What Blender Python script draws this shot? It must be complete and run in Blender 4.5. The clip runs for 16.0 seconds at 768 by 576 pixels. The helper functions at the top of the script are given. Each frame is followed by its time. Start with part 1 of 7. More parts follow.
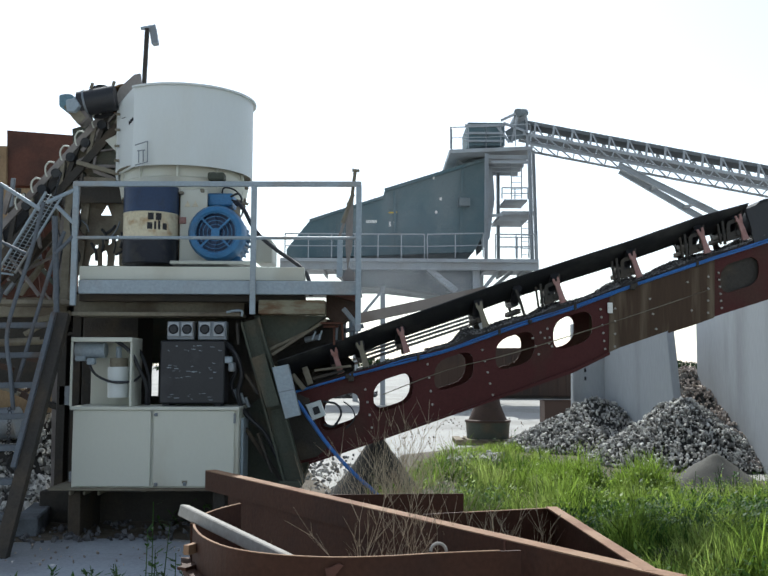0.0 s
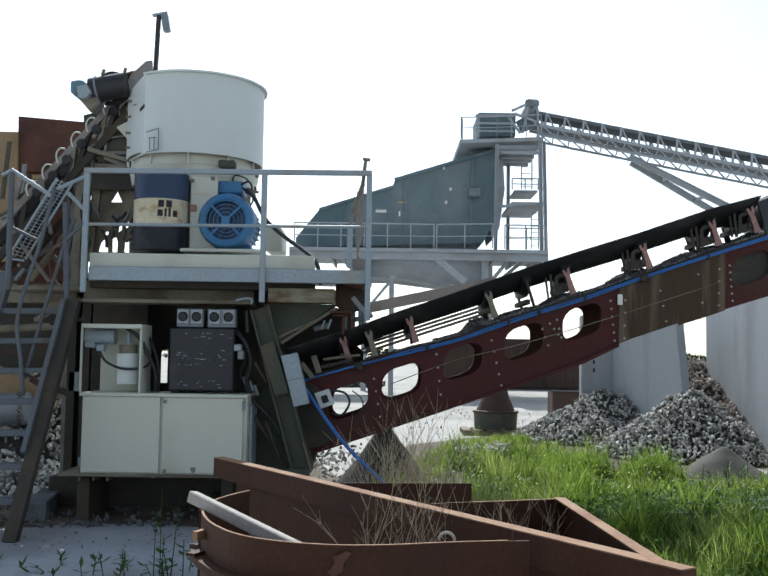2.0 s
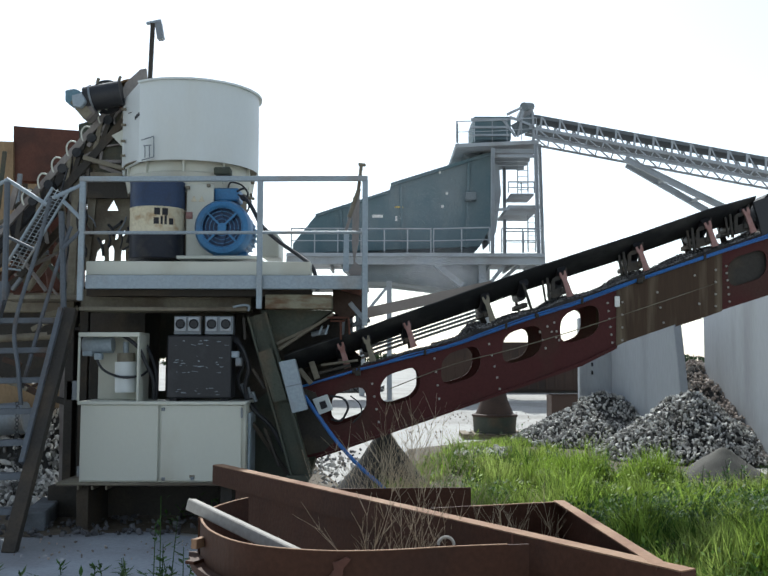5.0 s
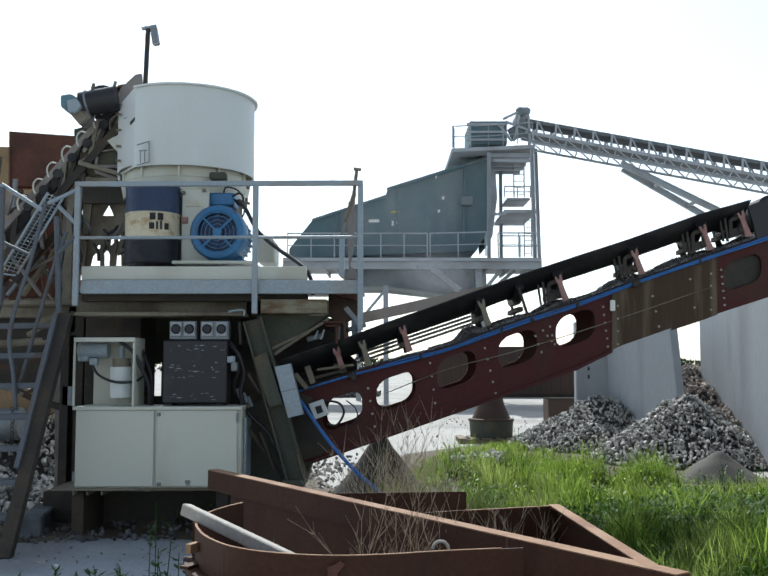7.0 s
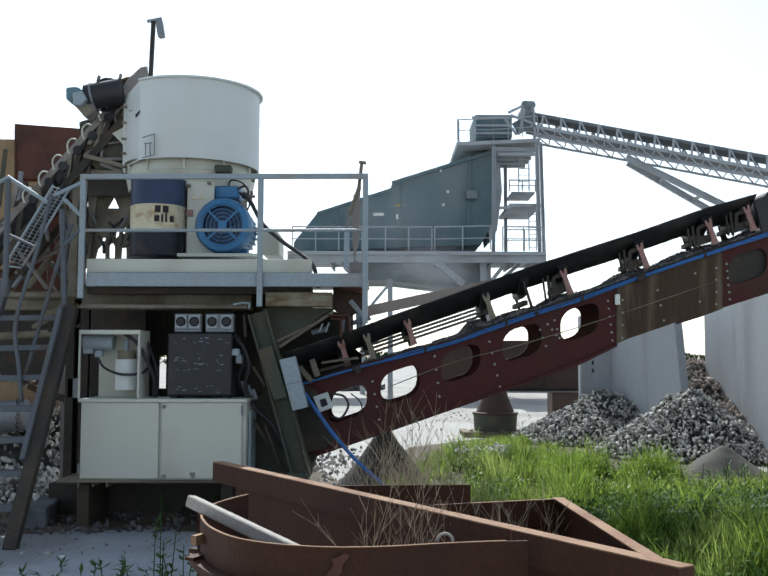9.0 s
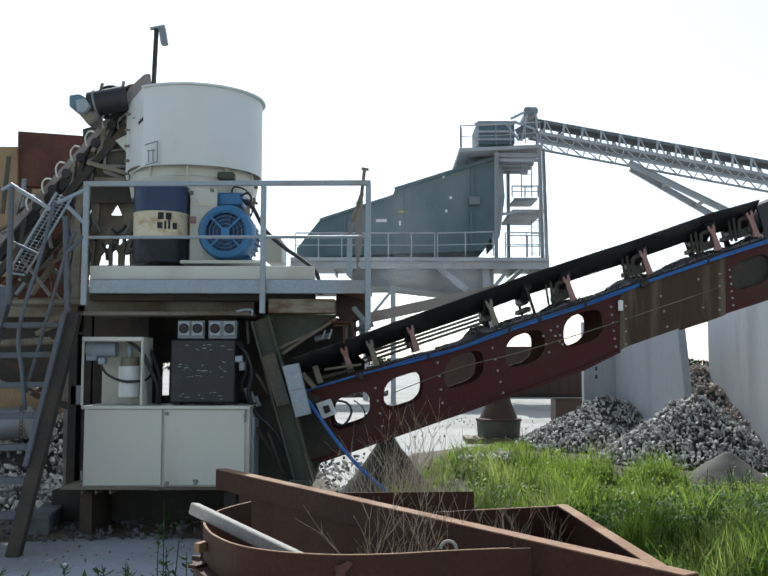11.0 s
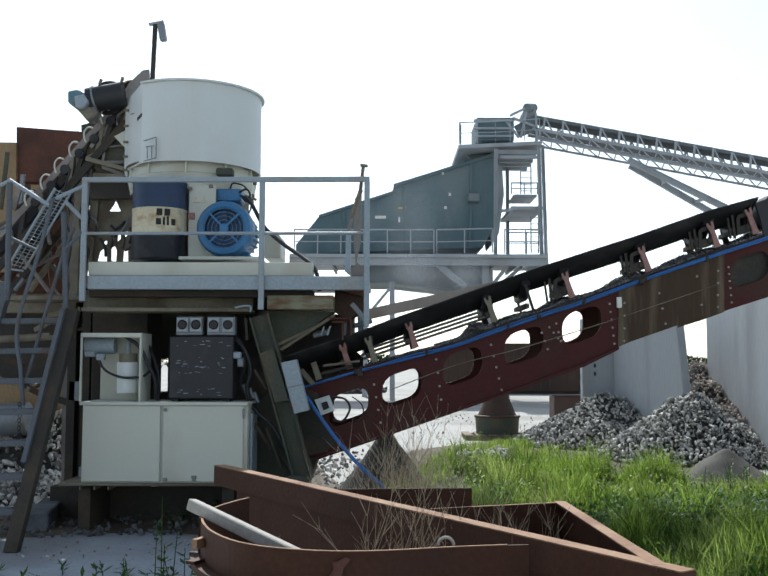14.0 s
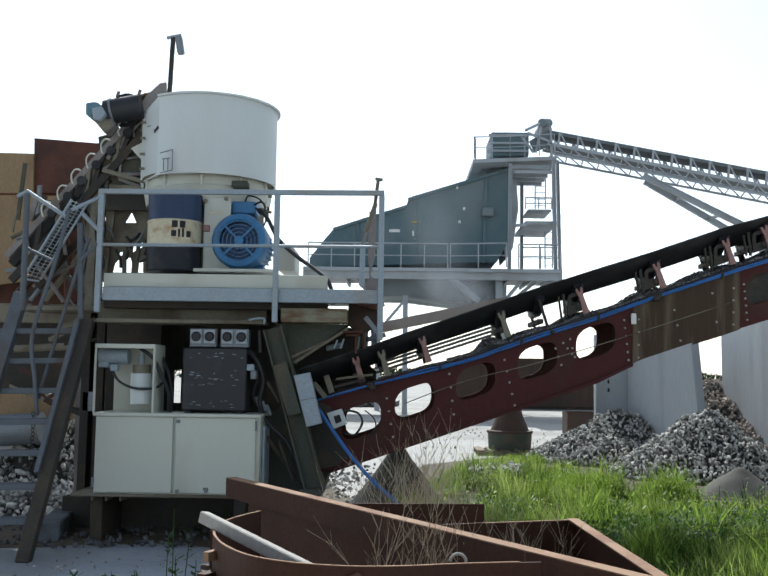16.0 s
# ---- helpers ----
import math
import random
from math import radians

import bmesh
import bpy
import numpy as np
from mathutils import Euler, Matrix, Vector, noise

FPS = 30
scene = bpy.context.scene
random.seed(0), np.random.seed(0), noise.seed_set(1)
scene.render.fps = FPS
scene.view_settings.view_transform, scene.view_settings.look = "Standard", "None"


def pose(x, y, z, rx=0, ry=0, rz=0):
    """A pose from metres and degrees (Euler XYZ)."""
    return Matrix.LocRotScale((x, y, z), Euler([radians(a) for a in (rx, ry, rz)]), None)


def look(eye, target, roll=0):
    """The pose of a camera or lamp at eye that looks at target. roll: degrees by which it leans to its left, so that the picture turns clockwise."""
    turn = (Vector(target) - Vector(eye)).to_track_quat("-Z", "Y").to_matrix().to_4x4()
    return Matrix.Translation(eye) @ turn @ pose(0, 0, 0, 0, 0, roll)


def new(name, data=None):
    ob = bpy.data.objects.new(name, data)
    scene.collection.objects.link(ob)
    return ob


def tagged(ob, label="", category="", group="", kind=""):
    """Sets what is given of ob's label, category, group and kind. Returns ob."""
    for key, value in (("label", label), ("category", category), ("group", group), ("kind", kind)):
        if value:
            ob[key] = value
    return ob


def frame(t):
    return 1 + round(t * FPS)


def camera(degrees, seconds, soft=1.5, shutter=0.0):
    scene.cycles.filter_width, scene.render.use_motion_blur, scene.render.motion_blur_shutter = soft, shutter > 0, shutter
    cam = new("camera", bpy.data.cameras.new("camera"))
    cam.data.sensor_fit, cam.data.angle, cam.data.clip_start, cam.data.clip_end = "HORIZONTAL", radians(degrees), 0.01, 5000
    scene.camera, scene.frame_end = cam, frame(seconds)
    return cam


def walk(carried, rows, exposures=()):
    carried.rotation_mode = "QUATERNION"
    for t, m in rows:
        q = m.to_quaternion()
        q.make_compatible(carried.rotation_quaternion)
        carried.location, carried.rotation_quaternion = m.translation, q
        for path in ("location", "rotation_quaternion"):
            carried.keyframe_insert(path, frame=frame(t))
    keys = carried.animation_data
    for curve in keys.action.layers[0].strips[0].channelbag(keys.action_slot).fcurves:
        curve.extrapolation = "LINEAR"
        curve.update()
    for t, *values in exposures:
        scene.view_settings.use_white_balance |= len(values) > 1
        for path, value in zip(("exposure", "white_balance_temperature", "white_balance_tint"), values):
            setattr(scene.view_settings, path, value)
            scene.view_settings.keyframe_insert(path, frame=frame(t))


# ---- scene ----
cam = camera(44, 16.0, soft=1.6)
PATH = [
    (0, pose(-0.009, -0.004, 1.707, 94.653, -0.252, -0.582)),
    (0.5, pose(-0.009, -0.002, 1.706, 94.494, -0.368, -0.748)),
    (1, pose(-0.014, -0.002, 1.705, 94.321, -0.509, -0.715)),
    (1.5, pose(-0.022, -0.001, 1.704, 94.139, -1.018, -0.510)),
    (2, pose(-0.018, 0.003, 1.703, 94.035, -0.851, -0.103)),
    (2.5, pose(-0.016, 0.003, 1.705, 94.026, -0.624, -0.023)),
    (3, pose(-0.014, 0.002, 1.705, 94.271, -0.573, -0.049)),
    (3.5, pose(-0.011, -0.001, 1.703, 94.551, -0.514, -0.139)),
    (4, pose(-0.012, 0.004, 1.703, 94.394, -0.187, 0.001)),
    (6.5, pose(-0.003, 0.002, 1.702, 94.318, -0.128, -0.416)),
    (7, pose(0.002, 0.002, 1.700, 94.621, 0.027, -0.366)),
    (7.5, pose(0.002, 0.001, 1.698, 94.260, 0.205, -0.258)),
    (8, pose(-0.003, -0.002, 1.701, 94.471, -0.136, -0.222)),
    (8.5, pose(-0.007, 0.001, 1.700, 94.359, -0.187, -0.185)),
    (9, pose(-0.003, -0.002, 1.696, 94.237, -0.156, -0.122)),
    (11.5, pose(-0.002, -0.002, 1.701, 94.686, -0.055, 0.081)),
    (12, pose(0.002, -0.001, 1.699, 94.715, 0.025, 0.028)),
    (12.5, pose(0.000, -0.000, 1.700, 94.538, -0.000, 0.000)),
    (13, pose(0.002, -0.002, 1.699, 94.490, 0.072, -0.075)),
    (13.5, pose(0.002, -0.003, 1.699, 94.461, -0.107, -0.077)),
    (14, pose(0.003, 0.000, 1.700, 94.398, -0.165, 0.005)),
    (14.5, pose(0.005, 0.002, 1.702, 94.523, -0.203, 0.278)),
    (15, pose(0.002, 0.001, 1.700, 95.120, -0.621, 0.414)),
    (15.5, pose(-0.003, -0.001, 1.704, 95.335, -0.905, 0.510)),
    (16, pose(-0.003, 0.001, 1.704, 95.200, -0.810, 0.749)),
]
walk(cam, PATH, [(0, 0.2, 6200, 5), (16, 0.2, 6200, 5)])

# ---- light ----
SUN_TURN, SUN_UP = -8.0, 47.0  # degrees right of the view, degrees above the horizon
world = bpy.data.worlds.new("world")
scene.world = world
world.use_nodes = True
sky = world.node_tree.nodes.new("ShaderNodeTexSky")
sky.sky_type, sky.sun_disc = "NISHITA", False
sky.sun_elevation, sky.sun_rotation = radians(SUN_UP), radians(SUN_TURN)
sky.air_density, sky.dust_density, sky.ozone_density = 1.0, 1.0, 1.0
pale = world.node_tree.nodes.new("ShaderNodeHueSaturation")  # thin bright haze takes the blue out of the sky
pale.inputs["Saturation"].default_value = 0.5
world.node_tree.links.new(sky.outputs[0], pale.inputs["Color"])
world.node_tree.links.new(pale.outputs[0], world.node_tree.nodes["Background"].inputs[0])
world.node_tree.nodes["Background"].inputs[1].default_value = 0.155
lamp = bpy.data.lights.new("sun", "SUN")
lamp.energy, lamp.angle, lamp.color = 5.0, radians(0.6), (1.0, 0.975, 0.94)
sun = new("sun", lamp)
sun.matrix_world = look((0, 0, 30), (-math.sin(radians(SUN_TURN)) * math.cos(radians(SUN_UP)), -math.cos(radians(SUN_TURN)) * math.cos(radians(SUN_UP)), 30 - math.sin(radians(SUN_UP))))


# ---- materials ----
def surface(name, base, rough=0.6, metal=0.0, grime=None, amount=0.4, size=1.5, grain=40.0, bump=0.15, streak=1.0, vary=0.12, spread=0.0):
    """Paint, metal, stone or soil: a base colour with fine grain, patches of grime and relief."""
    m = bpy.data.materials.new(name)
    m.use_nodes = True
    t = m.node_tree
    n, wire = t.nodes, t.links.new
    b = n["Principled BSDF"]
    b.inputs["Metallic"].default_value = metal
    b.inputs["Specular IOR Level"].default_value = 0.2 if rough >= 0.55 else 0.45
    co = n.new("ShaderNodeTexCoord")
    mp = n.new("ShaderNodeMapping")
    mp.inputs["Scale"].default_value = (1, 1, 1 / streak)
    wire(co.outputs["Object"], mp.inputs[0])
    info = n.new("ShaderNodeObjectInfo")
    wire(info.outputs["Random"], mp.inputs["Location"])

    def cloud(scale, detail=5):
        c = n.new("ShaderNodeTexNoise")
        c.inputs["Scale"].default_value, c.inputs["Detail"].default_value = scale, detail
        wire(mp.outputs[0], c.inputs["Vector"])
        return c.outputs["Fac"]

    big, fine = cloud(size), cloud(grain, 3)
    ramp = n.new("ShaderNodeMapRange")
    ramp.inputs["From Min"].default_value, ramp.inputs["From Max"].default_value = 0.62 - 0.35 * amount, 0.80 - 0.35 * amount
    ramp.inputs["To Max"].default_value = min(1.0, 0.55 + 0.5 * amount)
    wire(big, ramp.inputs["Value"])
    mix = n.new("ShaderNodeMix")
    mix.data_type = "RGBA"
    mix.inputs["A"].default_value = (*base, 1)
    mix.inputs["B"].default_value = (*(grime or [c * 0.6 for c in base]), 1)
    wire(ramp.outputs[0], mix.inputs["Factor"])
    tone = n.new("ShaderNodeMapRange")
    tone.inputs["From Min"].default_value, tone.inputs["From Max"].default_value = 0.25, 0.75
    tone.inputs["To Min"].default_value, tone.inputs["To Max"].default_value = 1 - vary, 1 + vary
    wire(fine, tone.inputs["Value"])
    shade = n.new("ShaderNodeHueSaturation")
    wire(mix.outputs["Result"], shade.inputs["Color"])
    if spread:
        geo = n.new("ShaderNodeNewGeometry")
        isle = n.new("ShaderNodeMapRange")
        isle.inputs["To Min"].default_value, isle.inputs["To Max"].default_value = 1 - spread, 1 + spread
        wire(geo.outputs["Random Per Island"], isle.inputs["Value"])
        mul = n.new("ShaderNodeMath")
        mul.operation = "MULTIPLY"
        wire(isle.outputs[0], mul.inputs[0])
        wire(tone.outputs[0], mul.inputs[1])
        wire(mul.outputs[0], shade.inputs["Value"])
    else:
        wire(tone.outputs[0], shade.inputs["Value"])
    wire(shade.outputs[0], b.inputs["Base Color"])
    gloss = n.new("ShaderNodeMapRange")
    gloss.inputs["To Min"].default_value, gloss.inputs["To Max"].default_value = max(0.05, rough - 0.15), min(1, rough + 0.15)
    wire(big, gloss.inputs["Value"])
    wire(gloss.outputs[0], b.inputs["Roughness"])
    if bump:
        bp = n.new("ShaderNodeBump")
        bp.inputs["Strength"].default_value, bp.inputs["Distance"].default_value = bump, 0.02
        wire(fine, bp.inputs["Height"])
        wire(bp.outputs[0], b.inputs["Normal"])
    return m


CREAM = surface("cream_paint", (0.56, 0.57, 0.50), 0.45, grime=(0.40, 0.37, 0.29), amount=0.25, size=1.2, streak=2, bump=0.04, vary=0.015)
WHITE = surface("white_paint", (0.62, 0.66, 0.66), 0.4, grime=(0.56, 0.56, 0.50), amount=0.2, size=0.9, streak=3, bump=0.03, vary=0.015)
GREY_STEEL = surface("galvanised_steel", (0.20, 0.225, 0.25), 0.5, 0.3, grime=(0.22, 0.19, 0.16), amount=0.3, size=3, bump=0.08)
PALE_STEEL = surface("pale_grey_paint", (0.29, 0.345, 0.39), 0.5, 0.1, grime=(0.28, 0.25, 0.21), amount=0.3, size=2, bump=0.08)
DARK_STEEL = surface("grimy_dark_steel", (0.05, 0.046, 0.041), 0.7, 0.2, grime=(0.095, 0.075, 0.055), amount=0.5, size=2, bump=0.3)
GREEN_STEEL = surface("grimy_green_steel", (0.07, 0.078, 0.062), 0.7, 0.1, grime=(0.12, 0.095, 0.065), amount=0.45, size=2.5, bump=0.25)
OLIVE = surface("dusty_beige_steel", (0.21, 0.19, 0.145), 0.75, 0.0, grime=(0.10, 0.08, 0.06), amount=0.5, size=2.2, bump=0.25)
RED_OXIDE = surface("red_oxide_paint", (0.068, 0.0185, 0.018), 0.65, 0.05, grime=(0.062, 0.034, 0.026), amount=0.35, size=1.8, bump=0.12)
BROWN_PLATE = surface("dusty_brown_plate", (0.065, 0.042, 0.028), 0.75, 0.05, grime=(0.19, 0.155, 0.11), amount=0.42, size=7, streak=14, bump=0.12)
RUST = surface("rusty_steel", (0.115, 0.052, 0.038), 0.75, 0.1, grime=(0.07, 0.04, 0.033), amount=0.45, size=2.5, bump=0.2)
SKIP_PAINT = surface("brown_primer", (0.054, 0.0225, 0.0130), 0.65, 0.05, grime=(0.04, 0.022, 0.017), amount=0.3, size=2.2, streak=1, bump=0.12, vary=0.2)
TAN_RUST = surface("tan_rust", (0.22, 0.135, 0.07), 0.8, 0.0, grime=(0.11, 0.06, 0.04), amount=0.5, size=2, bump=0.2)
RUBBER = surface("dusty_rubber", (0.03, 0.032, 0.036), 0.75, 0.0, grime=(0.075, 0.075, 0.075), amount=0.4, size=3, bump=0.12)
BLUE = surface("motor_blue", (0.045, 0.17, 0.35), 0.4, 0.1, grime=(0.06, 0.12, 0.2), amount=0.25, size=6, bump=0.06)
NAVY = surface("drum_navy", (0.024, 0.048, 0.11), 0.4, 0.2, grime=(0.03, 0.04, 0.07), amount=0.3, size=6, bump=0.06)
NAVY_DARK = surface("drum_dark_navy", (0.012, 0.014, 0.022), 0.5, 0.2, grime=(0.05, 0.045, 0.04), amount=0.3, size=6, bump=0.06)
DRUM_CREAM = surface("drum_cream", (0.62, 0.57, 0.42), 0.45, 0.05, grime=(0.35, 0.20, 0.08), amount=0.32, size=9, bump=0.06)
BLACK = surface("black_paint", (0.022, 0.023, 0.027), 0.5, 0.1, grime=(0.05, 0.05, 0.055), amount=0.3, size=4, bump=0.08)
HOSE_BLUE = surface("blue_hose", (0.03, 0.14, 0.42), 0.45, grime=(0.05, 0.09, 0.2), amount=0.3, size=5, bump=0.05)
# Far colours are lightened and blued to paint in distance haze.
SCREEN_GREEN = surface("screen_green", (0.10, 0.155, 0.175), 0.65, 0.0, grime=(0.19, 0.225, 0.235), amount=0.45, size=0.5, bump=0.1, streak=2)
FAR_BELT = surface("hazed_belt", (0.15, 0.165, 0.175), 0.75, grime=(0.16, 0.17, 0.18), amount=0.5, size=0.6, bump=0.1)
FAR_STEEL = surface("pale_and_hazed_steel", (0.37, 0.40, 0.43), 0.7, 0.05, grime=(0.29, 0.29, 0.29), amount=0.4, size=0.8, bump=0.1)
CONCRETE = surface("precast_concrete", (0.38, 0.40, 0.42), 0.85, grime=(0.27, 0.28, 0.29), amount=0.38, size=1.3, streak=5, grain=25, bump=0.12, vary=0.06)
SLAB = surface("dusty_slab", (0.325, 0.355, 0.39), 0.9, grime=(0.20, 0.205, 0.215), amount=0.45, size=0.55, grain=30, bump=0.2)
YARD = surface("pale_yard", (0.36, 0.35, 0.33), 0.95, grime=(0.26, 0.25, 0.23), amount=0.45, size=0.35, grain=12, bump=0.3, vary=0.2)
SOIL = surface("dark_soil", (0.085, 0.07, 0.05), 0.95, grime=(0.13, 0.11, 0.085), amount=0.4, size=1.2, grain=14, bump=0.5, vary=0.25)
STONE = surface("crushed_stone", (0.37, 0.36, 0.335), 0.9, grime=(0.20, 0.19, 0.17), amount=0.35, size=8, grain=60, bump=0.1, spread=0.85)
# Plain dark stone; also darkens the chips under the crusher.
STONE_DARK = surface("dark_stone", (0.10, 0.10, 0.105), 0.7, grime=(0.07, 0.065, 0.06), amount=0.3, size=8, grain=60, bump=0.2, spread=0.5)
BLOCK_GREY = surface("dirty_block_concrete", (0.15, 0.165, 0.185), 0.9, grime=(0.08, 0.085, 0.085), amount=0.45, size=3, grain=40, bump=0.2)
STONE_SPILL = surface("dusty_spilled_stone", (0.17, 0.165, 0.165), 0.85, grime=(0.08, 0.078, 0.078), amount=0.45, size=5, grain=60, bump=0.2, spread=0.8)
STONE_BROWN = surface("brown_stone", (0.32, 0.275, 0.24), 0.9, grime=(0.16, 0.13, 0.115), amount=0.3, size=8, grain=60, bump=0.2, spread=0.4)
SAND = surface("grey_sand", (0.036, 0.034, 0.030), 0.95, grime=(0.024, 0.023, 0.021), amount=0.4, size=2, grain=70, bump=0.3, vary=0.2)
GRASS = surface("grass_blades", (0.205, 0.30, 0.048), 0.55, grime=(0.29, 0.34, 0.11), amount=0.45, size=0.8, grain=5, bump=0, spread=0.6)
GRASS_DARK = surface("deep_green_grass", (0.05, 0.11, 0.018), 0.75, grime=(0.10, 0.16, 0.03), amount=0.45, size=0.8, grain=5, bump=0, spread=0.6)
WEED = surface("dry_stalk", (0.46, 0.38, 0.27), 0.8, grime=(0.30, 0.22, 0.15), amount=0.4, size=6, bump=0, spread=0.3)
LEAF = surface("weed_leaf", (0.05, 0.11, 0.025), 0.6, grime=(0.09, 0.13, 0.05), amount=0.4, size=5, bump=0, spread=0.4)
def thin(m, share):
    """Lets a share of the light through thin blades and leaves."""
    n, wire = m.node_tree.nodes, m.node_tree.links.new
    b = n["Principled BSDF"]
    glow = n.new("ShaderNodeBsdfTranslucent")
    both = n.new("ShaderNodeMixShader")
    both.inputs[0].default_value = share
    wire(b.inputs["Base Color"].links[0].from_socket, glow.inputs["Color"])
    wire(b.outputs[0], both.inputs[1])
    wire(glow.outputs[0], both.inputs[2])
    wire(both.outputs[0], n["Material Output"].inputs["Surface"])


thin(GRASS, 0.5)
thin(GRASS_DARK, 0.4)
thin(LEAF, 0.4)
PETAL = surface("white_petal", (0.7, 0.7, 0.65), 0.7, bump=0)
SHADE_CORE = surface("shaded_heap_core", (0.05, 0.048, 0.045), 0.95, amount=0.3, size=8, grain=40, bump=0.4)
# Hopper and beam tones also carry the haze in their colour.
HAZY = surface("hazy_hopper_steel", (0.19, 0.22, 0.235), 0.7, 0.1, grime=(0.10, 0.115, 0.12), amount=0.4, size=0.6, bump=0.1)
HAZY_BEAM = surface("hazed_beam", (0.24, 0.21, 0.19), 0.8, grime=(0.16, 0.13, 0.11), amount=0.4, size=0.6, bump=0.1)
RUST_CREAM = surface("rust_streaked_cream", (0.25, 0.24, 0.175), 0.7, grime=(0.14, 0.075, 0.04), amount=0.6, size=4, streak=0.3, bump=0.15)
TEAL = surface("faded_teal_paint", (0.13, 0.22, 0.27), 0.55, grime=(0.1, 0.11, 0.11), amount=0.3, size=6, bump=0.08)
# Lighter primer that paints sunlight onto the bucket's upper edges.
LIT_PRIMER = surface("sunlit_primer", (0.27, 0.165, 0.10), 0.75, grime=(0.17, 0.085, 0.055), amount=0.35, size=3, bump=0.1)
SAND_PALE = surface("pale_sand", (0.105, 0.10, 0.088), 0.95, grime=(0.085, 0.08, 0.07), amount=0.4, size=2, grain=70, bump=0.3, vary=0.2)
LINER = surface("worn_liner_steel", (0.075, 0.05, 0.039), 0.75, 0.2, grime=(0.06, 0.045, 0.037), amount=0.45, size=4, bump=0.2)
BOARD = surface("pale_board", (0.34, 0.32, 0.29), 0.75, grime=(0.24, 0.21, 0.17), amount=0.3, size=3, bump=0.1)
TIMBER = surface("old_timber", (0.24, 0.20, 0.15), 0.85, grime=(0.15, 0.12, 0.09), amount=0.4, size=4, bump=0.3)
HEDGE = surface("far_foliage", (0.05, 0.08, 0.035), 0.9, grime=(0.03, 0.05, 0.02), amount=0.5, size=1.2, grain=6, bump=0)
MARK_DARK = surface("black_marking", (0.03, 0.03, 0.035), 0.6, bump=0)
MARK_WHITE = surface("white_marking", (0.75, 0.75, 0.72), 0.6, bump=0)
MARK_YELLOW = surface("yellow_marking", (0.7, 0.5, 0.08), 0.6, bump=0)
HOPPER_TAN = surface("weathered_tan_sheet", (0.29, 0.205, 0.12), 0.8, 0.0, grime=(0.17, 0.10, 0.06), amount=0.4, size=1.6, streak=2, bump=0.15)
DUSTY_POST = surface("dust_caked_steel", (0.25, 0.23, 0.22), 0.85, 0.0, grime=(0.13, 0.11, 0.10), amount=0.45, size=2.5, streak=2, bump=0.25)
# Blue-grey steel darkened to paint in the shade over the stair.
SHADED_STEEL = surface("shaded_blue_grey_steel", (0.115, 0.13, 0.15), 0.6, 0.1, grime=(0.10, 0.08, 0.065), amount=0.4, size=3, bump=0.12)
PINK = surface("pale_red_bracket", (0.33, 0.195, 0.18), 0.7, grime=(0.22, 0.1, 0.08), amount=0.4, size=8, bump=0.15)


def haze(name, colour, share):
    """Airborne dust specks: mostly clear."""
    m = bpy.data.materials.new(name)
    m.use_nodes = True
    n, wire = m.node_tree.nodes, m.node_tree.links.new
    clear, both = n.new("ShaderNodeBsdfTransparent"), n.new("ShaderNodeMixShader")
    b = n["Principled BSDF"]
    b.inputs["Base Color"].default_value, b.inputs["Roughness"].default_value = (*colour, 1), 1.0
    both.inputs[0].default_value = share
    wire(clear.outputs[0], both.inputs[1])
    wire(b.outputs[0], both.inputs[2])
    wire(both.outputs[0], n["Material Output"].inputs["Surface"])
    return m


DUST = haze("stone_dust", (0.85, 0.86, 0.88), 0.13)
CONTAINER = surface("weathered_brown_steel", (0.075, 0.05, 0.04), 0.8, 0.05, grime=(0.05, 0.04, 0.036), amount=0.5, size=0.6, bump=0.15)
FINES = surface("dark_stone_fines", (0.065, 0.06, 0.058), 0.95, grime=(0.035, 0.033, 0.033), amount=0.45, size=6, grain=90, bump=0.6, vary=0.3)

# ---- shapes ----
def finish(name, verts, faces, material, smooth=False):
    me = bpy.data.meshes.new(name)
    me.from_pydata([tuple(v) for v in verts], [], faces)
    me.materials.append(material)
    if smooth:
        me.polygons.foreach_set("use_smooth", [True] * len(me.polygons))
    return me


def thing(name, at, label, category, group="", kind=""):
    ob = new(name)
    ob.empty_display_size = 0.2
    ob.location = at
    return tagged(ob, label, category, group, kind)


def part(name, bm, material, parent=None, label="", smooth=False):
    """Links a bmesh, modelled in the world's space, as one mesh with its origin at its middle."""
    bmesh.ops.recalc_face_normals(bm, faces=bm.faces)
    co = np.array([v.co for v in bm.verts])
    mid = Vector((co.min(0) + co.max(0)) / 2)
    bmesh.ops.translate(bm, verts=bm.verts, vec=-mid)
    me = bpy.data.meshes.new(name)
    bm.to_mesh(me)
    bm.free()
    me.materials.append(material)
    if smooth:
        for f in me.polygons:
            f.use_smooth = True
        me.set_sharp_from_angle(angle=radians(40))
    ob = new(name, me)
    ob.location = mid
    up = parent
    while up:
        ob.location -= up.location
        up = up.parent
    ob.parent = parent
    return tagged(ob, label)


def bevelled(bm, size):
    if size:
        bmesh.ops.bevel(bm, geom=bm.edges[:], offset=size, segments=1, affect="EDGES", clamp_overlap=True)
    return bm


def box(lo, hi, bevel=0.006, bm=None):
    own = bmesh.new()
    lo, hi = Vector(lo), Vector(hi)
    bmesh.ops.create_cube(own, size=1, matrix=Matrix.Translation((lo + hi) / 2) @ Matrix.Diagonal((*(hi - lo), 1)))
    bevelled(own, min(bevel, 0.3 * min(abs(c) for c in hi - lo)))
    return merged(own, bm)


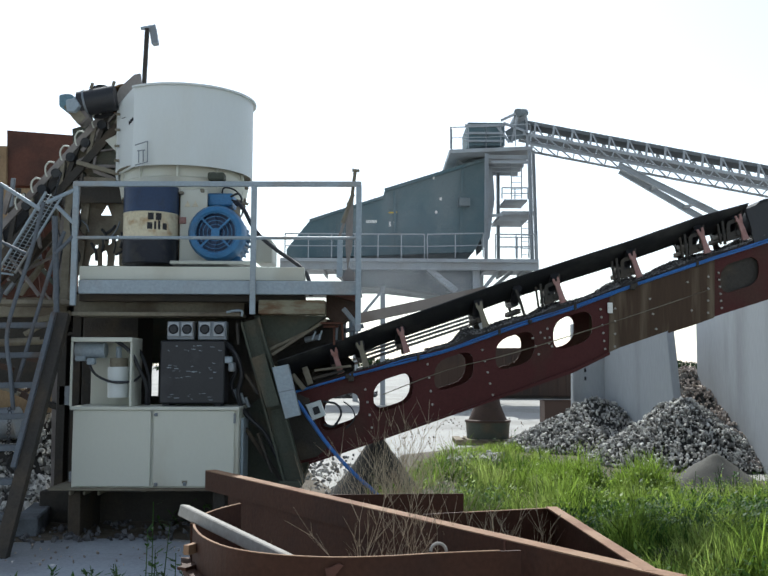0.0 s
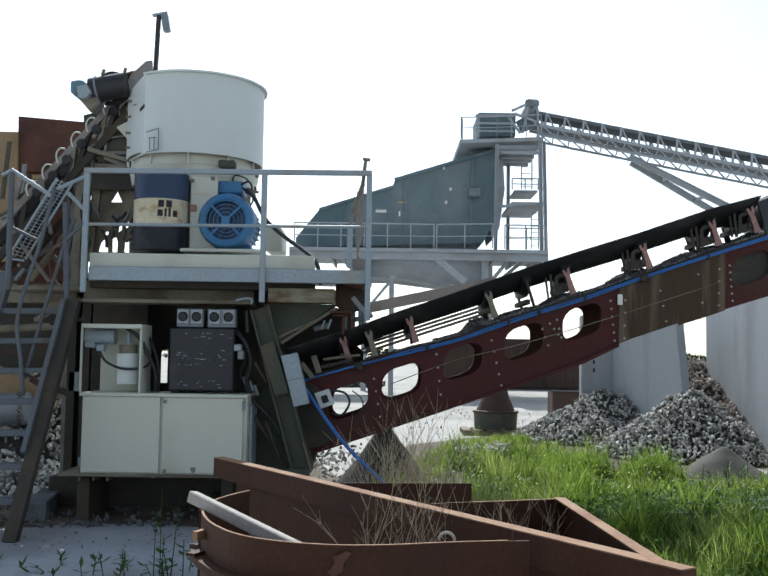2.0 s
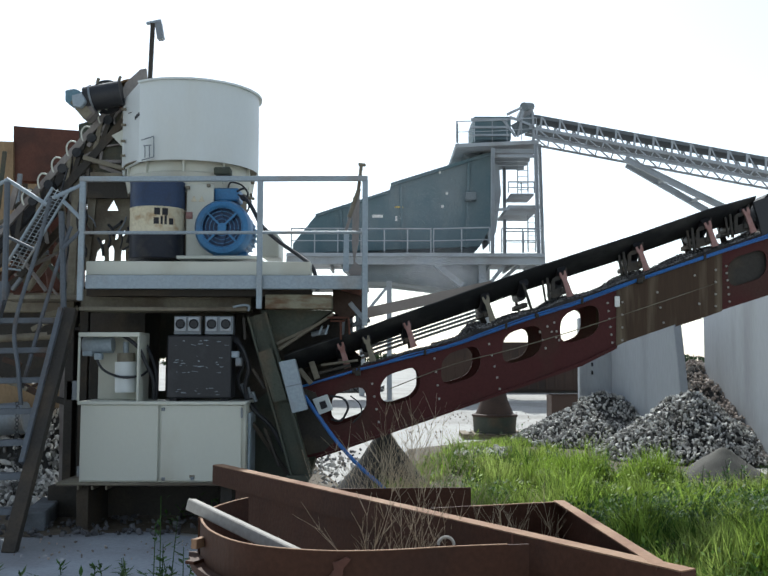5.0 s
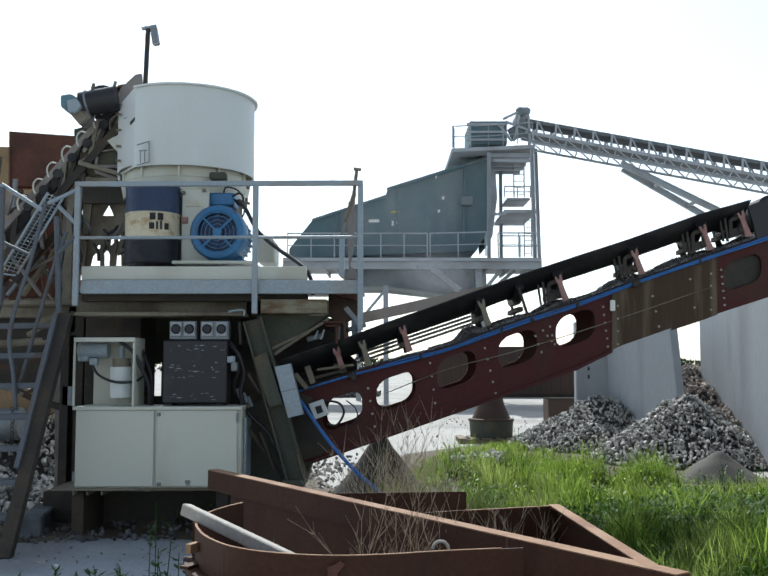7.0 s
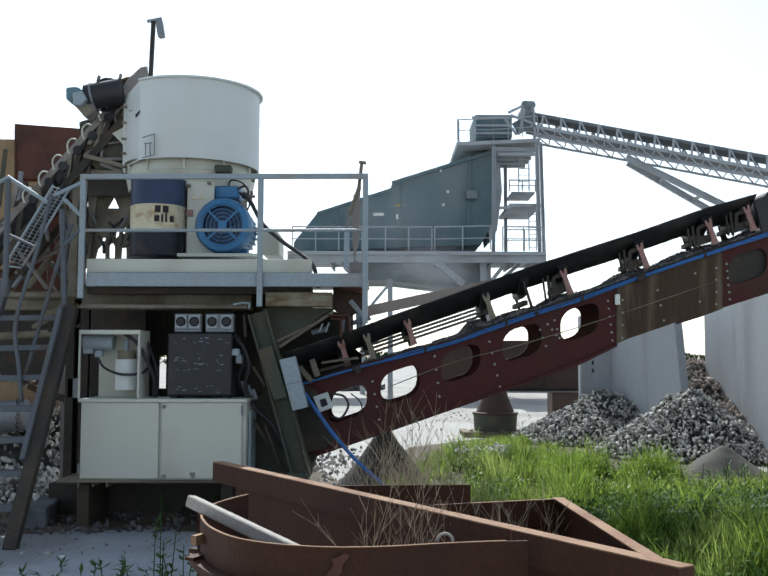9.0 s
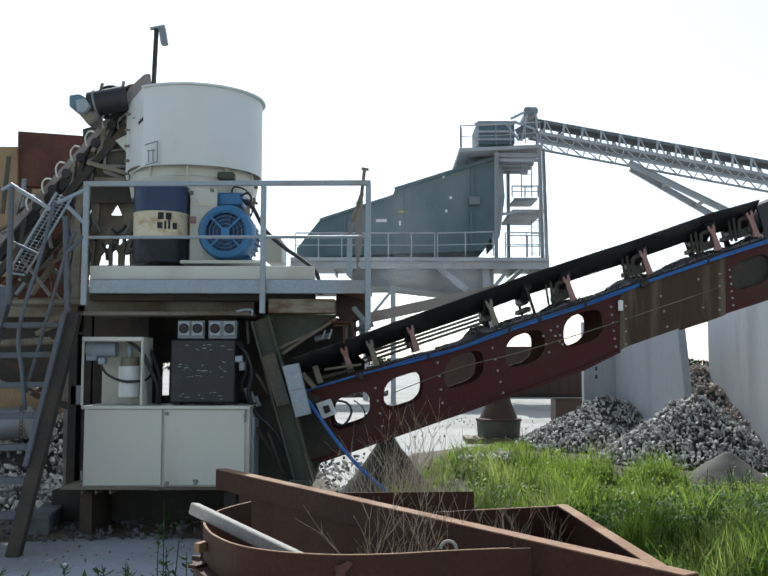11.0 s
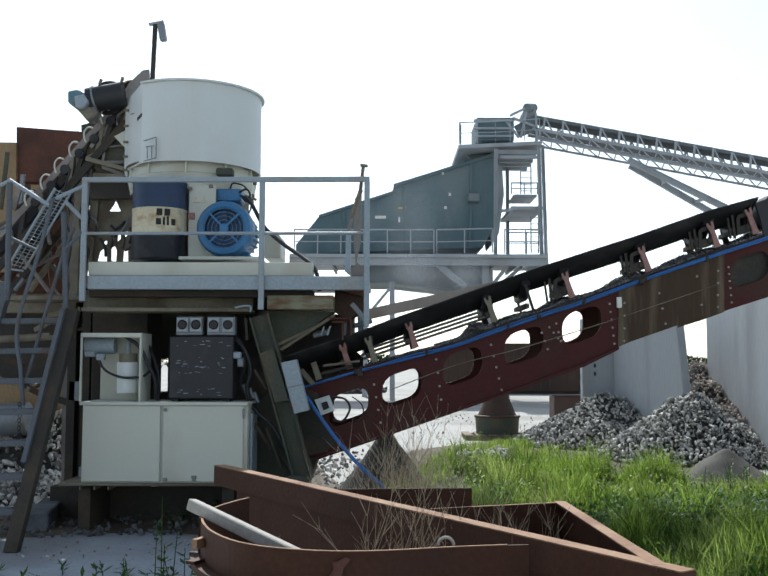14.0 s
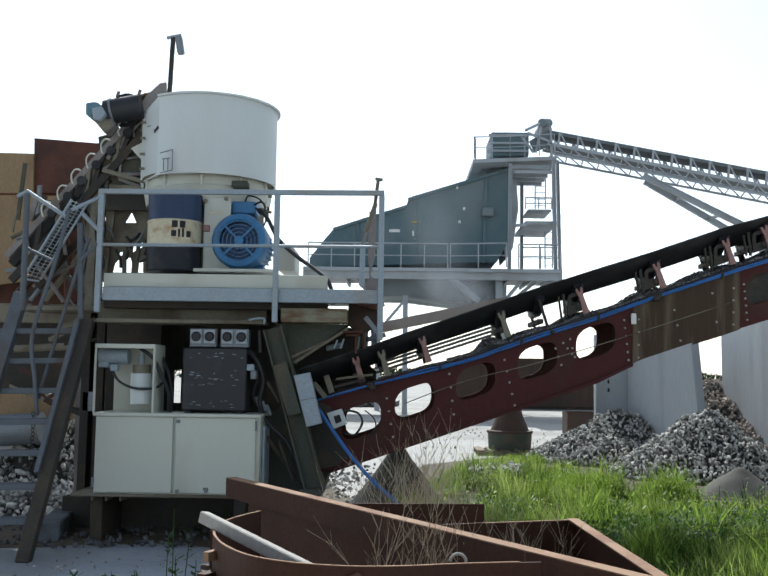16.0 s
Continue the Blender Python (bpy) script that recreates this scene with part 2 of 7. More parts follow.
def merged(own, bm):
    if bm is None:
        return own
    keep = {v: bm.verts.new(v.co) for v in own.verts}
    for f in own.faces:
        bm.faces.new([keep[v] for v in f.verts])
    own.free()
    return bm


def axes(a, b, roll=0.0):
    a, b = Vector(a), Vector(b)
    z = (b - a).normalized()
    x = Vector((0, 1, 0)).cross(z)
    x = x.normalized() if x.length > 0.05 else Vector((1, 0, 0)).cross(z).normalized()
    y = z.cross(x)
    m = Matrix((x, y, z)).transposed().to_4x4()
    return Matrix.Translation((a + b) / 2) @ m @ Matrix.Rotation(roll, 4, "Z"), (b - a).length


def beam(a, b, w, d, bevel=0.004, bm=None):
    """A bar from a to b, w wide across the view and d deep along it."""
    own = bmesh.new()
    m, n = axes(a, b)
    bmesh.ops.create_cube(own, size=1, matrix=m @ Matrix.Diagonal((w, d, n, 1)))
    bevelled(own, min(bevel, 0.25 * min(w, d)))
    return merged(own, bm)


def channel(a, b, w, d, wall=0.012, bm=None):
    """A rolled I section from a to b: two flanges and a web."""
    own = bmesh.new()
    m, n = axes(a, b)
    for ox, sw, sd in ((-w / 2 + wall / 2, wall, d), (w / 2 - wall / 2, wall, d), (0, w - 2 * wall + 0.002, wall)):
        bmesh.ops.create_cube(own, size=1, matrix=m @ Matrix.Translation((ox, 0, 0)) @ Matrix.Diagonal((sw, sd, n, 1)))
    return merged(own, bm)


def pipe(a, b, r, n=10, r2=None, bm=None):
    own = bmesh.new()
    m, length = axes(a, b)
    bmesh.ops.create_cone(own, cap_ends=True, segments=n, radius1=r, radius2=r if r2 is None else r2, depth=length, matrix=m)
    return merged(own, bm)


def hose(points, r, n=8, bm=None):
    """A bent round line through the points."""
    own = bmesh.new() if bm is None else bm
    pts = [Vector(q) for q in points]
    fine = []
    for i in range(len(pts) - 1):
        q0, q1, q2, q3 = pts[max(i - 1, 0)], pts[i], pts[i + 1], pts[min(i + 2, len(pts) - 1)]
        for k in range(6):
            s = k / 6
            fine.append(0.5 * (2 * q1 + (q2 - q0) * s + (2 * q0 - 5 * q1 + 4 * q2 - q3) * s * s + (3 * q1 - q0 - 3 * q2 + q3) * s ** 3))
    fine.append(pts[-1])
    rings = []
    for i, q in enumerate(fine):
        d = (fine[min(i + 1, len(fine) - 1)] - fine[max(i - 1, 0)]).normalized()
        x = d.cross(Vector((0.13, 0.97, 0.21))).normalized()
        y = d.cross(x)
        rings.append([own.verts.new(q + r * (math.cos(2 * math.pi * k / n) * x + math.sin(2 * math.pi * k / n) * y)) for k in range(n)])
    for a, b in zip(rings, rings[1:]):
        for k in range(n):
            own.faces.new((a[k], a[(k + 1) % n], b[(k + 1) % n], b[k]))
    own.faces.new(rings[0][::-1])
    own.faces.new(rings[-1])
    return own


def plate(outline, y0, y1, bevel=0.0, bm=None):
    """A flat shape given as (x, z) pairs, from y0 to y1."""
    own = bmesh.new()
    a = [own.verts.new((x, y0, z)) for x, z in outline]
    b = [own.verts.new((x, y1, z)) for x, z in outline]
    own.faces.new(a)
    own.faces.new(b[::-1])
    for i in range(len(a)):
        j = (i + 1) % len(a)
        own.faces.new((a[j], a[i], b[i], b[j]))
    bevelled(own, bevel)
    return merged(own, bm)


def lathe(profile, at, n=48, start=0.0, turn=360.0, bm=None):
    """Turns (radius, height) pairs round the upright line through at."""
    own = bmesh.new() if bm is None else bm
    closed = turn >= 359.9
    count = n if closed else n + 1
    rings = []
    for i in range(count):
        a = radians(start + turn * i / n)
        rings.append([own.verts.new((at[0] + r * math.cos(a), at[1] + r * math.sin(a), at[2] + h)) for r, h in profile])
    for i in range(count if closed else count - 1):
        a, b = rings[i], rings[(i + 1) % count]
        for k in range(len(profile) - 1):
            own.faces.new((a[k], b[k], b[k + 1], a[k + 1]))
    return own


def lathe_y(profile, at, n=40, bm=None):
    """The same round a level line along y: pairs of radius and depth."""
    own = lathe(profile, (0, 0, 0), n)
    bmesh.ops.transform(own, verts=own.verts, matrix=Matrix.Translation(at) @ Matrix.Rotation(radians(-90), 4, "X"))
    return merged(own, bm)


def pebble(seed):
    rng = random.Random(seed)
    own = bmesh.new()
    bmesh.ops.create_icosphere(own, subdivisions=1, radius=1)
    for v in own.verts:
        v.co *= rng.uniform(0.5, 1.25)
    own.verts.index_update()
    out = np.array([v.co for v in own.verts]), [[v.index for v in f.verts] for f in own.faces]
    own.free()
    return out


PEBBLES = [pebble(s) for s in range(12)]


def stones(name, spots, sizes, material, label, category="gravel", flat=0.75, seed=1):
    """One object of many loose stones at the spots."""
    rng = np.random.default_rng(seed)
    vs, fs, base = [], [], 0
    for (x, y, z), s in zip(spots, sizes):
        v, f = PEBBLES[rng.integers(12)]
        q = Euler(rng.uniform(0, 6.28, 3)).to_matrix()
        w = (v * (s * rng.uniform(0.7, 1.25, 3) * (1, 1, flat))) @ np.array(q)
        vs.append(w + (x, y, z))
        fs += [[a + base for a in face] for face in f]
        base += len(v)
    ob = new(name, finish(name, np.concatenate(vs), fs, material))
    return tagged(ob, label, category, kind="stuff")


# ---- ground ----
def sheet(name, outline, z, material, label, category="ground", bumpy=0.0, step=0.5, seed=3):
    """A patch of ground with an uneven border, filled with a fine grid."""
    own = bmesh.new()
    vs = [own.verts.new((x, y, z)) for x, y in outline]
    own.faces.new(vs)
    if bumpy:
        bmesh.ops.triangulate(own, faces=own.faces[:])
        for _ in range(5):
            bmesh.ops.subdivide_edges(own, edges=[e for e in own.edges if e.calc_length() > step], cuts=1)
            bmesh.ops.triangulate(own, faces=own.faces[:])
        for v in own.verts:
            v.co.z += bumpy * (0.5 + 0.5 * noise.noise(v.co * 1.1)) * (0.0 if v.is_boundary else 1.0)
    ob = part(name, own, material)
    return tagged(ob, label, category, kind="structure")


sheet("ground", [(-900, -60), (900, -60), (900, 1500), (-900, 1500)], 0, YARD, "pale dusty quarry yard of packed stone dust")
sheet("pavement", [(-3.619, 6.084), (-5.37, 8.964), (-3.613, 9.107), (-3.02, 9.407), (-2.187, 9.512), (-1.687, 9.155), (-1.131, 8.476), (-0.685, 6.084)], 0.012, SLAB, "pale dusty concrete slab before the crusher", "slab")
sheet("soil", [(-3.933, 9.205), (-3.316, 9.305), (-2.212, 9.619), (-1.573, 9.305), (-0.626, 9.956), (-0.555, 13.001), (-1.181, 16.094), (-6.602, 15.362)], 0.006, SOIL, "dark trodden soil with stone chips under the crusher", bumpy=0.06)
sheet("soil", [(-0.685, 6.084), (-0.876, 9.407), (-0.168, 13.796), (0.522, 18.275), (2.26, 20.5), (3.62, 20.5), (4.681, 17.792), (5.738, 14.382), (7.832, 13.796), (4.633, 6.084)], 0.008, SOIL, "dark soil under the grass", bumpy=0.05)


# ---- crusher platform ----
def crusher_platform():
    base = thing("crusher_platform", (-2.032, 10.3, 1.7), "pale grey steel platform of the crusher with pipe railing", "platform")
    base.location.z = 0
    part("fascia", box((-2.975, 9.5, 2.41), (-0.157, 9.56, 2.548)), PALE_STEEL, base, "pale grey edge plate")
    part("deck", box((-2.976, 9.565, 2.528), (-0.157, 11.6, 2.553)), GREY_STEEL, base)
    part("kerb_beam", box((-3.006, 9.62, 2.558), (-0.727, 9.86, 2.698)), CREAM, base, "cream painted box beam")
    for x, z in ((-3.014, 2.287), (-1.228, 2.208), (-0.173, 2.042)):
        part("post", box((x - 0.028, 9.45, z), (x + 0.028, 9.495, 3.512)), PALE_STEEL, base)
    part("top_rail", beam((-3.042, 9.47, 3.512), (-0.148, 9.47, 3.527), 0.05, 0.05), PALE_STEEL, base)
    part("mid_rail", pipe((-2.989, 9.47, 2.969), (-0.167, 9.47, 2.979), 0.017), PALE_STEEL, base)
    part("side_rail", pipe((-0.173, 9.47, 3.527), (-0.238, 10.6, 3.745), 0.022), PALE_STEEL, base)
    # layers of the frame below the deck
    part("main_beam", channel((-3.133, 9.9, 2.322), (-1.368, 9.9, 2.322), 0.204, 0.2), OLIVE, base, "dusty dark rolled beam")
    part("ledge", box((-3.072, 9.62, 2.195), (-1.37, 10.1, 2.234)), OLIVE, base)
    part("deck_beam", box((-3.026, 9.7, 2.349), (-0.722, 9.85, 2.42)), DARK_STEEL, base)
    part("rear_beam", box((-3.579, 11.3, 2.293), (-0.841, 11.5, 2.573)), DARK_STEEL, base)
    part("rusty_beam", box((-1.186, 9.62, 2.22), (-0.512, 9.9, 2.364)), RUST_CREAM, base, "rust-streaked beige box beam")
    return base


def crusher():
    body = thing("cone_crusher", (-2.15, 10.9, 1.7), "cream cone crusher with a round white feed bin on top", "crusher")
    body.location.z = 0
    c = (-2.219, 10.9, 0)
    R = 0.777
    zt, zb = 4.753, 3.854
    part("feed_bin", lathe([(R, zb), (R, zt - 0.02), (R + 0.035, zt - 0.02), (R + 0.035, zt), (R - 0.012, zt), (R - 0.012, zb), (R, zb)], c, 96, 235, 315), WHITE, body, "white painted sheet steel bin", True)
    own = bmesh.new()
    e0, e1 = radians(190), radians(235)
    left, right = Vector((c[0] + R * math.cos(e0), c[1] + R * math.sin(e0), 0)), Vector((c[0] + R * math.cos(e1), c[1] + R * math.sin(e1), 0))
    corner = [left + Vector((0, 0, zb)), right + Vector((0, 0, zb)), right + Vector((0, 0, zt)), left + Vector((0, 0, zt - 0.08))]
    inner = [q + Vector((0.012, 0.012, 0)) for q in corner]
    va, vb = [own.verts.new(q) for q in corner], [own.verts.new(q) for q in inner]
    own.faces.new(va)
    own.faces.new(vb[::-1])
    for k in range(4):
        own.faces.new((va[(k + 1) % 4], va[k], vb[k], vb[(k + 1) % 4]))
    part("flat_panel", own, WHITE, body, "flat white bin panel")
    for k in range(3):
        at = right + (left - right) * (0.02 + 0.09 * (2 - k)) + Vector((0, -0.006, 4.37 + 0.008 * k))
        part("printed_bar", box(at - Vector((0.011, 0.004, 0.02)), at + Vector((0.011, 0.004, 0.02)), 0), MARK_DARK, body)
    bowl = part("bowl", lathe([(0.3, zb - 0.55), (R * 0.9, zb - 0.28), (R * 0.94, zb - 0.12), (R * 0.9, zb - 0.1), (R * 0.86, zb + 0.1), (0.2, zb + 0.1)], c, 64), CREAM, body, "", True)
    # Dark box stands in for the shade inside the bowl's opening.
    part("bowl_port", box((-1.824, 10.16, 3.703), (-1.644, 10.3, 3.783), 0.012), GREEN_STEEL, bowl, "dark box painting the shaded gap in the bowl")
    # Added unseen disc that keeps light through the bin off the bowl.
    part("bin_floor", lathe([(0.02, zb + 0.02), (R - 0.02, zb + 0.02), (R - 0.02, zb + 0.03), (0.02, zb + 0.03)], c, 48), OLIVE, body)
    part("bowl_ring", lathe([(R * 0.75, zb - 0.30), (R * 0.90, zb - 0.30), (R * 0.90, zb - 0.22), (R * 0.75, zb - 0.22)], c, 64), OLIVE, body, "", True)
    for k in range(10):
        a = radians(36 * k + 5)
        own = box((-0.012, R * 0.84, zb - 0.22), (0.012, R * 0.93, zb + 0.02))
        bmesh.ops.transform(own, verts=own.verts, matrix=Matrix.Translation((c[0], c[1], 0)) @ Matrix.Rotation(a, 4, "Z"))
        part("rib", own, CREAM, bowl)
    part("frame", lathe([(R * 0.80, zb - 1.15), (R * 0.83, zb - 1.0), (R * 0.83, zb - 0.33), (R * 0.3, zb - 0.33)], c, 48), OLIVE, body, "grimy beige lower shell", True)
    part("leg_frame", box((-3.217, 10.5, 2.251), (-2.611, 11.2, 0.274)), DARK_STEEL, body)
    part("leg_frame", box((-1.615, 10.3, 2.24), (-1.212, 11.2, 0.302)), DARK_STEEL, body)
    part("rear_leg", box((-3.669, 11.2, 2.519), (-3.274, 11.5, 0.0)), DARK_STEEL, body)
    part("rear_wall", box((-3.39, 11.55, 2.306), (-2.801, 11.6, 0.19)), GREEN_STEEL, body)
    part("rear_wall", box((-2.806, 11.55, 2.306), (-2.611, 11.6, 1.724)), GREEN_STEEL, body)
    part("rear_wall", box((-2.788, 11.55, 1.328), (-2.611, 11.6, 0.19)), GREEN_STEEL, body)
    part("rear_wall", box((-2.616, 11.55, 2.306), (-1.329, 11.6, 0.19)), GREEN_STEEL, body)
    return body


def cabinet():
    c = thing("control_cabinet", (-2.237, 9.7, 1.7), "cream steel cabinet with two closed doors under the crusher", "cabinet")
    c.location.z = 0
    part("body", box((-2.986, 9.5, 0.491), (-1.348, 10.02, 1.283)), CREAM, c)
    doors = [part("door", box((-2.977, 9.47, 0.509), (-2.209, 9.496, 1.255)), CREAM, c), part("door", box((-2.182, 9.47, 0.509), (-1.387, 9.496, 1.255)), CREAM, c)]
    for door, at in ((doors[1], (-2.159, 9.46, 1.213)), (doors[1], (-2.146, 9.46, 0.534)), (doors[1], (-1.862, 9.46, 0.539))):
        part("latch", box(Vector(at) - Vector((0.016, 0.02, 0.016)), Vector(at) + Vector((0.016, 0.012, 0.016)), 0.005), GREY_STEEL, door)
    for door, at in ((doors[1], (-1.384, 9.46, 1.179)), (doors[0], (-2.985, 9.46, 0.606))):
        part("hinge", box(Vector(at) - Vector((0.01, 0.012, 0.05)), Vector(at) + Vector((0.01, 0.012, 0.05)), 0.004), GREY_STEEL, door)
    # Added dark plate stands in for the shaded void under the cabinet.
    part("plinth", box((-3.567, 10.3, -0.161), (-0.754, 10.5, 0.353)), DARK_STEEL, c, "dark plate painting the shaded void under the cabinet")
    part("top_lip", box((-3.008, 9.45, 1.256), (-1.34, 10.03, 1.29)), CREAM, c)
    part("side_panel", box((-1.348 + 0.003, 9.62, 0.565), (-1.348 + 0.03, 10.0, 1.171)), PALE_STEEL, c)
    part("base_frame", box((-3.203, 9.46, 0.468), (-1.27, 10.05, 0.496)), OLIVE, c)
    return c


# ---- discharge conveyor ----
def conveyor():
    top = thing("belt_conveyor", (1.143, 10.3, 1.7), "rising belt conveyor with red oxide side plates and black trough belt", "conveyor")
    top.location.z = 0
    return top


crusher_platform()
crusher()
cabinet()


def rounded_slot(cx, cz, w, h, slope, n=5):
    """An oblong opening along the conveyor's slope."""
    pts, r = [], min(w, h) * 0.38
    for sx, sz, a0 in ((1, 1, 0), (-1, 1, 90), (-1, -1, 180), (1, -1, 270)):
        for k in range(n):
            a = radians(a0 + 90 * k / (n - 1))
            x, z = sx * (w / 2 - r) + r * math.cos(a), sz * (h / 2 - r) + r * math.sin(a)
            pts.append((cx + x, cz + z + x * slope))
    return pts


def pierced(outline, slots, y0, y1):
    """A plate with openings through it."""
    own = bmesh.new()
    loops = []
    for pts in [outline] + slots:
        vs = [own.verts.new((x, y0, z)) for x, z in pts]
        loops += [own.edges.new((vs[i], vs[(i + 1) % len(vs)])) for i in range(len(vs))]
    bmesh.ops.triangle_fill(own, use_beauty=True, use_dissolve=False, edges=loops)
    got = bmesh.ops.extrude_face_region(own, geom=own.faces[:])
    bmesh.ops.translate(own, verts=[v for v in got["geom"] if isinstance(v, bmesh.types.BMVert)], vec=(0, y1 - y0, 0))
    return own


conveyor_top = conveyor()
SLOPE = 0.329
SLOTS = [(-0.369, 1.22), (0.19, 1.424), (0.827, 1.649), (1.471, 1.869), (2.082, 2.085)]
PLATE = [(-0.882, 1.424), (-0.267, 1.623), (0.782, 1.9), (1.511, 2.157), (2.055, 2.333), (2.471, 2.483), (2.459, 1.854), (2.085, 1.68), (1.106, 1.322), (0.031, 0.947), (-0.683, 0.704), (-0.938, 0.669)]
PLATE_TOP = [(3.599, 2.884), (4.07, 3.04), (5.291, 3.439), (5.265, 2.795), (4.049, 2.385), (3.58, 2.235)]
for y in (10.0, 10.93):
    slots = [rounded_slot(x, z, 0.412, 0.33, SLOPE) for x, z in SLOTS]
    part("side_plate", pierced(PLATE, slots, y, y + 0.02), RED_OXIDE, conveyor_top)
    part("side_plate", plate([(2.471, 2.483), (3.599, 2.884), (3.58, 2.225), (3.351, 2.142), (3.091, 2.06), (3.092, 2.085), (2.573, 1.905), (2.459, 1.854)], y - 0.012 if y < 10.5 else y, y + 0.012), BROWN_PLATE, conveyor_top, "dusty brown joining plate")
    part("side_plate", pierced(PLATE_TOP, [rounded_slot(3.862, 2.681, 0.412, 0.309, SLOPE)] if y < 10.5 else [], y, y + 0.02), RED_OXIDE, conveyor_top)
part("slot_backing", plate([(3.6, 2.45), (4.15, 2.62), (4.15, 2.95), (3.6, 2.78)], 10.05, 10.06), DARK_STEEL, conveyor_top, "grimy backing plate")
# belt: a shallow trough on the slope
def trough(points, lift):
    own = bmesh.new()
    cut = ((-0.50, 0.20), (-0.48, 0.19), (-0.2, 0.02), (0.2, 0.02), (0.48, 0.19), (0.50, 0.20), (0.50, 0.188), (0.2, 0.0), (-0.2, 0.0), (-0.50, 0.188))
    rows = []
    for a, b in zip(points, points[1:]):
        for i in range(8):
            c = a.lerp(b, i / 8)
            sag = 0.004 * noise.noise(Vector((c.x * 2.5, 0, 0)))
            rows.append([own.verts.new((c.x, c.y + dy, c.z + dz + lift + sag)) for dy, dz in cut])
    rows.append([own.verts.new((points[-1].x, points[-1].y + dy, points[-1].z + dz + lift)) for dy, dz in cut])
    for r, s in zip(rows, rows[1:]):
        for k in range(len(cut)):
            own.faces.new((r[k], r[(k + 1) % len(cut)], s[(k + 1) % len(cut)], s[k]))
    own.faces.new(rows[0])
    own.faces.new(rows[-1][::-1])
    return own


BELT_LINE = [Vector((q[0], 10.47, q[2])) for q in ((-1.02, 9.97, 1.756), (-0.431, 9.97, 1.951), (0.082, 9.97, 2.141), (1.113, 9.97, 2.507), (1.631, 9.97, 2.693), (2.671, 9.97, 3.031), (3.444, 9.97, 3.303), (3.968, 9.97, 3.45))]
part("belt", trough(BELT_LINE, -0.2), RUBBER, conveyor_top, "black rubber belt", True)


def belt_at(x):
    for a, b in zip(BELT_LINE, BELT_LINE[1:]):
        if x <= b.x:
            break
    return a.lerp(b, (x - a.x) / (b.x - a.x))


def ledge_line(x):
    """Height of the side plates' top edge."""
    top = PLATE[:6] + PLATE_TOP[:3]
    for (xa, za), (xb, zb) in zip(top, top[1:]):
        if x <= xb:
            break
    return za + (zb - za) * (x - xa) / (xb - xa)


part("deck_plate", plate([(-0.882, 1.434), (-0.267, 1.633), (0.782, 1.91), (1.511, 2.173), (2.055, 2.349), (2.471, 2.494), (3.599, 2.894), (4.071, 3.051), (5.292, 3.45), (5.291, 3.429), (4.07, 3.03), (3.598, 2.873), (2.471, 2.473), (2.055, 2.323), (1.511, 2.147), (0.782, 1.89), (-0.267, 1.613), (-0.882, 1.414)], 10.03, 10.92), DARK_STEEL, conveyor_top)
# Added dark plates fill the tail; the second paints the trough's shadow.
part("tail_panel", plate([(-1.207, 1.737), (-1.133, 1.827), (-0.531, 2.208), (-0.361, 2.161), (-0.339, 1.922), (-0.762, 1.774), (-0.973, 1.668)], 10.3, 10.34), DARK_STEEL, conveyor_top)
part("tail_panel", plate([(-1.024, 1.667), (-0.371, 1.863), (-0.229, 1.738), (-0.229, 1.619), (-1, 1.397)], 10.6, 10.63), DARK_STEEL, conveyor_top)
part("lower_flange", plate([(-0.683, 0.704), (0.031, 0.947), (1.106, 1.322), (2.085, 1.684), (2.459, 1.858), (2.458, 1.828), (2.085, 1.644), (1.106, 1.297), (0.031, 0.921), (-0.683, 0.679)], 9.95, 10.02), RED_OXIDE, conveyor_top)
part("air_line", hose([(-0.879, 9.97, 1.41), (-0.787, 9.97, 1.44), (-0.266, 9.96, 1.593), (0.236, 9.97, 1.72), (0.78, 9.97, 1.869), (1.504, 9.96, 2.125), (2.048, 9.97, 2.3), (2.462, 9.965, 2.455), (2.806, 9.97, 2.584), (3.537, 9.96, 2.832), (4.057, 9.97, 3), (4.749, 9.97, 3.224)], 0.013), HOSE_BLUE, conveyor_top, "blue plastic air line", True)
part("air_line", hose([(-0.3, 9.955, 1.60), (-0.05, 9.95, 1.655), (0.3, 9.955, 1.765), (0.7, 9.95, 1.86), (1.1, 9.955, 2.005), (1.5, 9.95, 2.15), (2.05, 9.955, 2.325), (2.5, 9.95, 2.49), (3.1, 9.955, 2.70), (3.7, 9.95, 2.905), (4.7, 9.955, 3.235)], 0.008), HOSE_BLUE, conveyor_top, "thin blue plastic air line", True)
for x in (-0.24, 0.45, 1.3, 2.1, 2.72, 3.4):
    part("hose_clip", box((x - 0.014, 9.94, ledge_line(x) - 0.055), (x + 0.014, 9.998, ledge_line(x) + 0.01), 0.004), DARK_STEEL, conveyor_top)
part("drop_line", hose([(-0.793, 9.8, 1.335), (-0.668, 9.75, 1.163), (-0.465, 9.7, 0.896), (-0.24, 9.6, 0.662), (0.029, 9.55, 0.432), (0.318, 9.5, 0.173)], 0.02), HOSE_BLUE, conveyor_top, "blue plastic hose", True)
part("tail_skirt", plate([(-1.475, 1.167), (-1.165, 1.399), (-0.826, 1.244), (-0.693, 0.689), (-0.785, 0.424), (-1.337, 0.414)], 10.15, 10.9), GREEN_STEEL, conveyor_top, "grimy green tail skirt")
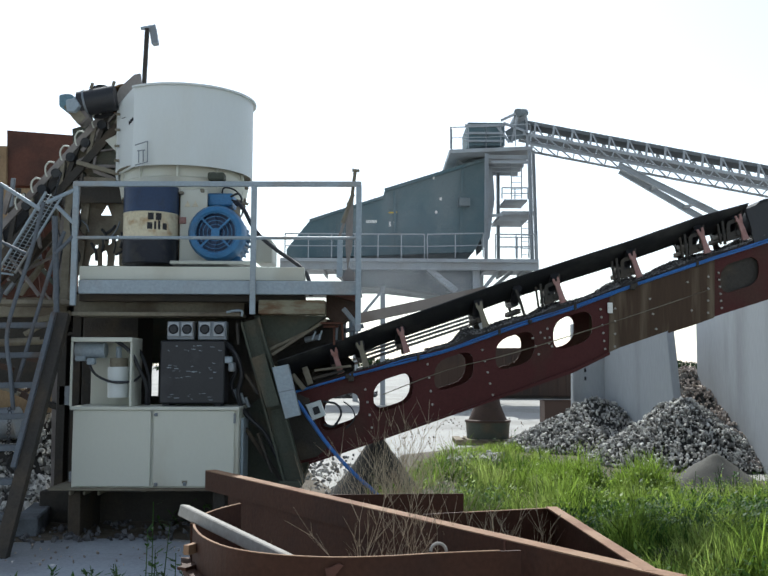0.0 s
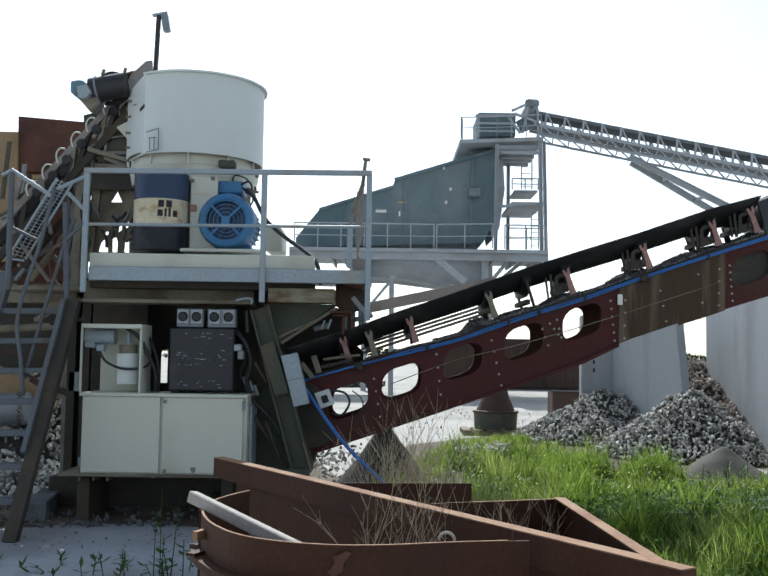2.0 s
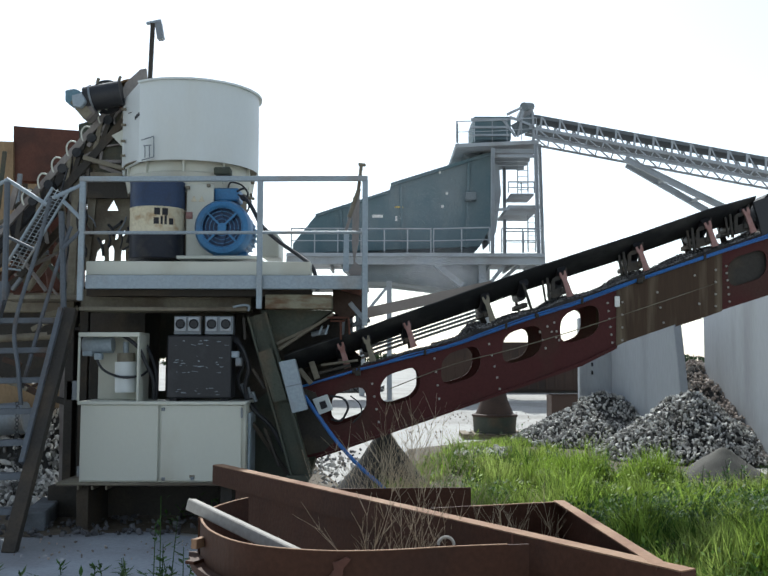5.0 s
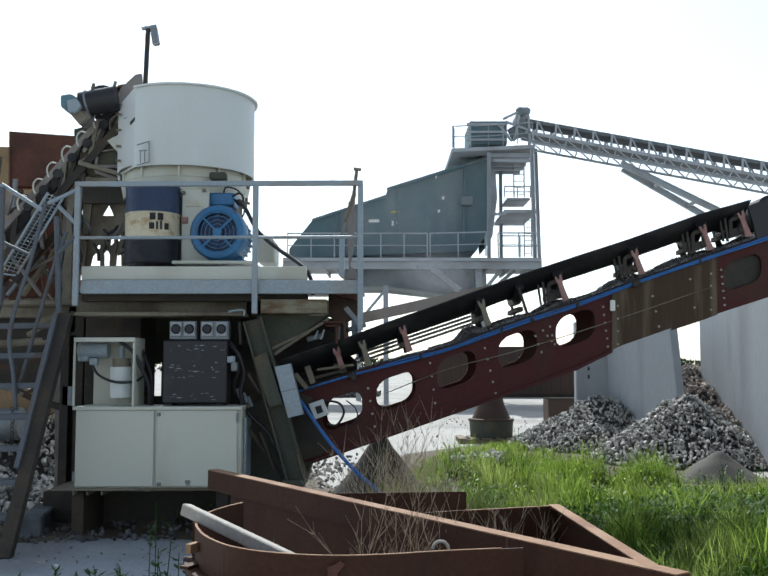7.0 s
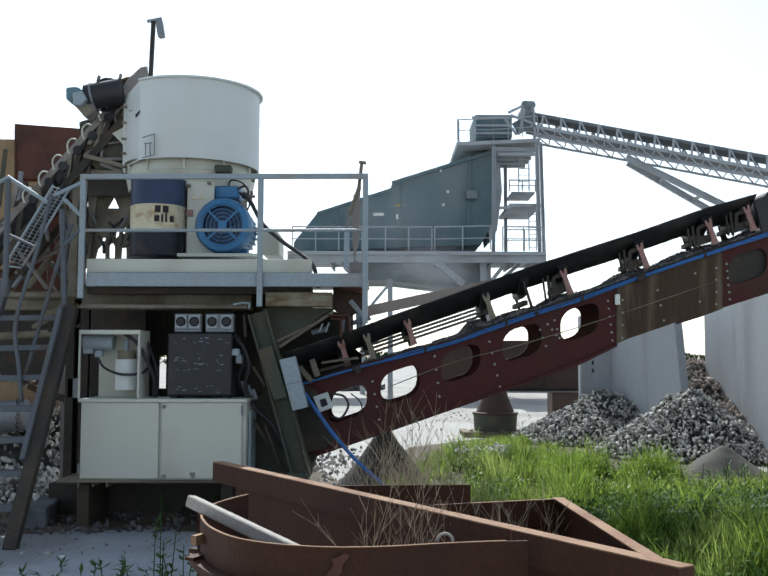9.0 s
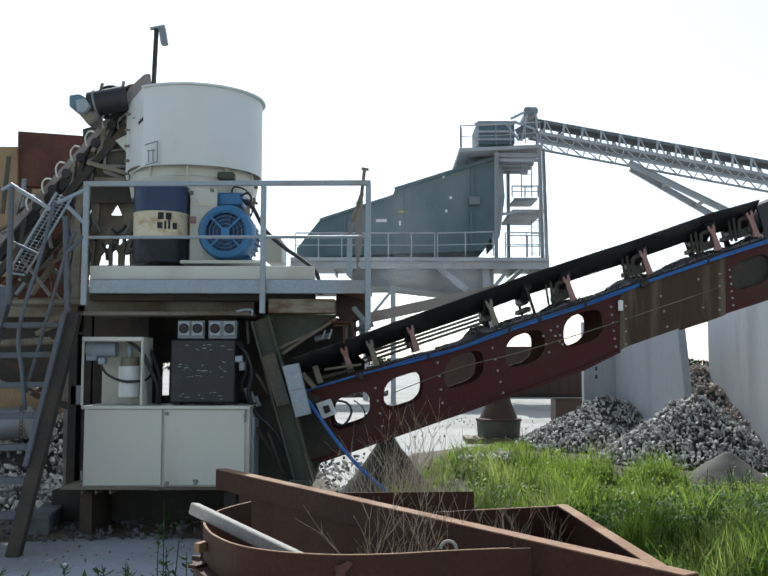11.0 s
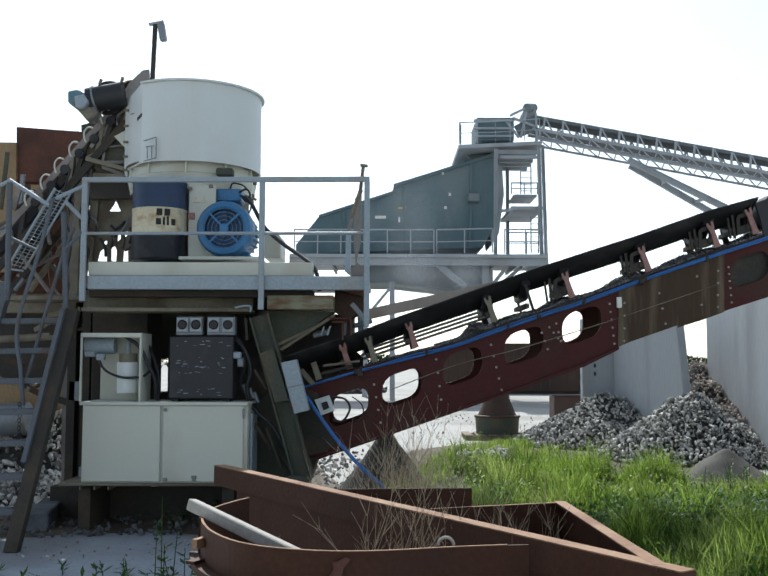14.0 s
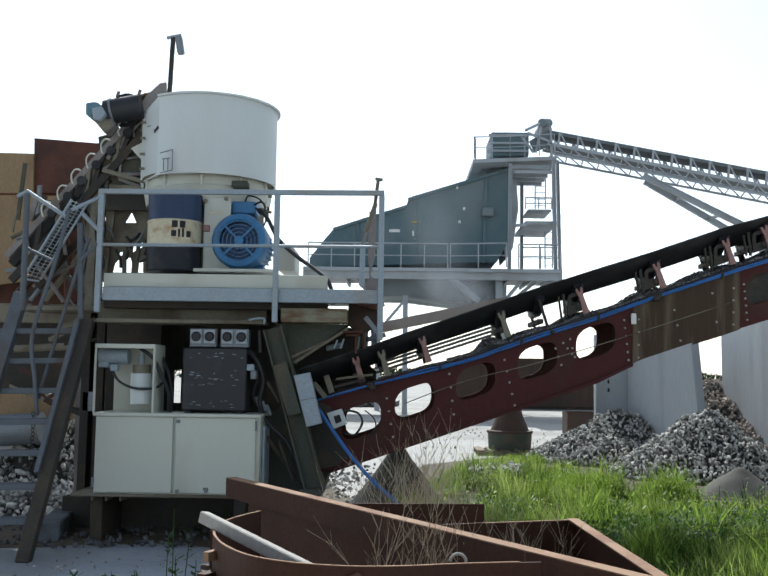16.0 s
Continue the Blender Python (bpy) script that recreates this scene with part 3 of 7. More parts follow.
part("tie_cable", hose([(0.082, 9.985, 1.404), (0.748, 9.98, 1.659), (1.417, 9.985, 1.833), (2.346, 9.98, 2.12), (3.542, 9.985, 2.524)], 0.005, 5), OLIVE, conveyor_top)
part("tail_cover", plate([(-0.947, 1.456), (-0.689, 1.36), (-0.64, 1.15), (-0.484, 0.86), (-0.60, 0.76), (-0.844, 0.70), (-0.93, 0.9)], 9.975, 9.995), DARK_STEEL, conveyor_top, "dark grimy tail cover")
part("label_plate", box((2.446, 9.96, 2.264), (2.499, 9.982, 2.377)), MARK_WHITE, conveyor_top)


def bolt_mesh():
    own = bmesh.new()
    bmesh.ops.create_cone(own, cap_ends=True, segments=6, radius1=0.014, radius2=0.011, depth=0.016, matrix=Matrix.Rotation(radians(90), 4, "X"))
    me = bpy.data.meshes.new("bolt")
    own.to_mesh(me)
    own.free()
    me.materials.append(BOARD)
    return me


BOLT = bolt_mesh()


def bolt(at, parent):
    ob = new("bolt", BOLT)
    ob.parent = parent
    ob.location = Vector(at) - parent.location
    return ob


# rows of bolt heads on the plates
ROWS = [((2.378, 9.992, 2.307), (2.421, 9.992, 1.89), 6), ((2.53, 9.98, 2.316), (2.522, 9.98, 1.915), 4), ((3.523, 9.98, 2.658), (3.513, 9.98, 2.275), 4), ((3.637, 9.992, 2.701), (3.663, 9.992, 2.327), 6), ((1.66, 9.992, 2.0), (1.72, 9.992, 1.83), 3), ((2.9, 9.98, 2.42), (2.96, 9.98, 2.1), 3), ((3.3, 9.98, 2.6), (3.34, 9.98, 2.3), 2), ((0.55, 9.992, 1.72), (0.6, 9.992, 1.3), 4), ((1.126, 9.992, 1.874), (1.234, 9.992, 1.404), 5), ((1.74, 9.992, 2.059), (1.831, 9.992, 1.946), 3), ((1.813, 9.992, 2.1), (1.861, 9.992, 1.915), 3), ((-0.102, 9.992, 1.455), (-0.031, 9.992, 1.059), 4)]
for a, b, n in ROWS:
    for i in range(n):
        bolt(Vector(a).lerp(Vector(b), i / (n - 1)), conveyor_top)

# idlers under the belt
SPINNERS = []


def idler(at, style):
    """Rollers on a cross bar between two forked brackets; at: the near foot; style: red, grey, slim or framed."""
    foot = Vector(at)
    red = style in ("red", "framed")
    for dy in (0.0, 0.86):
        base = foot + Vector((0.012, dy, -0.05))
        top = base + Vector((-0.085, 0, 0.27))
        d = (top - base).normalized()
        e = Vector((d.z, 0, -d.x))
        if style == "slim":
            own = beam(base, top + d * 0.03, 0.028, 0.03, 0.003)
        else:
            own = bmesh.new()
            prof = ((-0.036, 0), (0.036, 0), (0.03, 0.07), (0.024, 0.19), (0.036, 0.225), (0.036, 0.275), (0.02, 0.28), (0.006, 0.236), (-0.01, 0.236), (-0.018, 0.275), (-0.036, 0.27), (-0.036, 0.22), (-0.024, 0.19), (-0.028, 0.07))
            pts = [base + e * u + d * v for u, v in prof]
            plate([(q.x, q.z) for q in pts], base.y - 0.012, base.y + 0.012, 0, own)
            beam(base + e * 0.02 + Vector((0, 0.02, 0.02)), base + e * 0.02 + d * 0.2 + Vector((0, 0.02, 0)), 0.012, 0.04, 0, own)
        near = dy == 0.0
        part("idler_bracket", own, (PINK if red else OLIVE) if near and style != "slim" else DARK_STEEL, conveyor_top, "pale red bracket" if red and near else "")
        if style == "framed" and near:
            o = foot + Vector((0, dy, 0))
            win = [(o.x - 0.10 + u, o.z + 0.085 + v + SLOPE * u) for u, v in ((-0.045, -0.04), (0.035, -0.04), (0.035, 0.045), (-0.045, 0.045))]
            rim = [(o.x - 0.10 + u, o.z + 0.085 + v + SLOPE * u) for u, v in ((-0.08, -0.13), (0.085, -0.13), (0.085, 0.15), (0.02, 0.09), (-0.06, 0.085), (-0.08, 0.06))]
            part("idler_frame", pierced(rim, [win], o.y + 0.02, o.y + 0.05), DARK_STEEL, conveyor_top)
            part("idler_post", beam(o + Vector((-0.20, 0.03, -0.1)), o + Vector((-0.225, 0.03, 0.15)), 0.026, 0.03), DARK_STEEL, conveyor_top)
            part("idler_post", beam(o + Vector((-0.245, 0.03, -0.1)), o + Vector((-0.275, 0.03, 0.12)), 0.02, 0.03), DARK_STEEL, conveyor_top)
    bar = part("idler_bar", beam(foot + Vector((-0.06, 0.0, 0.02)), foot + Vector((-0.06, 0.86, 0.02)), 0.05, 0.05), DARK_STEEL, conveyor_top)
    c = belt_at(foot.x - 0.06) + Vector((0, 0, -0.2))
    for y0, z0, y1, z1 in ((-0.40, 0.087, -0.215, -0.03), (-0.2, -0.052, 0.2, -0.052), (0.215, -0.03, 0.46, 0.125)):
        a, b = c + Vector((0, y0, z0)), c + Vector((0, y1, z1))
        own = pipe(a, b, 0.05, 12)
        roller = part("roller", own, BLACK, bar, "", True)
        SPINNERS.append((roller, (b - a).normalized()))


for at, style in (((-0.37, 10, 1.669), "red"), ((-0.103, 10, 1.74), "grey"), ((0.324, 10, 1.89), "red"), ((1.155, 10, 2.165), "grey"), ((1.569, 10, 2.266), "slim"), ((1.973, 10, 2.425), "framed"), ((2.786, 10, 2.701), "framed"), ((3.518, 10, 2.962), "framed"), ((3.927, 10, 3.109), "framed")):
    idler(at, style)
part("head_frame", plate([(3.936, 3.381), (4.252, 3.502), (4.456, 3.371), (4.447, 3.109), (4.028, 3.004), (3.992, 3.187)], 9.98, 10.02), BLACK, conveyor_top)
part("head_pulley", lathe_y([(0.0, 0), (0.16, 0), (0.16, 0.8), (0.0, 0.8)], (4.216, 10.05, 3.353), 28), RUBBER, conveyor_top, "", True)
# far guard of parallel pale bars
for a, b in (((-0.282, 11.2, 1.711), (1.247, 11.2, 2.23)), ((-0.265, 11.2, 1.769), (1.248, 11.2, 2.276)), ((-0.242, 11.2, 1.821), (1.248, 11.2, 2.322)), ((-0.219, 11.2, 1.872), (1.249, 11.2, 2.368))):
    part("guard_bar", beam(a, b, 0.03, 0.03), FAR_STEEL, conveyor_top)
part("trestle_leg", beam((4.734, 10.1, 2.596), (4.753, 10.1, 0.0), 0.1, 0.1), RED_OXIDE, conveyor_top)
part("trestle_leg", beam((5.165, 10.9, 2.667), (5.213, 10.9, 0.0), 0.1, 0.1), RED_OXIDE, conveyor_top)

# fines and spilled stones along the ledge
EDGE = [Vector(q) for q in ((-0.2, 10, 1.64), (0.391, 10, 1.797), (0.782, 10, 1.9), (1.511, 10, 2.163), (2.471, 10, 2.483), (3.599, 10, 2.884), (4.107, 10, 3.051), (5.2, 10, 3.41))]
HEAPS = [(0.98, 0.10, 0.10), (1.35, 0.04, 0.2), (1.9, 0.05, 0.16), (2.66, 0.055, 0.16), (3.2, 0.03, 0.2), (3.42, 0.04, 0.2), (4.3, 0.06, 0.4)]


def ledge(x):
    k = max([i for i in range(len(EDGE) - 1) if EDGE[i].x <= x + 1e-6] or [0])
    return EDGE[k].lerp(EDGE[k + 1], (x - EDGE[k].x) / (EDGE[k + 1].x - EDGE[k].x)).z


def bed(x, y):
    h = 0.028 + sum(k * math.exp(-((x - m) / w) ** 2) for m, k, w in HEAPS) + 0.022 * noise.noise(Vector((x * 5, y * 5, 2.0)))
    return max(0.004, h * min(1.0, 0.35 + (y - 9.99) * 4) * (0.45 if x < 0.6 else 1.0))


own = bmesh.new()
rows = []
for i in range(181):
    x = -0.2 + 5.4 * i / 180
    rows.append([own.verts.new((x, 10.004, ledge(x) - 0.05))] + [own.verts.new((x, 10.004 + 0.045 * j, ledge(x) + 0.004 + bed(x, 10.004 + 0.045 * j))) for j in range(20)] + [own.verts.new((x, 10.87, ledge(x) - 0.05))])
for r0, r1 in zip(rows, rows[1:]):
    for j in range(21):
        own.faces.new((r0[j], r1[j], r1[j + 1], r0[j + 1]))
tagged(part("stone_fines", own, FINES, None, "", True), "dark stone fines lying along the conveyor ledge", "gravel", kind="stuff")
rng = np.random.default_rng(11)
spots, sizes = [], []
while len(spots) < 7000:
    x, y = rng.uniform(-0.2, 5.2), 9.985 + 0.9 * rng.uniform(0, 1) ** 1.6
    if noise.noise(Vector((x * 3, y * 3, 7.0))) < rng.uniform(-0.6, 0.25):
        continue
    spots.append((x, y, ledge(x) + 0.012 + bed(x, y)))
    sizes.append(rng.uniform(0.005, 0.013))
stones("spilled_gravel", spots, sizes, STONE_SPILL, "dusty dark crushed stone spilled along the conveyor ledge")


# ---- bay walls and heaps ----
def slab_wall(a, b, h, t, label, slant=0.0):
    """An upright wall from a to b in plan; its near end leans by slant."""
    own = bmesh.new()
    a, b = Vector((*a, 0)), Vector((*b, 0))
    d = (b - a).normalized()
    n = Vector((-d.y, d.x, 0)) * t
    lo = [a, b, b + n, a + n]
    hi = [a + d * slant, b, b + n, a + d * slant + n]
    v0 = [own.verts.new((q.x, q.y, -0.2)) for q in lo]
    v1 = [own.verts.new((q.x, q.y, h)) for q in hi]
    own.faces.new(v0[::-1])
    own.faces.new(v1)
    for k in range(4):
        own.faces.new((v0[k], v0[(k + 1) % 4], v1[(k + 1) % 4], v1[k]))
    bevelled(own, 0.015)
    w = part("bay_wall", own, CONCRETE)
    return tagged(w, label, "wall", "storage bay walls", "structure")


slab_wall((5.38, 16.8), (4.82, 20.0), 2.6, -0.16, "grey precast concrete bay divider with a leaning end", 0.5)
slab_wall((4.16, 20.0), (4.9, 20.02), 2.6, 0.2, "pale precast concrete back wall of a storage bay")
slab_wall((6.24, 13.0), (6.27, 18.5), 2.95, -0.2, "tall grey precast concrete bay divider beside the conveyor", 0.0)


def heap(name, at, radius, height, material, label, count, size, seed, soft=0.25, stretch=(1, 1), pointed=0.0):
    """A loose heap: a solid core and, on it, the stones that show."""
    rng = np.random.default_rng(seed)

    def z(r, x, y):
        s = min(r / radius, 1.2)
        if pointed:
            return height * max(0, 1 - s) ** pointed * (1 + 0.3 * s * noise.noise(Vector((x, y, seed)) * 3)) - (0.03 if s > 1 else 0)
        return height * (max(0, 1 - math.sqrt(s * s + soft * soft) + soft * 0.6)) * (1 + 0.18 * noise.noise(Vector((x, y, seed)) * 1.4) + 0.08 * noise.noise(Vector((x, y, seed)) * 5))

    own = bmesh.new()
    rings = []
    for i in range(17):
        r = radius * 1.1 * i / 16
        ring = []
        for k in range(36):
            a = 2 * math.pi * k / 36
            x, y = at[0] + r * math.cos(a) * stretch[0], at[1] + r * math.sin(a) * stretch[1]
            ring.append(own.verts.new((x, y, max(z(r, x, y), 0) - 0.02 - (0.05 if i == 16 else 0))))
        rings.append(ring)
    for a, b in zip(rings, rings[1:]):
        for k in range(36):
            own.faces.new((a[k], a[(k + 1) % 36], b[(k + 1) % 36], b[k]))
    bmesh.ops.remove_doubles(own, verts=own.verts, dist=0.001)
    if not count:
        ob = part(name, own, material, None, "", True)
        return tagged(ob, label, "heap", kind="stuff")
    core_v, core_f = [v.co.copy() for v in own.verts], None
    own.verts.index_update()
    core_f = [[v.index for v in f.verts] for f in own.faces]
    own.free()
    vs, fs, base = [np.array(core_v) - (0, 0, 0.02)], list(core_f), len(core_v)
    for _ in range(count):
        r = radius * 1.08 * math.sqrt(rng.uniform(0, 1))
        a = rng.uniform(0, 2 * math.pi)
        x, y = at[0] + r * math.cos(a) * stretch[0], at[1] + r * math.sin(a) * stretch[1]
        v, f = PEBBLES[rng.integers(12)]
        s = size * rng.uniform(0.45, 1.3)
        w = (v * (s * rng.uniform(0.7, 1.35, 3) * (1.15, 0.9, 0.6))) @ np.array(Euler(rng.uniform(0, 6.28, 3)).to_matrix())
        vs.append(w + (x, y, max(z(r, x, y), 0) + s * rng.uniform(0.1, 0.7)))
        fs += [[q + base for q in face] for face in f]
        base += len(v)
    me = finish(name, np.concatenate(vs), fs, material)
    # Near-black core paints the shade in the gaps between stones.
    me.materials.append(SHADE_CORE)
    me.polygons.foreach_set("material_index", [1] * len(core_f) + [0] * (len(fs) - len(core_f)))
    return tagged(new(name, me), label, "heap", kind="stuff")


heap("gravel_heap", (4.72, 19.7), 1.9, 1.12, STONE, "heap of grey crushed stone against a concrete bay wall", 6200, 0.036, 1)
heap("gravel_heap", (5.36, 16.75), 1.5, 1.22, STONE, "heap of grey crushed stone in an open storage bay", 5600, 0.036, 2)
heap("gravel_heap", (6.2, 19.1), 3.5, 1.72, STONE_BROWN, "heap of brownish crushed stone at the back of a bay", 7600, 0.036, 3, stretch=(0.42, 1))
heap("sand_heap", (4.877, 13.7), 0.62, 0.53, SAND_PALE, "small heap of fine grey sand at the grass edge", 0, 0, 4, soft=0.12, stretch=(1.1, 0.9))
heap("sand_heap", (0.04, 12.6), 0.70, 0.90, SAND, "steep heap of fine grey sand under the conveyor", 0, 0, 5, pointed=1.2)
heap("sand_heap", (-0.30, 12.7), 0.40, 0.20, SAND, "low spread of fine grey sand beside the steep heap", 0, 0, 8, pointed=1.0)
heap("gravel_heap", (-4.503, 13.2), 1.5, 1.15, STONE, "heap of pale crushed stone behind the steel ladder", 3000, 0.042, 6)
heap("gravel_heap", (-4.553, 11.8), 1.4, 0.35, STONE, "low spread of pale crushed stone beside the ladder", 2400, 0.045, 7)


def scatter(name, corners, count, lo, hi, material, label, seed, z=0.01):
    rng = np.random.default_rng(seed)
    a, b, c, d = (Vector((*q, 0)) for q in corners)
    spots = []
    for _ in range(count):
        s, t = rng.uniform(0, 1, 2)
        q = a.lerp(b, s).lerp(d.lerp(c, s), t)
        spots.append((q.x, q.y, z + rng.uniform(0, 0.03)))
    return stones(name, spots, rng.uniform(lo, hi, count), material, label, seed=seed)


# Chips take the dark stone to paint in the crusher's shade.
scatter("loose_stones", [(-3.798, 9.107), (-1.496, 9.407), (-1.011, 13.796), (-5.502, 13.796)], 1000, 0.012, 0.045, STONE_DARK, "loose stone chips on dark soil under the crusher, darkened for its shade", 21, 0.02)
scatter("loose_stones", [(-1.084, 13.001), (-0.291, 13.001), (-0.224, 18.275), (-1.342, 18.275)], 70, 0.02, 0.05, STONE_DARK, "dark stones and debris on the pale yard", 22)
scatter("loose_stones", [(1.15, 15.0), (1.95, 15.0), (2.2, 16.2), (1.2, 16.2)], 260, 0.03, 0.085, STONE, "patch of pale rubble in the grass", 23, 0.2)
scatter("loose_stones", [(-3.161, 7.983), (-1.396, 8.271), (-1.678, 9.107), (-3.613, 9.107)], 45, 0.006, 0.02, STONE_BROWN, "small stones on the concrete slab", 24, 0.012)

scatter("loose_stones", [(-1.3, 12.6), (-0.1, 12.6), (-0.1, 16.5), (-1.5, 16.5)], 150, 0.015, 0.06, STONE, "pale broken stones on the yard beside the sand heap", 27)

heap("dark_heap", (-2.11, 52.0), 2.6, 1.2, STONE_DARK, "dark heap of stone far across the yard", 700, 0.15, 10, stretch=(0.8, 1))
scatter("loose_stones", [(0.481, 20.5), (3.734, 21.145), (4.99, 30.872), (1.2, 30.872)], 90, 0.01, 0.035, STONE_BROWN, "loose stones scattered on the pale yard", 26)
for at in ((4.42, 19.985, 1.62), (4.42, 19.985, 1.45), (4.75, 19.985, 1.9)):
    tagged(part("lifting_anchor", box(Vector(at) - Vector((0.02, 0.012, 0.04)), Vector(at) + Vector((0.02, 0.004, 0.04)), 0.004), MARK_DARK), "dark lifting anchor recess in a concrete wall", "anchor", "lifting anchors in the bay wall")

# ---- yard things ----
def crusher_liner():
    at = (2.504, 21.145, 0)
    t = thing("crusher_liner", at, "rusty cone-shaped crusher liner standing on a pallet", "crusher part")
    k = 0.011
    o = (at[0], at[1], 0.12)
    part("base_ring", lathe([(42 * k, 0), (44 * k, 32 * k), (20 * k, 32 * k)], o, 40), GREEN_STEEL, t, "dark grimy lower ring", True)
    part("cone", lathe([(40 * k, 33 * k), (26 * k, 66 * k), (21 * k, 90 * k), (16 * k, 95 * k), (0.02, 95 * k)], o, 40), LINER, t, "", True)
    part("rim", lathe([(41 * k, 31 * k), (46 * k, 32 * k), (46 * k, 36 * k), (39 * k, 37 * k)], o, 40), LINER, t, "", True)
    p = thing("pallet", (at[0], at[1], 0), "old grey timber pallet under a crusher liner", "pallet")
    for i in range(6):
        x = at[0] - 0.75 + 0.26 * i
        part("board", box((x, at[1] - 0.55, 0.095), (x + 0.17, at[1] + 0.55, 0.119)), TIMBER, p)
    for i in range(3):
        y = at[1] - 0.5 + 0.45 * i
        part("bearer", box((at[0] - 0.75, y, 0.0), (at[0] + 0.72, y + 0.1, 0.094)), TIMBER, p)


crusher_liner()


def steel_tub():
    x0, x1, y = 4.813, 5.659, 27.0
    t = thing("steel_tub", ((x0 + x1) / 2, y, 0), "dark weathered open steel tub on the yard", "tub")
    part("wall", box((x0, y, 0.02), (x1, y + 0.02, 0.72)), CONTAINER, t)
    part("wall", box((x0, y + 0.8, 0.02), (x1, y + 0.82, 0.72)), CONTAINER, t)
    part("wall", box((x0, y + 0.022, 0.02), (x0 + 0.02, y + 0.798, 0.72)), CONTAINER, t)
    part("wall", box((x1 - 0.02, y + 0.022, 0.02), (x1, y + 0.798, 0.72)), CONTAINER, t)
    part("rim", box((x0 - 0.07, y - 0.05, 0.721), (x1 + 0.07, y + 0.02, 0.76)), CONTAINER, t)
    part("floor_plate", box((x0 + 0.02, y + 0.02, 0.0), (x1 - 0.02, y + 0.8, 0.018)), CONTAINER, t)


steel_tub()


def far_container():
    x0, x1, y = 2.723, 10.352, 50.0
    t = thing("steel_container", ((x0 + x1) / 2, y, 0), "long weathered brown steel container across the yard", "container")
    part("body", box((x0, y, 0.12), (x1, y + 2.4, 2.65), 0.03), CONTAINER, t)
    n = 16
    for i in range(n):
        x = x0 + (x1 - x0) * (i + 0.5) / n
        part("rib", box((x - 0.05, y - 0.025, 0.2), (x + 0.05, y - 0.003, 2.55), 0.01), CONTAINER, t)
    part("skid", box((x0, y + 0.1, 0), (x1, y + 0.3, 0.118)), DARK_STEEL, t)
    part("skid", box((x0, y + 2.0, 0), (x1, y + 2.2, 0.118)), DARK_STEEL, t)


far_container()


def far_hedge():
    rng = np.random.default_rng(31)
    vs, fs = [], []
    for i in range(9000):
        x = rng.uniform(-120, 190)
        h = 2.9 + 0.8 * noise.noise(Vector((x * 0.08, 3, 0)))
        z = h * math.sqrt(rng.uniform(0, 1))
        y = 200 + rng.uniform(-2, 2)
        s = rng.uniform(0.25, 0.5)
        q = Euler(rng.uniform(0, 6.28, 3)).to_matrix()
        b = len(vs)
        vs += [Vector((x, y, z)) + q @ Vector(c) * s for c in ((-1, -0.6, 0), (1, -0.6, 0), (0, 1, 0))]
        fs.append((b, b + 1, b + 2))
    tagged(new("hedge", finish("hedge", vs, fs, HEDGE)), "dark green hedge at the far edge of the yard", "hedge", kind="stuff")


far_hedge()


# ---- screening plant ----
def railing(parent, a, b, n, h=1.05, r=0.03, name="railing"):
    """Posts and two bars from a to b."""
    a, b = Vector(a), Vector(b)
    up = Vector((0, 0, h))
    for i in range(n + 1):
        q = a.lerp(b, i / n)
        part("rail_post", pipe(q, q + up, r, 6), FAR_STEEL, parent)
    part("handrail", pipe(a + up, b + up, r * 1.1, 6), FAR_STEEL, parent)
    part("knee_rail", pipe(a + up * 0.5, b + up * 0.5, r * 0.8, 6), FAR_STEEL, parent)


def far_ladder(parent, u0, u1, z0, z1, y):
    own = pipe((u0, y, z0), (u0, y, z1), 0.03, 6)
    part("ladder_side", own, FAR_STEEL, parent)
    part("ladder_side", pipe((u1, y, z0), (u1, y, z1), 0.03, 6), FAR_STEEL, parent)
    n = int((z1 - z0) / 0.3)
    for i in range(n):
        part("rung", pipe((u0, y, z0 + 0.3 * (i + 0.5)), (u1, y, z0 + 0.3 * (i + 0.5)), 0.018, 5), FAR_STEEL, parent)


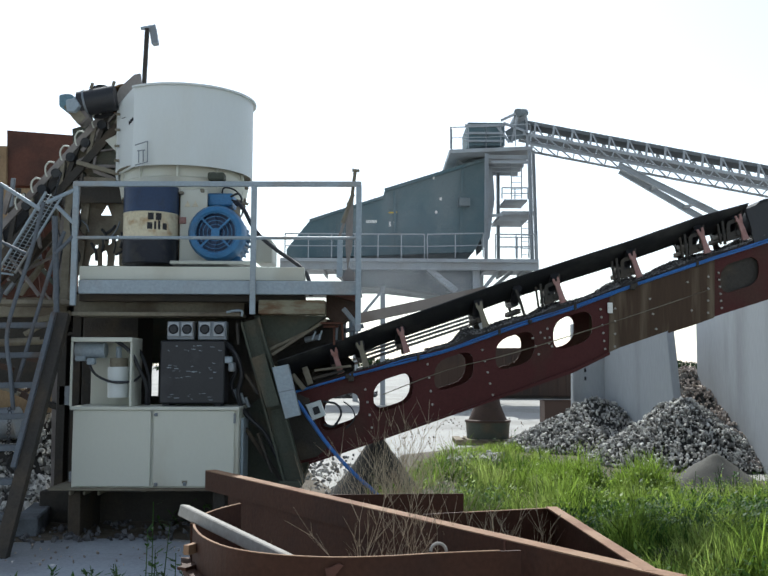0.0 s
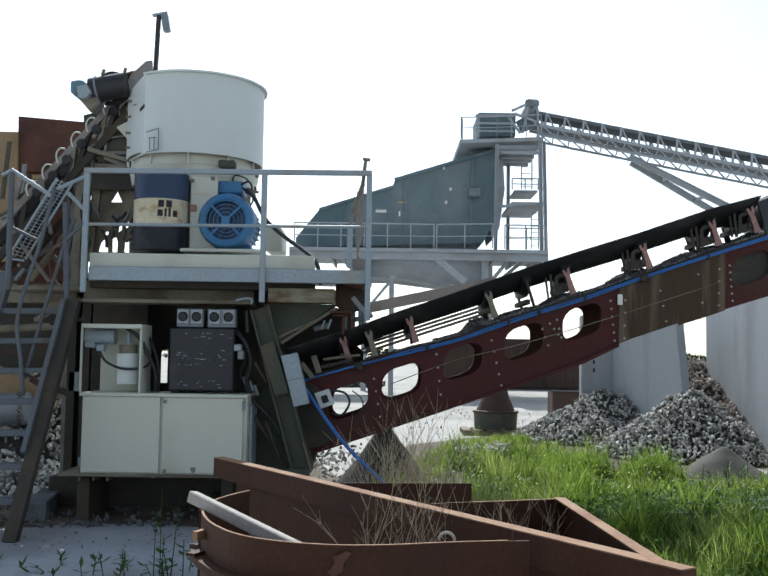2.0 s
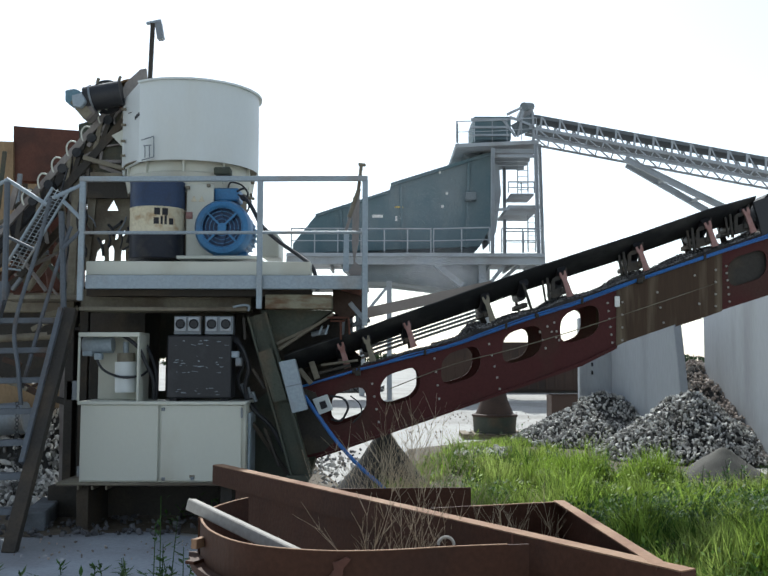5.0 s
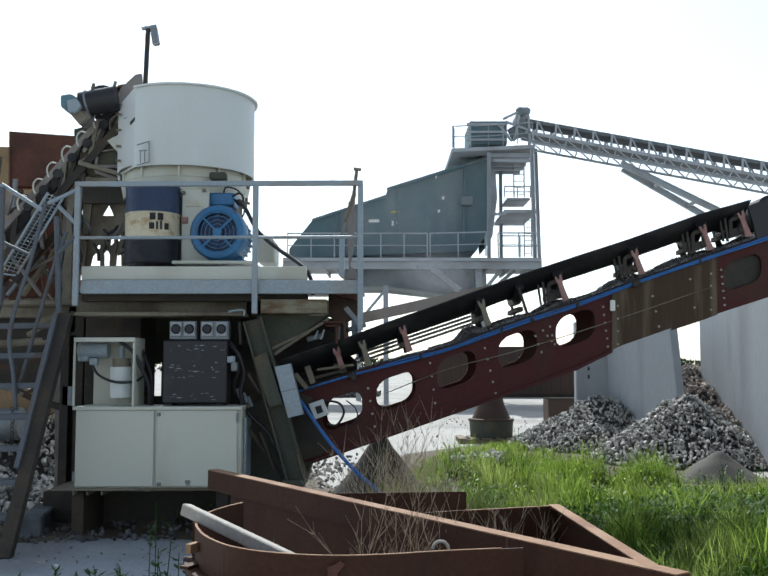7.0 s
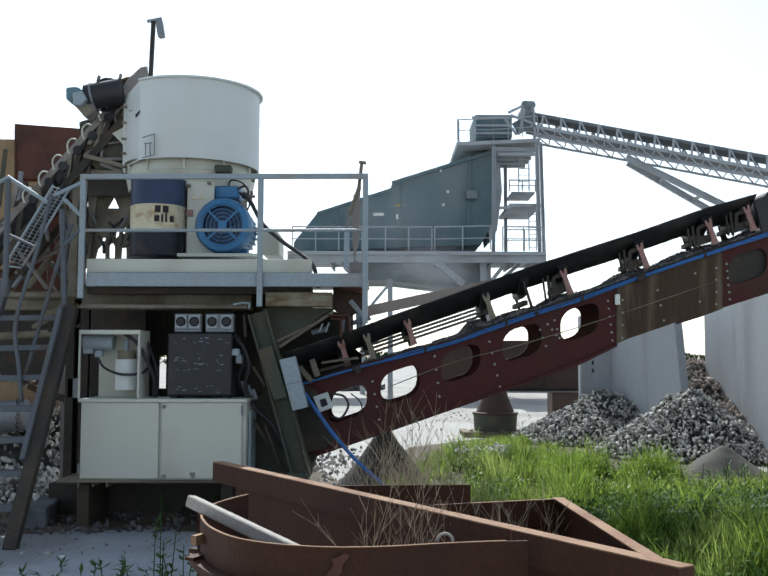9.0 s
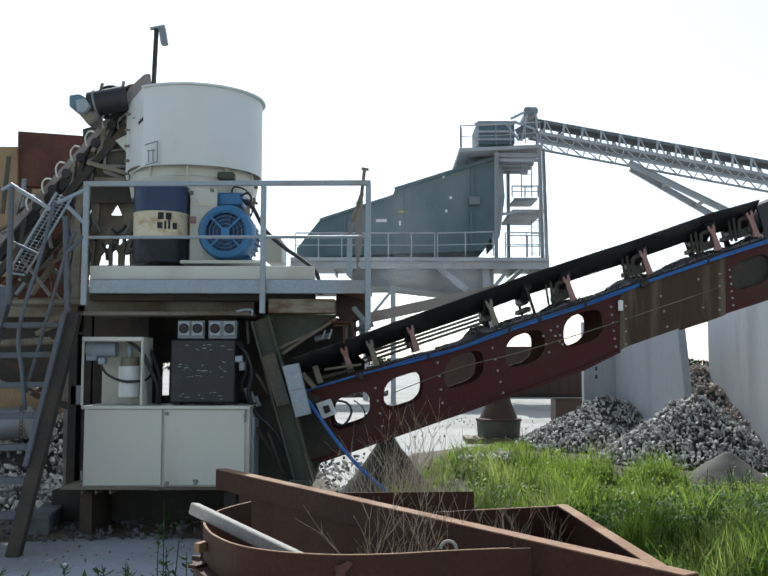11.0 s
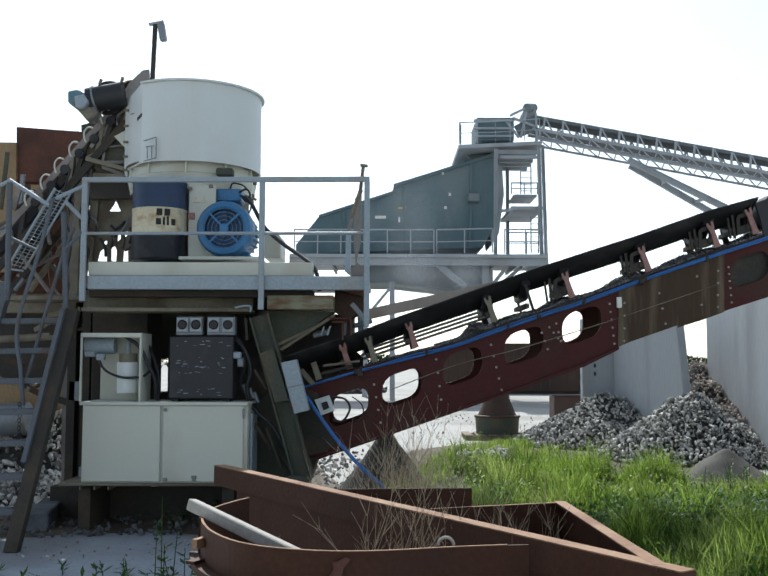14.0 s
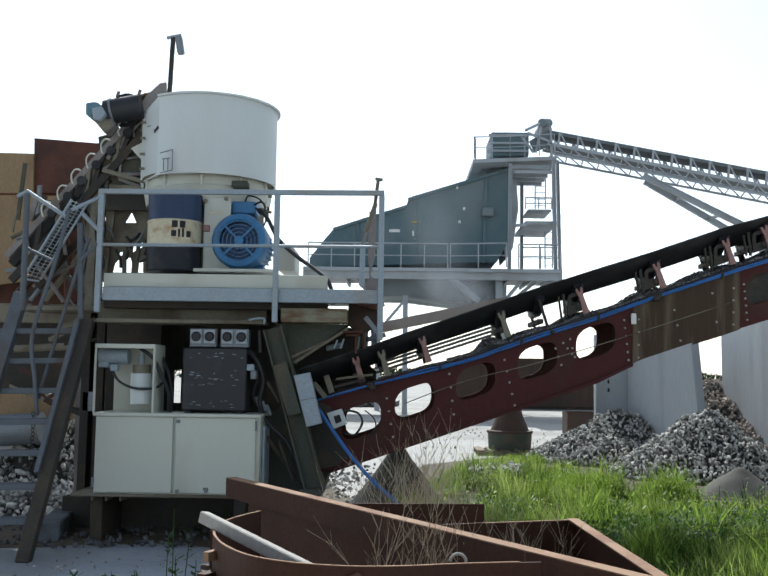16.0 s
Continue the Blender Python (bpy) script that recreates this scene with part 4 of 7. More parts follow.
def screen_plant():
    s = thing("screening_plant", (1.679, 43, 1.7), "tall dusty screening plant with dark green housing, walkways and ladders", "screening plant")
    s.location.z = 0
    part("screen_box", plate([(-3.943, 6.847), (-2.926, 8.122), (0.35, 9.204), (0.416, 9.514), (4.896, 10.935), (4.865, 7.616), (4.378, 6.738), (-3.94, 6.409)], 42, 45.5, 0.03), SCREEN_GREEN, s, "dark green dusty screen housing, paled for haze")
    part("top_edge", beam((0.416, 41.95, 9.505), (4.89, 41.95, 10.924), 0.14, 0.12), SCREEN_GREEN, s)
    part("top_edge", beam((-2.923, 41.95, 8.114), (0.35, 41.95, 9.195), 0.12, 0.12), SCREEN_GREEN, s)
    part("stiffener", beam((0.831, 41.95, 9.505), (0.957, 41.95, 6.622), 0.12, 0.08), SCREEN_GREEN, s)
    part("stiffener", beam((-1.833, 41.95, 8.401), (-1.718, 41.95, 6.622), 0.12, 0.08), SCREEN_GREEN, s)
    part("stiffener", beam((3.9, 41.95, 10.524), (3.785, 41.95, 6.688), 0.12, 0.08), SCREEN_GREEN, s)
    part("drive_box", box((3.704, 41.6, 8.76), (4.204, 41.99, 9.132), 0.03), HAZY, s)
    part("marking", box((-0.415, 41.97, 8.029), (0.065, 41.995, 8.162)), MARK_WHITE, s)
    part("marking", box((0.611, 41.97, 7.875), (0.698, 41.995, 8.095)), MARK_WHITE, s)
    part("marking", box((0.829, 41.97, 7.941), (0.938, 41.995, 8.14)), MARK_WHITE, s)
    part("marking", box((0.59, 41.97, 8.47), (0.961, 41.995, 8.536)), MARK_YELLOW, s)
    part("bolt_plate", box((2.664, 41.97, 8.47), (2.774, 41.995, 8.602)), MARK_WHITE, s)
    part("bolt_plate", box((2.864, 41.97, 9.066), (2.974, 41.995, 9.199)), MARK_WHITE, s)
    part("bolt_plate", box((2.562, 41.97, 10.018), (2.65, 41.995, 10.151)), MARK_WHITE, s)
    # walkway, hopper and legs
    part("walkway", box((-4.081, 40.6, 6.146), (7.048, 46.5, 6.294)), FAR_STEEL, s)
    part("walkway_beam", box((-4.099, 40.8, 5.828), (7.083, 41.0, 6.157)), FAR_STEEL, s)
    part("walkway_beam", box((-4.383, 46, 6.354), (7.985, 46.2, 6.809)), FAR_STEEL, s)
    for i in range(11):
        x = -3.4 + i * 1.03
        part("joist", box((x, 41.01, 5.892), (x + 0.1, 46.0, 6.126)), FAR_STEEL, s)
    part("hopper", plate([(-1.81, 5.909), (4.718, 5.909), (4.429, 4.915), (3.783, 4.743), (0.344, 5.131), (-0.839, 5.131)], 41.6, 45.5), HAZY, s, "dusty collecting hopper, colour set for haze")
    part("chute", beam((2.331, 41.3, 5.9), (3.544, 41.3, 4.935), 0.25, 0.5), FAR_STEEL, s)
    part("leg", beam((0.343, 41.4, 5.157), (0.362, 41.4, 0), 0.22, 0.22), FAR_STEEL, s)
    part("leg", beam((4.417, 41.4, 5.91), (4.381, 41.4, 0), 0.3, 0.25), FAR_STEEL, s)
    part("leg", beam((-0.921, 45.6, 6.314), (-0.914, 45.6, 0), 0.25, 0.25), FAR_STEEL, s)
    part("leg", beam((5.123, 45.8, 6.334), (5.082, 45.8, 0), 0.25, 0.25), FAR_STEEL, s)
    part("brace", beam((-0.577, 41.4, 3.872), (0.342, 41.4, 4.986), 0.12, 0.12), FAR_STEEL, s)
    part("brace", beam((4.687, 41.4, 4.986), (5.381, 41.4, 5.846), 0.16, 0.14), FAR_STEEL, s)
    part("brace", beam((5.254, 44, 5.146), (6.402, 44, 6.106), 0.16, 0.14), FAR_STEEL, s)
    part("cross_beam", beam((-0.998, 39.5, 3.568), (4.615, 39.5, 4.794), 0.42, 0.4), HAZY_BEAM, s, "brown sloping beam, paled for haze")
    a, b, c = Vector((-3.882, 40.7, 6.306)), Vector((2.131, 40.7, 6.306)), Vector((4.663, 40.7, 6.369))
    railing(s, a, b, 6)
    railing(s, b + Vector((0.12, 0, 0)), c, 2)
    railing(s, Vector((5.19, 40.7, 6.327)), Vector((6.983, 40.7, 6.327)), 2)
    railing(s, Vector((6.037, 46.4, 6.975)), Vector((7.961, 46.4, 6.975)), 2)
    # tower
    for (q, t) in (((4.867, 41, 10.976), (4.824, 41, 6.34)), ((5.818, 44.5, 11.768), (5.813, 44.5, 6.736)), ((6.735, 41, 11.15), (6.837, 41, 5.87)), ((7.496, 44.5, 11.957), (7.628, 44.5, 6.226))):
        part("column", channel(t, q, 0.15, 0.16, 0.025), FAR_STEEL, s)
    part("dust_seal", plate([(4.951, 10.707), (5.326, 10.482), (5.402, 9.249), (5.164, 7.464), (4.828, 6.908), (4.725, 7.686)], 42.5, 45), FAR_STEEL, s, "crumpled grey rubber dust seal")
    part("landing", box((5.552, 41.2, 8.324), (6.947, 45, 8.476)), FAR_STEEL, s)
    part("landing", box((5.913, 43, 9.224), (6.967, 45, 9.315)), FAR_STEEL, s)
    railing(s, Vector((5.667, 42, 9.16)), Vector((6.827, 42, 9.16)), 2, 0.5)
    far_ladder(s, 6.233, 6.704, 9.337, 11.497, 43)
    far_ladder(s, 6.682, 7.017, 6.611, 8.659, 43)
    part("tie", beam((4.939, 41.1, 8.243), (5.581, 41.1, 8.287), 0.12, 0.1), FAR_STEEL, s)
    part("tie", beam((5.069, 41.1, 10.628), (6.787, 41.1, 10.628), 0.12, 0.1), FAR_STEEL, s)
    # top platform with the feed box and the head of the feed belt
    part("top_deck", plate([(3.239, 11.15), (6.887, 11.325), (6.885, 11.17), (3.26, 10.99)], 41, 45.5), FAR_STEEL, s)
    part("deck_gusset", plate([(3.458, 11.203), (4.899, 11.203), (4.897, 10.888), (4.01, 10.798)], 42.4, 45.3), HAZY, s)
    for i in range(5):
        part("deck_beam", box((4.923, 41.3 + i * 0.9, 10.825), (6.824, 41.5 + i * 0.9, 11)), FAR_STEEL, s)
    part("feed_box", box((4.132, 42, 11.559), (5.808, 44.6, 12.633), 0.04), SCREEN_GREEN, s, "green-grey feed box, paled for haze")
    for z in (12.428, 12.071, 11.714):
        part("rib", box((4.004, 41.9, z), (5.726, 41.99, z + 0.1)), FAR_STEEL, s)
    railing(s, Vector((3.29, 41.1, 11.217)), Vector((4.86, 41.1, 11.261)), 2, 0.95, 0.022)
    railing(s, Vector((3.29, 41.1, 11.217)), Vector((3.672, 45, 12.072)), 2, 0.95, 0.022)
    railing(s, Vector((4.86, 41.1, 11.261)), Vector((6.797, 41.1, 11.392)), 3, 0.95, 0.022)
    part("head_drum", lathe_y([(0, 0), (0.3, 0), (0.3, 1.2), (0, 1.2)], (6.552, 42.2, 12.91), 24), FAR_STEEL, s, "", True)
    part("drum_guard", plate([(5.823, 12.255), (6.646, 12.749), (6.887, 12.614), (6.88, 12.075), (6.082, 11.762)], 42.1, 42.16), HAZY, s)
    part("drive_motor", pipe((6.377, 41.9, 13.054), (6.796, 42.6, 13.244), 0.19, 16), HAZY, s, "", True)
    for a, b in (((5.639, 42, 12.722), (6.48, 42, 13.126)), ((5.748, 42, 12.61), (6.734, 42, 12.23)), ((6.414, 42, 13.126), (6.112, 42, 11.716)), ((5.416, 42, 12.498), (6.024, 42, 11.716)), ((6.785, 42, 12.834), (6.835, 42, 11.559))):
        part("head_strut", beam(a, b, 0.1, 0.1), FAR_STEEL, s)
    return s


screen_plant()


def gallery():
    """The long feed belt that comes down from the tower on a lattice frame."""
    s = thing("lattice_conveyor", (11.266, 42.5, 1.7), "long grey lattice belt conveyor rising to the screening tower", "conveyor")
    s.location.z = 0
    top0, top1 = Vector((6.696, 42, 12.722)), Vector((20.084, 42, 10.268))
    mid0, mid1 = Vector((6.623, 42, 12.14)), Vector((20.059, 42, 9.602))
    low0, low1 = Vector((6.946, 42, 11.649)), Vector((20.044, 42, 9.204))
    depth = Vector((0, 1.3, 0))
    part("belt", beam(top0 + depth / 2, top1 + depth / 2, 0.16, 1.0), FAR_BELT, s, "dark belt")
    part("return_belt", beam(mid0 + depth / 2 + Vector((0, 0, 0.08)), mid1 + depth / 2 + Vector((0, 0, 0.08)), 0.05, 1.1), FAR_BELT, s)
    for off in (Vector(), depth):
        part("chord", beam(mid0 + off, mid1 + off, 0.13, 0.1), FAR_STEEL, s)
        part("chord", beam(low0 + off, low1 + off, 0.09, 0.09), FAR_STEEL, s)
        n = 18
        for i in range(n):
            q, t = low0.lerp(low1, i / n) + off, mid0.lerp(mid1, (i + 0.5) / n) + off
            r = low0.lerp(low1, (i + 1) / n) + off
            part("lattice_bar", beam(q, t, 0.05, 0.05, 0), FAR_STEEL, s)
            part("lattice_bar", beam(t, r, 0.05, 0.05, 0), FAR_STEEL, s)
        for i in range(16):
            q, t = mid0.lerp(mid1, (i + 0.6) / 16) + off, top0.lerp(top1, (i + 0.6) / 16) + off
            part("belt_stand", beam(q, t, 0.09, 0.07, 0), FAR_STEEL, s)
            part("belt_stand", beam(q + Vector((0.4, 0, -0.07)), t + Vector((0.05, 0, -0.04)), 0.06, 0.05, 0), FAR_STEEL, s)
    # raking support
    a, b = Vector((10.906, 42, 10.713)), Vector((15.32, 42, 8.519))
    e, f = Vector((11.28, 43.2, 10.718)), Vector((14.701, 43.2, 8.714))
    d, g = (b - a).normalized(), (f - e).normalized()
    b, f = a + d * (a.z / -d.z), e + g * (e.z / -g.z)
    part("raker", channel(a, b, 0.26, 0.2, 0.03), FAR_STEEL, s)
    part("raker", channel(e, f, 0.26, 0.2, 0.03), FAR_STEEL, s)
    for k in (0.08, 0.16, 0.24, 0.32):
        part("raker_tie", beam(a.lerp(b, k), e.lerp(f, k), 0.12, 0.12), FAR_STEEL, s)
    return s


gallery()


def dust_puff(at, size, count, seed, label, grain=0.012):
    """A drifting cloud of tiny specks."""
    rng = np.random.default_rng(seed)
    p = rng.normal(0, 1, (count, 3)) * size
    q = rng.normal(0, 1, (count, 3, 3)) * grain
    vs = (p[:, None, :] + q).reshape(-1, 3)
    fs = np.arange(count * 3).reshape(-1, 3).tolist()
    ob = new("dust_cloud", finish("dust_cloud", vs, fs, DUST))
    ob.location = at
    return tagged(ob, label, "dust", kind="stuff")


PUFFS = [
    (dust_puff((0.957, 40.2, 5.37), (1.1, 0.4, 0.42), 78000, 91, "pale stone dust drifting under the screening plant"), [(0, (0.645, 40.2, 5.37)), (3.5, (1.83, 40.2, 5.349)), (7, (2.518, 40.2, 5.558)), (11, (1.165, 40.2, 5.475)), (16, (1.997, 40.2, 5.433))]),
    (dust_puff((3.021, 40, 5.144), (0.8, 0.4, 0.5), 58000, 92, "pale stone dust rising at the discharge hopper"), [(0, (3.227, 40, 5.04)), (4, (3.021, 40, 5.207)), (9, (2.711, 40, 5.248)), (12, (3.643, 40, 5.331)), (16, (3.021, 40, 5.144))]),
    (dust_puff((1.375, 40.1, 7.348), (1.8, 0.4, 1.1), 80000, 93, "thin pale dust haze before the screen housing", 0.012), [(0, (1.375, 40.1, 7.348)), (5, (1.793, 40.1, 7.768)), (10, (1.063, 40.1, 7.453)), (16, (1.793, 40.1, 7.663))]),
]


# ---- on the crusher platform ----
def oil_drum():
    at = Vector((-2.43, 10.2, 2.769))
    d = thing("oil_drum", at, "blue and cream steel oil drum on the crusher platform", "drum")
    r, h = 0.29, 0.845
    z1, z2 = 0.277, 0.549
    part("lower_band", lathe([(0, 0), (r, 0), (r + 0.006, 0.01), (r, 0.03), (r, z1 - 0.014), (r + 0.008, z1 - 0.006), (r, z1)], at, 48), NAVY_DARK, d, "dark navy lower band", True)
    part("middle_band", lathe([(r, z1 + 0.001), (r, z2 - 0.02), (r + 0.008, z2 - 0.01), (r, z2)], at, 48), DRUM_CREAM, d, "cream band with rust spots", True)
    part("upper_band", lathe([(r, z2 + 0.001), (r, h - 0.03), (r + 0.007, h - 0.012), (r, h), (r - 0.015, h), (r - 0.02, h - 0.02), (0, h - 0.02)], at, 48), NAVY, d, "navy blue upper band", True)
    # printed marks, drawn as plain bars
    for x, drop, w, high in ((0.063, 0.058, 0.058, 0.074), (0.139, 0.058, 0.053, 0.074), (0.055, 0.158, 0.053, 0.068), (0.108, 0.152, 0.021, 0.084), (0.145, 0.147, 0.021, 0.095), (0.195, 0.158, 0.037, 0.068)):
        a = math.asin(x / r)
        wide = w / math.cos(a)
        z = at.z + z2 - drop
        own = lathe([(r + 0.0035, -high / 2), (r + 0.0035, high / 2)], (at.x, at.y, z), 4, math.degrees(a - wide / 2 / r) - 90, math.degrees(wide / r))
        part("printed_bar", own, MARK_DARK, d)


oil_drum()


def motor():
    at = Vector((-1.699, 10.0, 3.103))
    m = thing("electric_motor", (at.x, 10.4, 2.779), "blue electric motor with a round ribbed fan cover", "motor")
    r = 0.299
    cover = part("fan_cover", lathe_y([(r * 0.72, 0.012), (r * 0.72, 0.0), (r * 0.78, -0.012), (r * 0.92, 0.0), (r, 0.05), (r, 0.24), (r * 0.97, 0.24), (r * 0.97, 0.05), (r * 0.9, 0.012), (r * 0.72, 0.012)], at, 56), BLUE, m, "", True)
    for k in range(4):
        a = math.pi * k / 2 + 0.78
        c = Vector((math.cos(a), 0, math.sin(a)))
        part("grille_bar", beam(at + c * r * 0.12, at + c * r * 0.76, 0.02, 0.014, 0), BLUE, cover)
    for rr in (0.3, 0.44, 0.58, 0.7):
        part("grille_ring", lathe_y([(r * rr - 0.003, 0.004), (r * rr + 0.003, 0.004), (r * rr + 0.003, 0.01), (r * rr - 0.003, 0.01), (r * rr - 0.003, 0.004)], at, 32), BLUE, cover)
    part("fan_shroud", lathe_y([(0, 0.10), (r * 0.93, 0.10), (r * 0.93, 0.12), (0, 0.12)], at, 40), NAVY, cover)
    part("hub", lathe_y([(0, -0.012), (r * 0.15, -0.008), (r * 0.17, 0.01), (0, 0.01)], at, 24), BLUE, cover, "", True)
    own = bmesh.new()
    for k in range(7):
        a = 2 * math.pi * k / 7
        c = Vector((math.cos(a), 0, math.sin(a)))
        beam(at + Vector((0, 0.08, 0)) + c * r * 0.15, at + Vector((0, 0.08, 0)) + c * r * 0.85, 0.05, 0.02, 0, own)
    fan = part("fan", own, NAVY, m, "dark fan wheel")
    SPINNERS.append((fan, Vector((0, 1, 0))))
    stator = part("stator", lathe_y([(0, 0.16), (r * 0.86, 0.16), (r * 0.86, 0.8), (r * 0.7, 0.88), (0, 0.88)], at, 40), BLUE, m, "", True)
    for k in range(28):
        a = 2 * math.pi * k / 28
        c = Vector((math.cos(a), 0, math.sin(a)))
        q = at + c * r * 0.9
        part("cooling_fin", pipe(q + Vector((0, 0.26, 0)), q + Vector((0, 0.78, 0)), 0.016, 5), BLUE, stator)
    part("terminal_box", box((-1.845, 10.3, 3.437), (-1.567, 10.6, 3.578), 0.015), BLUE, m)
    part("foot", box((at.x - r * 0.75, 10.3, 2.779), (at.x + r * 0.75, 10.42, at.z - r * 0.75)), BLUE, m)
    part("foot", box((at.x - r * 0.75, 10.68, 2.779), (at.x + r * 0.75, 10.8, at.z - r * 0.75)), BLUE, m)
    part("slide_base", box((-2.154, 9.9, 2.753), (-1.303, 10.9, 2.789)), CREAM, m, "cream base plate")


motor()


def motor_wiring():
    w = thing("motor_cable", (-1.508, 10.2, 3.431), "black looped cable at the motor's terminal box", "cable")
    for pts, r in (([(-1.585, 10.28, 3.537), (-1.497, 10.22, 3.558), (-1.456, 10.2, 3.49), (-1.498, 10.2, 3.426), (-1.548, 10.25, 3.477)], 0.012), ([(-1.574, 10.28, 3.499), (-1.466, 10.2, 3.447), (-1.444, 10.2, 3.351), (-1.483, 10.22, 3.273)], 0.01), ([(-1.702, 10.4, 3.596), (-1.672, 10.38, 3.653), (-1.552, 10.3, 3.616), (-1.474, 10.25, 3.542)], 0.009)):
        part("loop", hose(pts, r), BLACK, w, "", True)
    for at in ((-2.097, 10.16, 3.553), (-1.875, 10.16, 3.579), (-1.628, 10.2, 3.662), (-1.492, 10.25, 3.672), (-1.425, 10.35, 3.647)):
        part("flange_bolt", box(Vector(at) - Vector((0.02, 0.02, 0.018)), Vector(at) + Vector((0.02, 0.02, 0.018)), 0.006), OLIVE, w)


motor_wiring()


def belt_guard():
    g = thing("guard_panel", (-2.007, 10.5, 1.7), "cream guard panel with faded warning stickers behind the motor", "guard")
    g.location.z = 2.795
    part("panel", box((-2.119, 10.2, 2.764), (-1.828, 10.24, 3.598)), CREAM, g)
    for x in (-2.038, -1.953):
        part("warning_sticker", plate([(x - 0.033, 3.408), (x + 0.033, 3.408), (x, 3.472)], 10.19, 10.197), DRUM_CREAM, g)
    part("red_label", box((-2.123, 10.185, 3.22), (-2.049, 10.197, 3.295)), PINK, g)
    b = thing("gear_housing", (-1.242, 10.6, 1.7), "beige steel housing beside the motor", "housing")
    b.location.z = 2.844
    part("shell", plate([(-1.351, 2.85), (-1.159, 2.85), (-1.161, 3.093), (-1.222, 3.149), (-1.354, 3.171)], 10.6, 11.1, 0.01), CREAM, b)
    part("cable", hose([(-1.509, 10.2, 3.469), (-1.414, 10.1, 3.361), (-1.267, 10, 3.109), (-1.053, 9.95, 2.919), (-0.882, 9.9, 2.8), (-0.731, 9.8, 2.671), (-0.672, 9.7, 2.52), (-0.662, 9.7, 2.409)], 0.022), BLACK, b, "black rubber cable", True)
    # bolts round the crusher's right flank
    for k in range(3):
        part("fitting", pipe((-1.512 + 0.03 * (k % 3), 10.4, 3.465 + 0.03 * k), (-1.453 + 0.03 * (k % 2), 10.45, 3.449 + 0.033 * k), 0.016, 8), OLIVE, b)


belt_guard()


def bin_details():
    t = thing("bin_ladder", (-2.485, 10.1, 1.7), "small black rod bracket on the white bin", "bracket")
    t.location = (-2.547, 10.17, 3.99)
    for a, b in (((-2.608, 10.15, 4.072), (-2.471, 10.13, 4.11)), ((-2.471, 10.13, 4.11), (-2.467, 10.13, 3.884)), ((-2.603, 10.15, 3.851), (-2.467, 10.13, 3.884)), ((-2.583, 10.14, 4.005), (-2.496, 10.13, 4.013)), ((-2.567, 10.14, 4.005), (-2.564, 10.14, 3.876)), ((-2.519, 10.14, 4.01), (-2.514, 10.13, 3.884))):
        part("rod", pipe(a, b, 0.006, 6), GREY_STEEL, t)
    f = thing("bin_flange", (-2.864, 10.6, 1.7), "white bolted edge flange of the feed bin", "flange")
    f.location = (-2.907, 10.6, 4.2)
    part("strip", box((-2.964, 10.72, 3.796), (-2.933, 10.8, 4.651)), WHITE, f)
    for z in (4.538, 4.357, 4.171, 4.003, 3.851):
        part("flange_bolt", pipe((-2.933 - 0.03, 10.63, z), (-2.933 + 0.02, 10.63, z), 0.016, 6), OLIVE, f)
    part("wire", hose([(-2.654, 10.5, 4.748), (-2.672, 10.45, 4.61), (-2.752, 10.45, 4.487), (-2.866, 10.55, 4.469)], 0.004, 5), DARK_STEEL, f)
    m = thing("camera_mast", (-2.546, 10.5, 1.7), "thin brown pole with a small camera above the bin", "pole")
    m.location = (-2.652, 10.6, 4.788)
    part("pole", beam((-2.649, 10.6, 4.623), (-2.622, 10.6, 5.531), 0.045, 0.045), DARK_STEEL, m)
    part("arm", beam((-2.694, 10.6, 5.525), (-2.527, 10.6, 5.559), 0.03, 0.04), PALE_STEEL, m)
    part("lens_hood", beam((-2.56, 10.6, 5.542), (-2.523, 10.6, 5.336), 0.075, 0.09, 0.012), GREY_STEEL, m, "grey tilted housing")


bin_details()


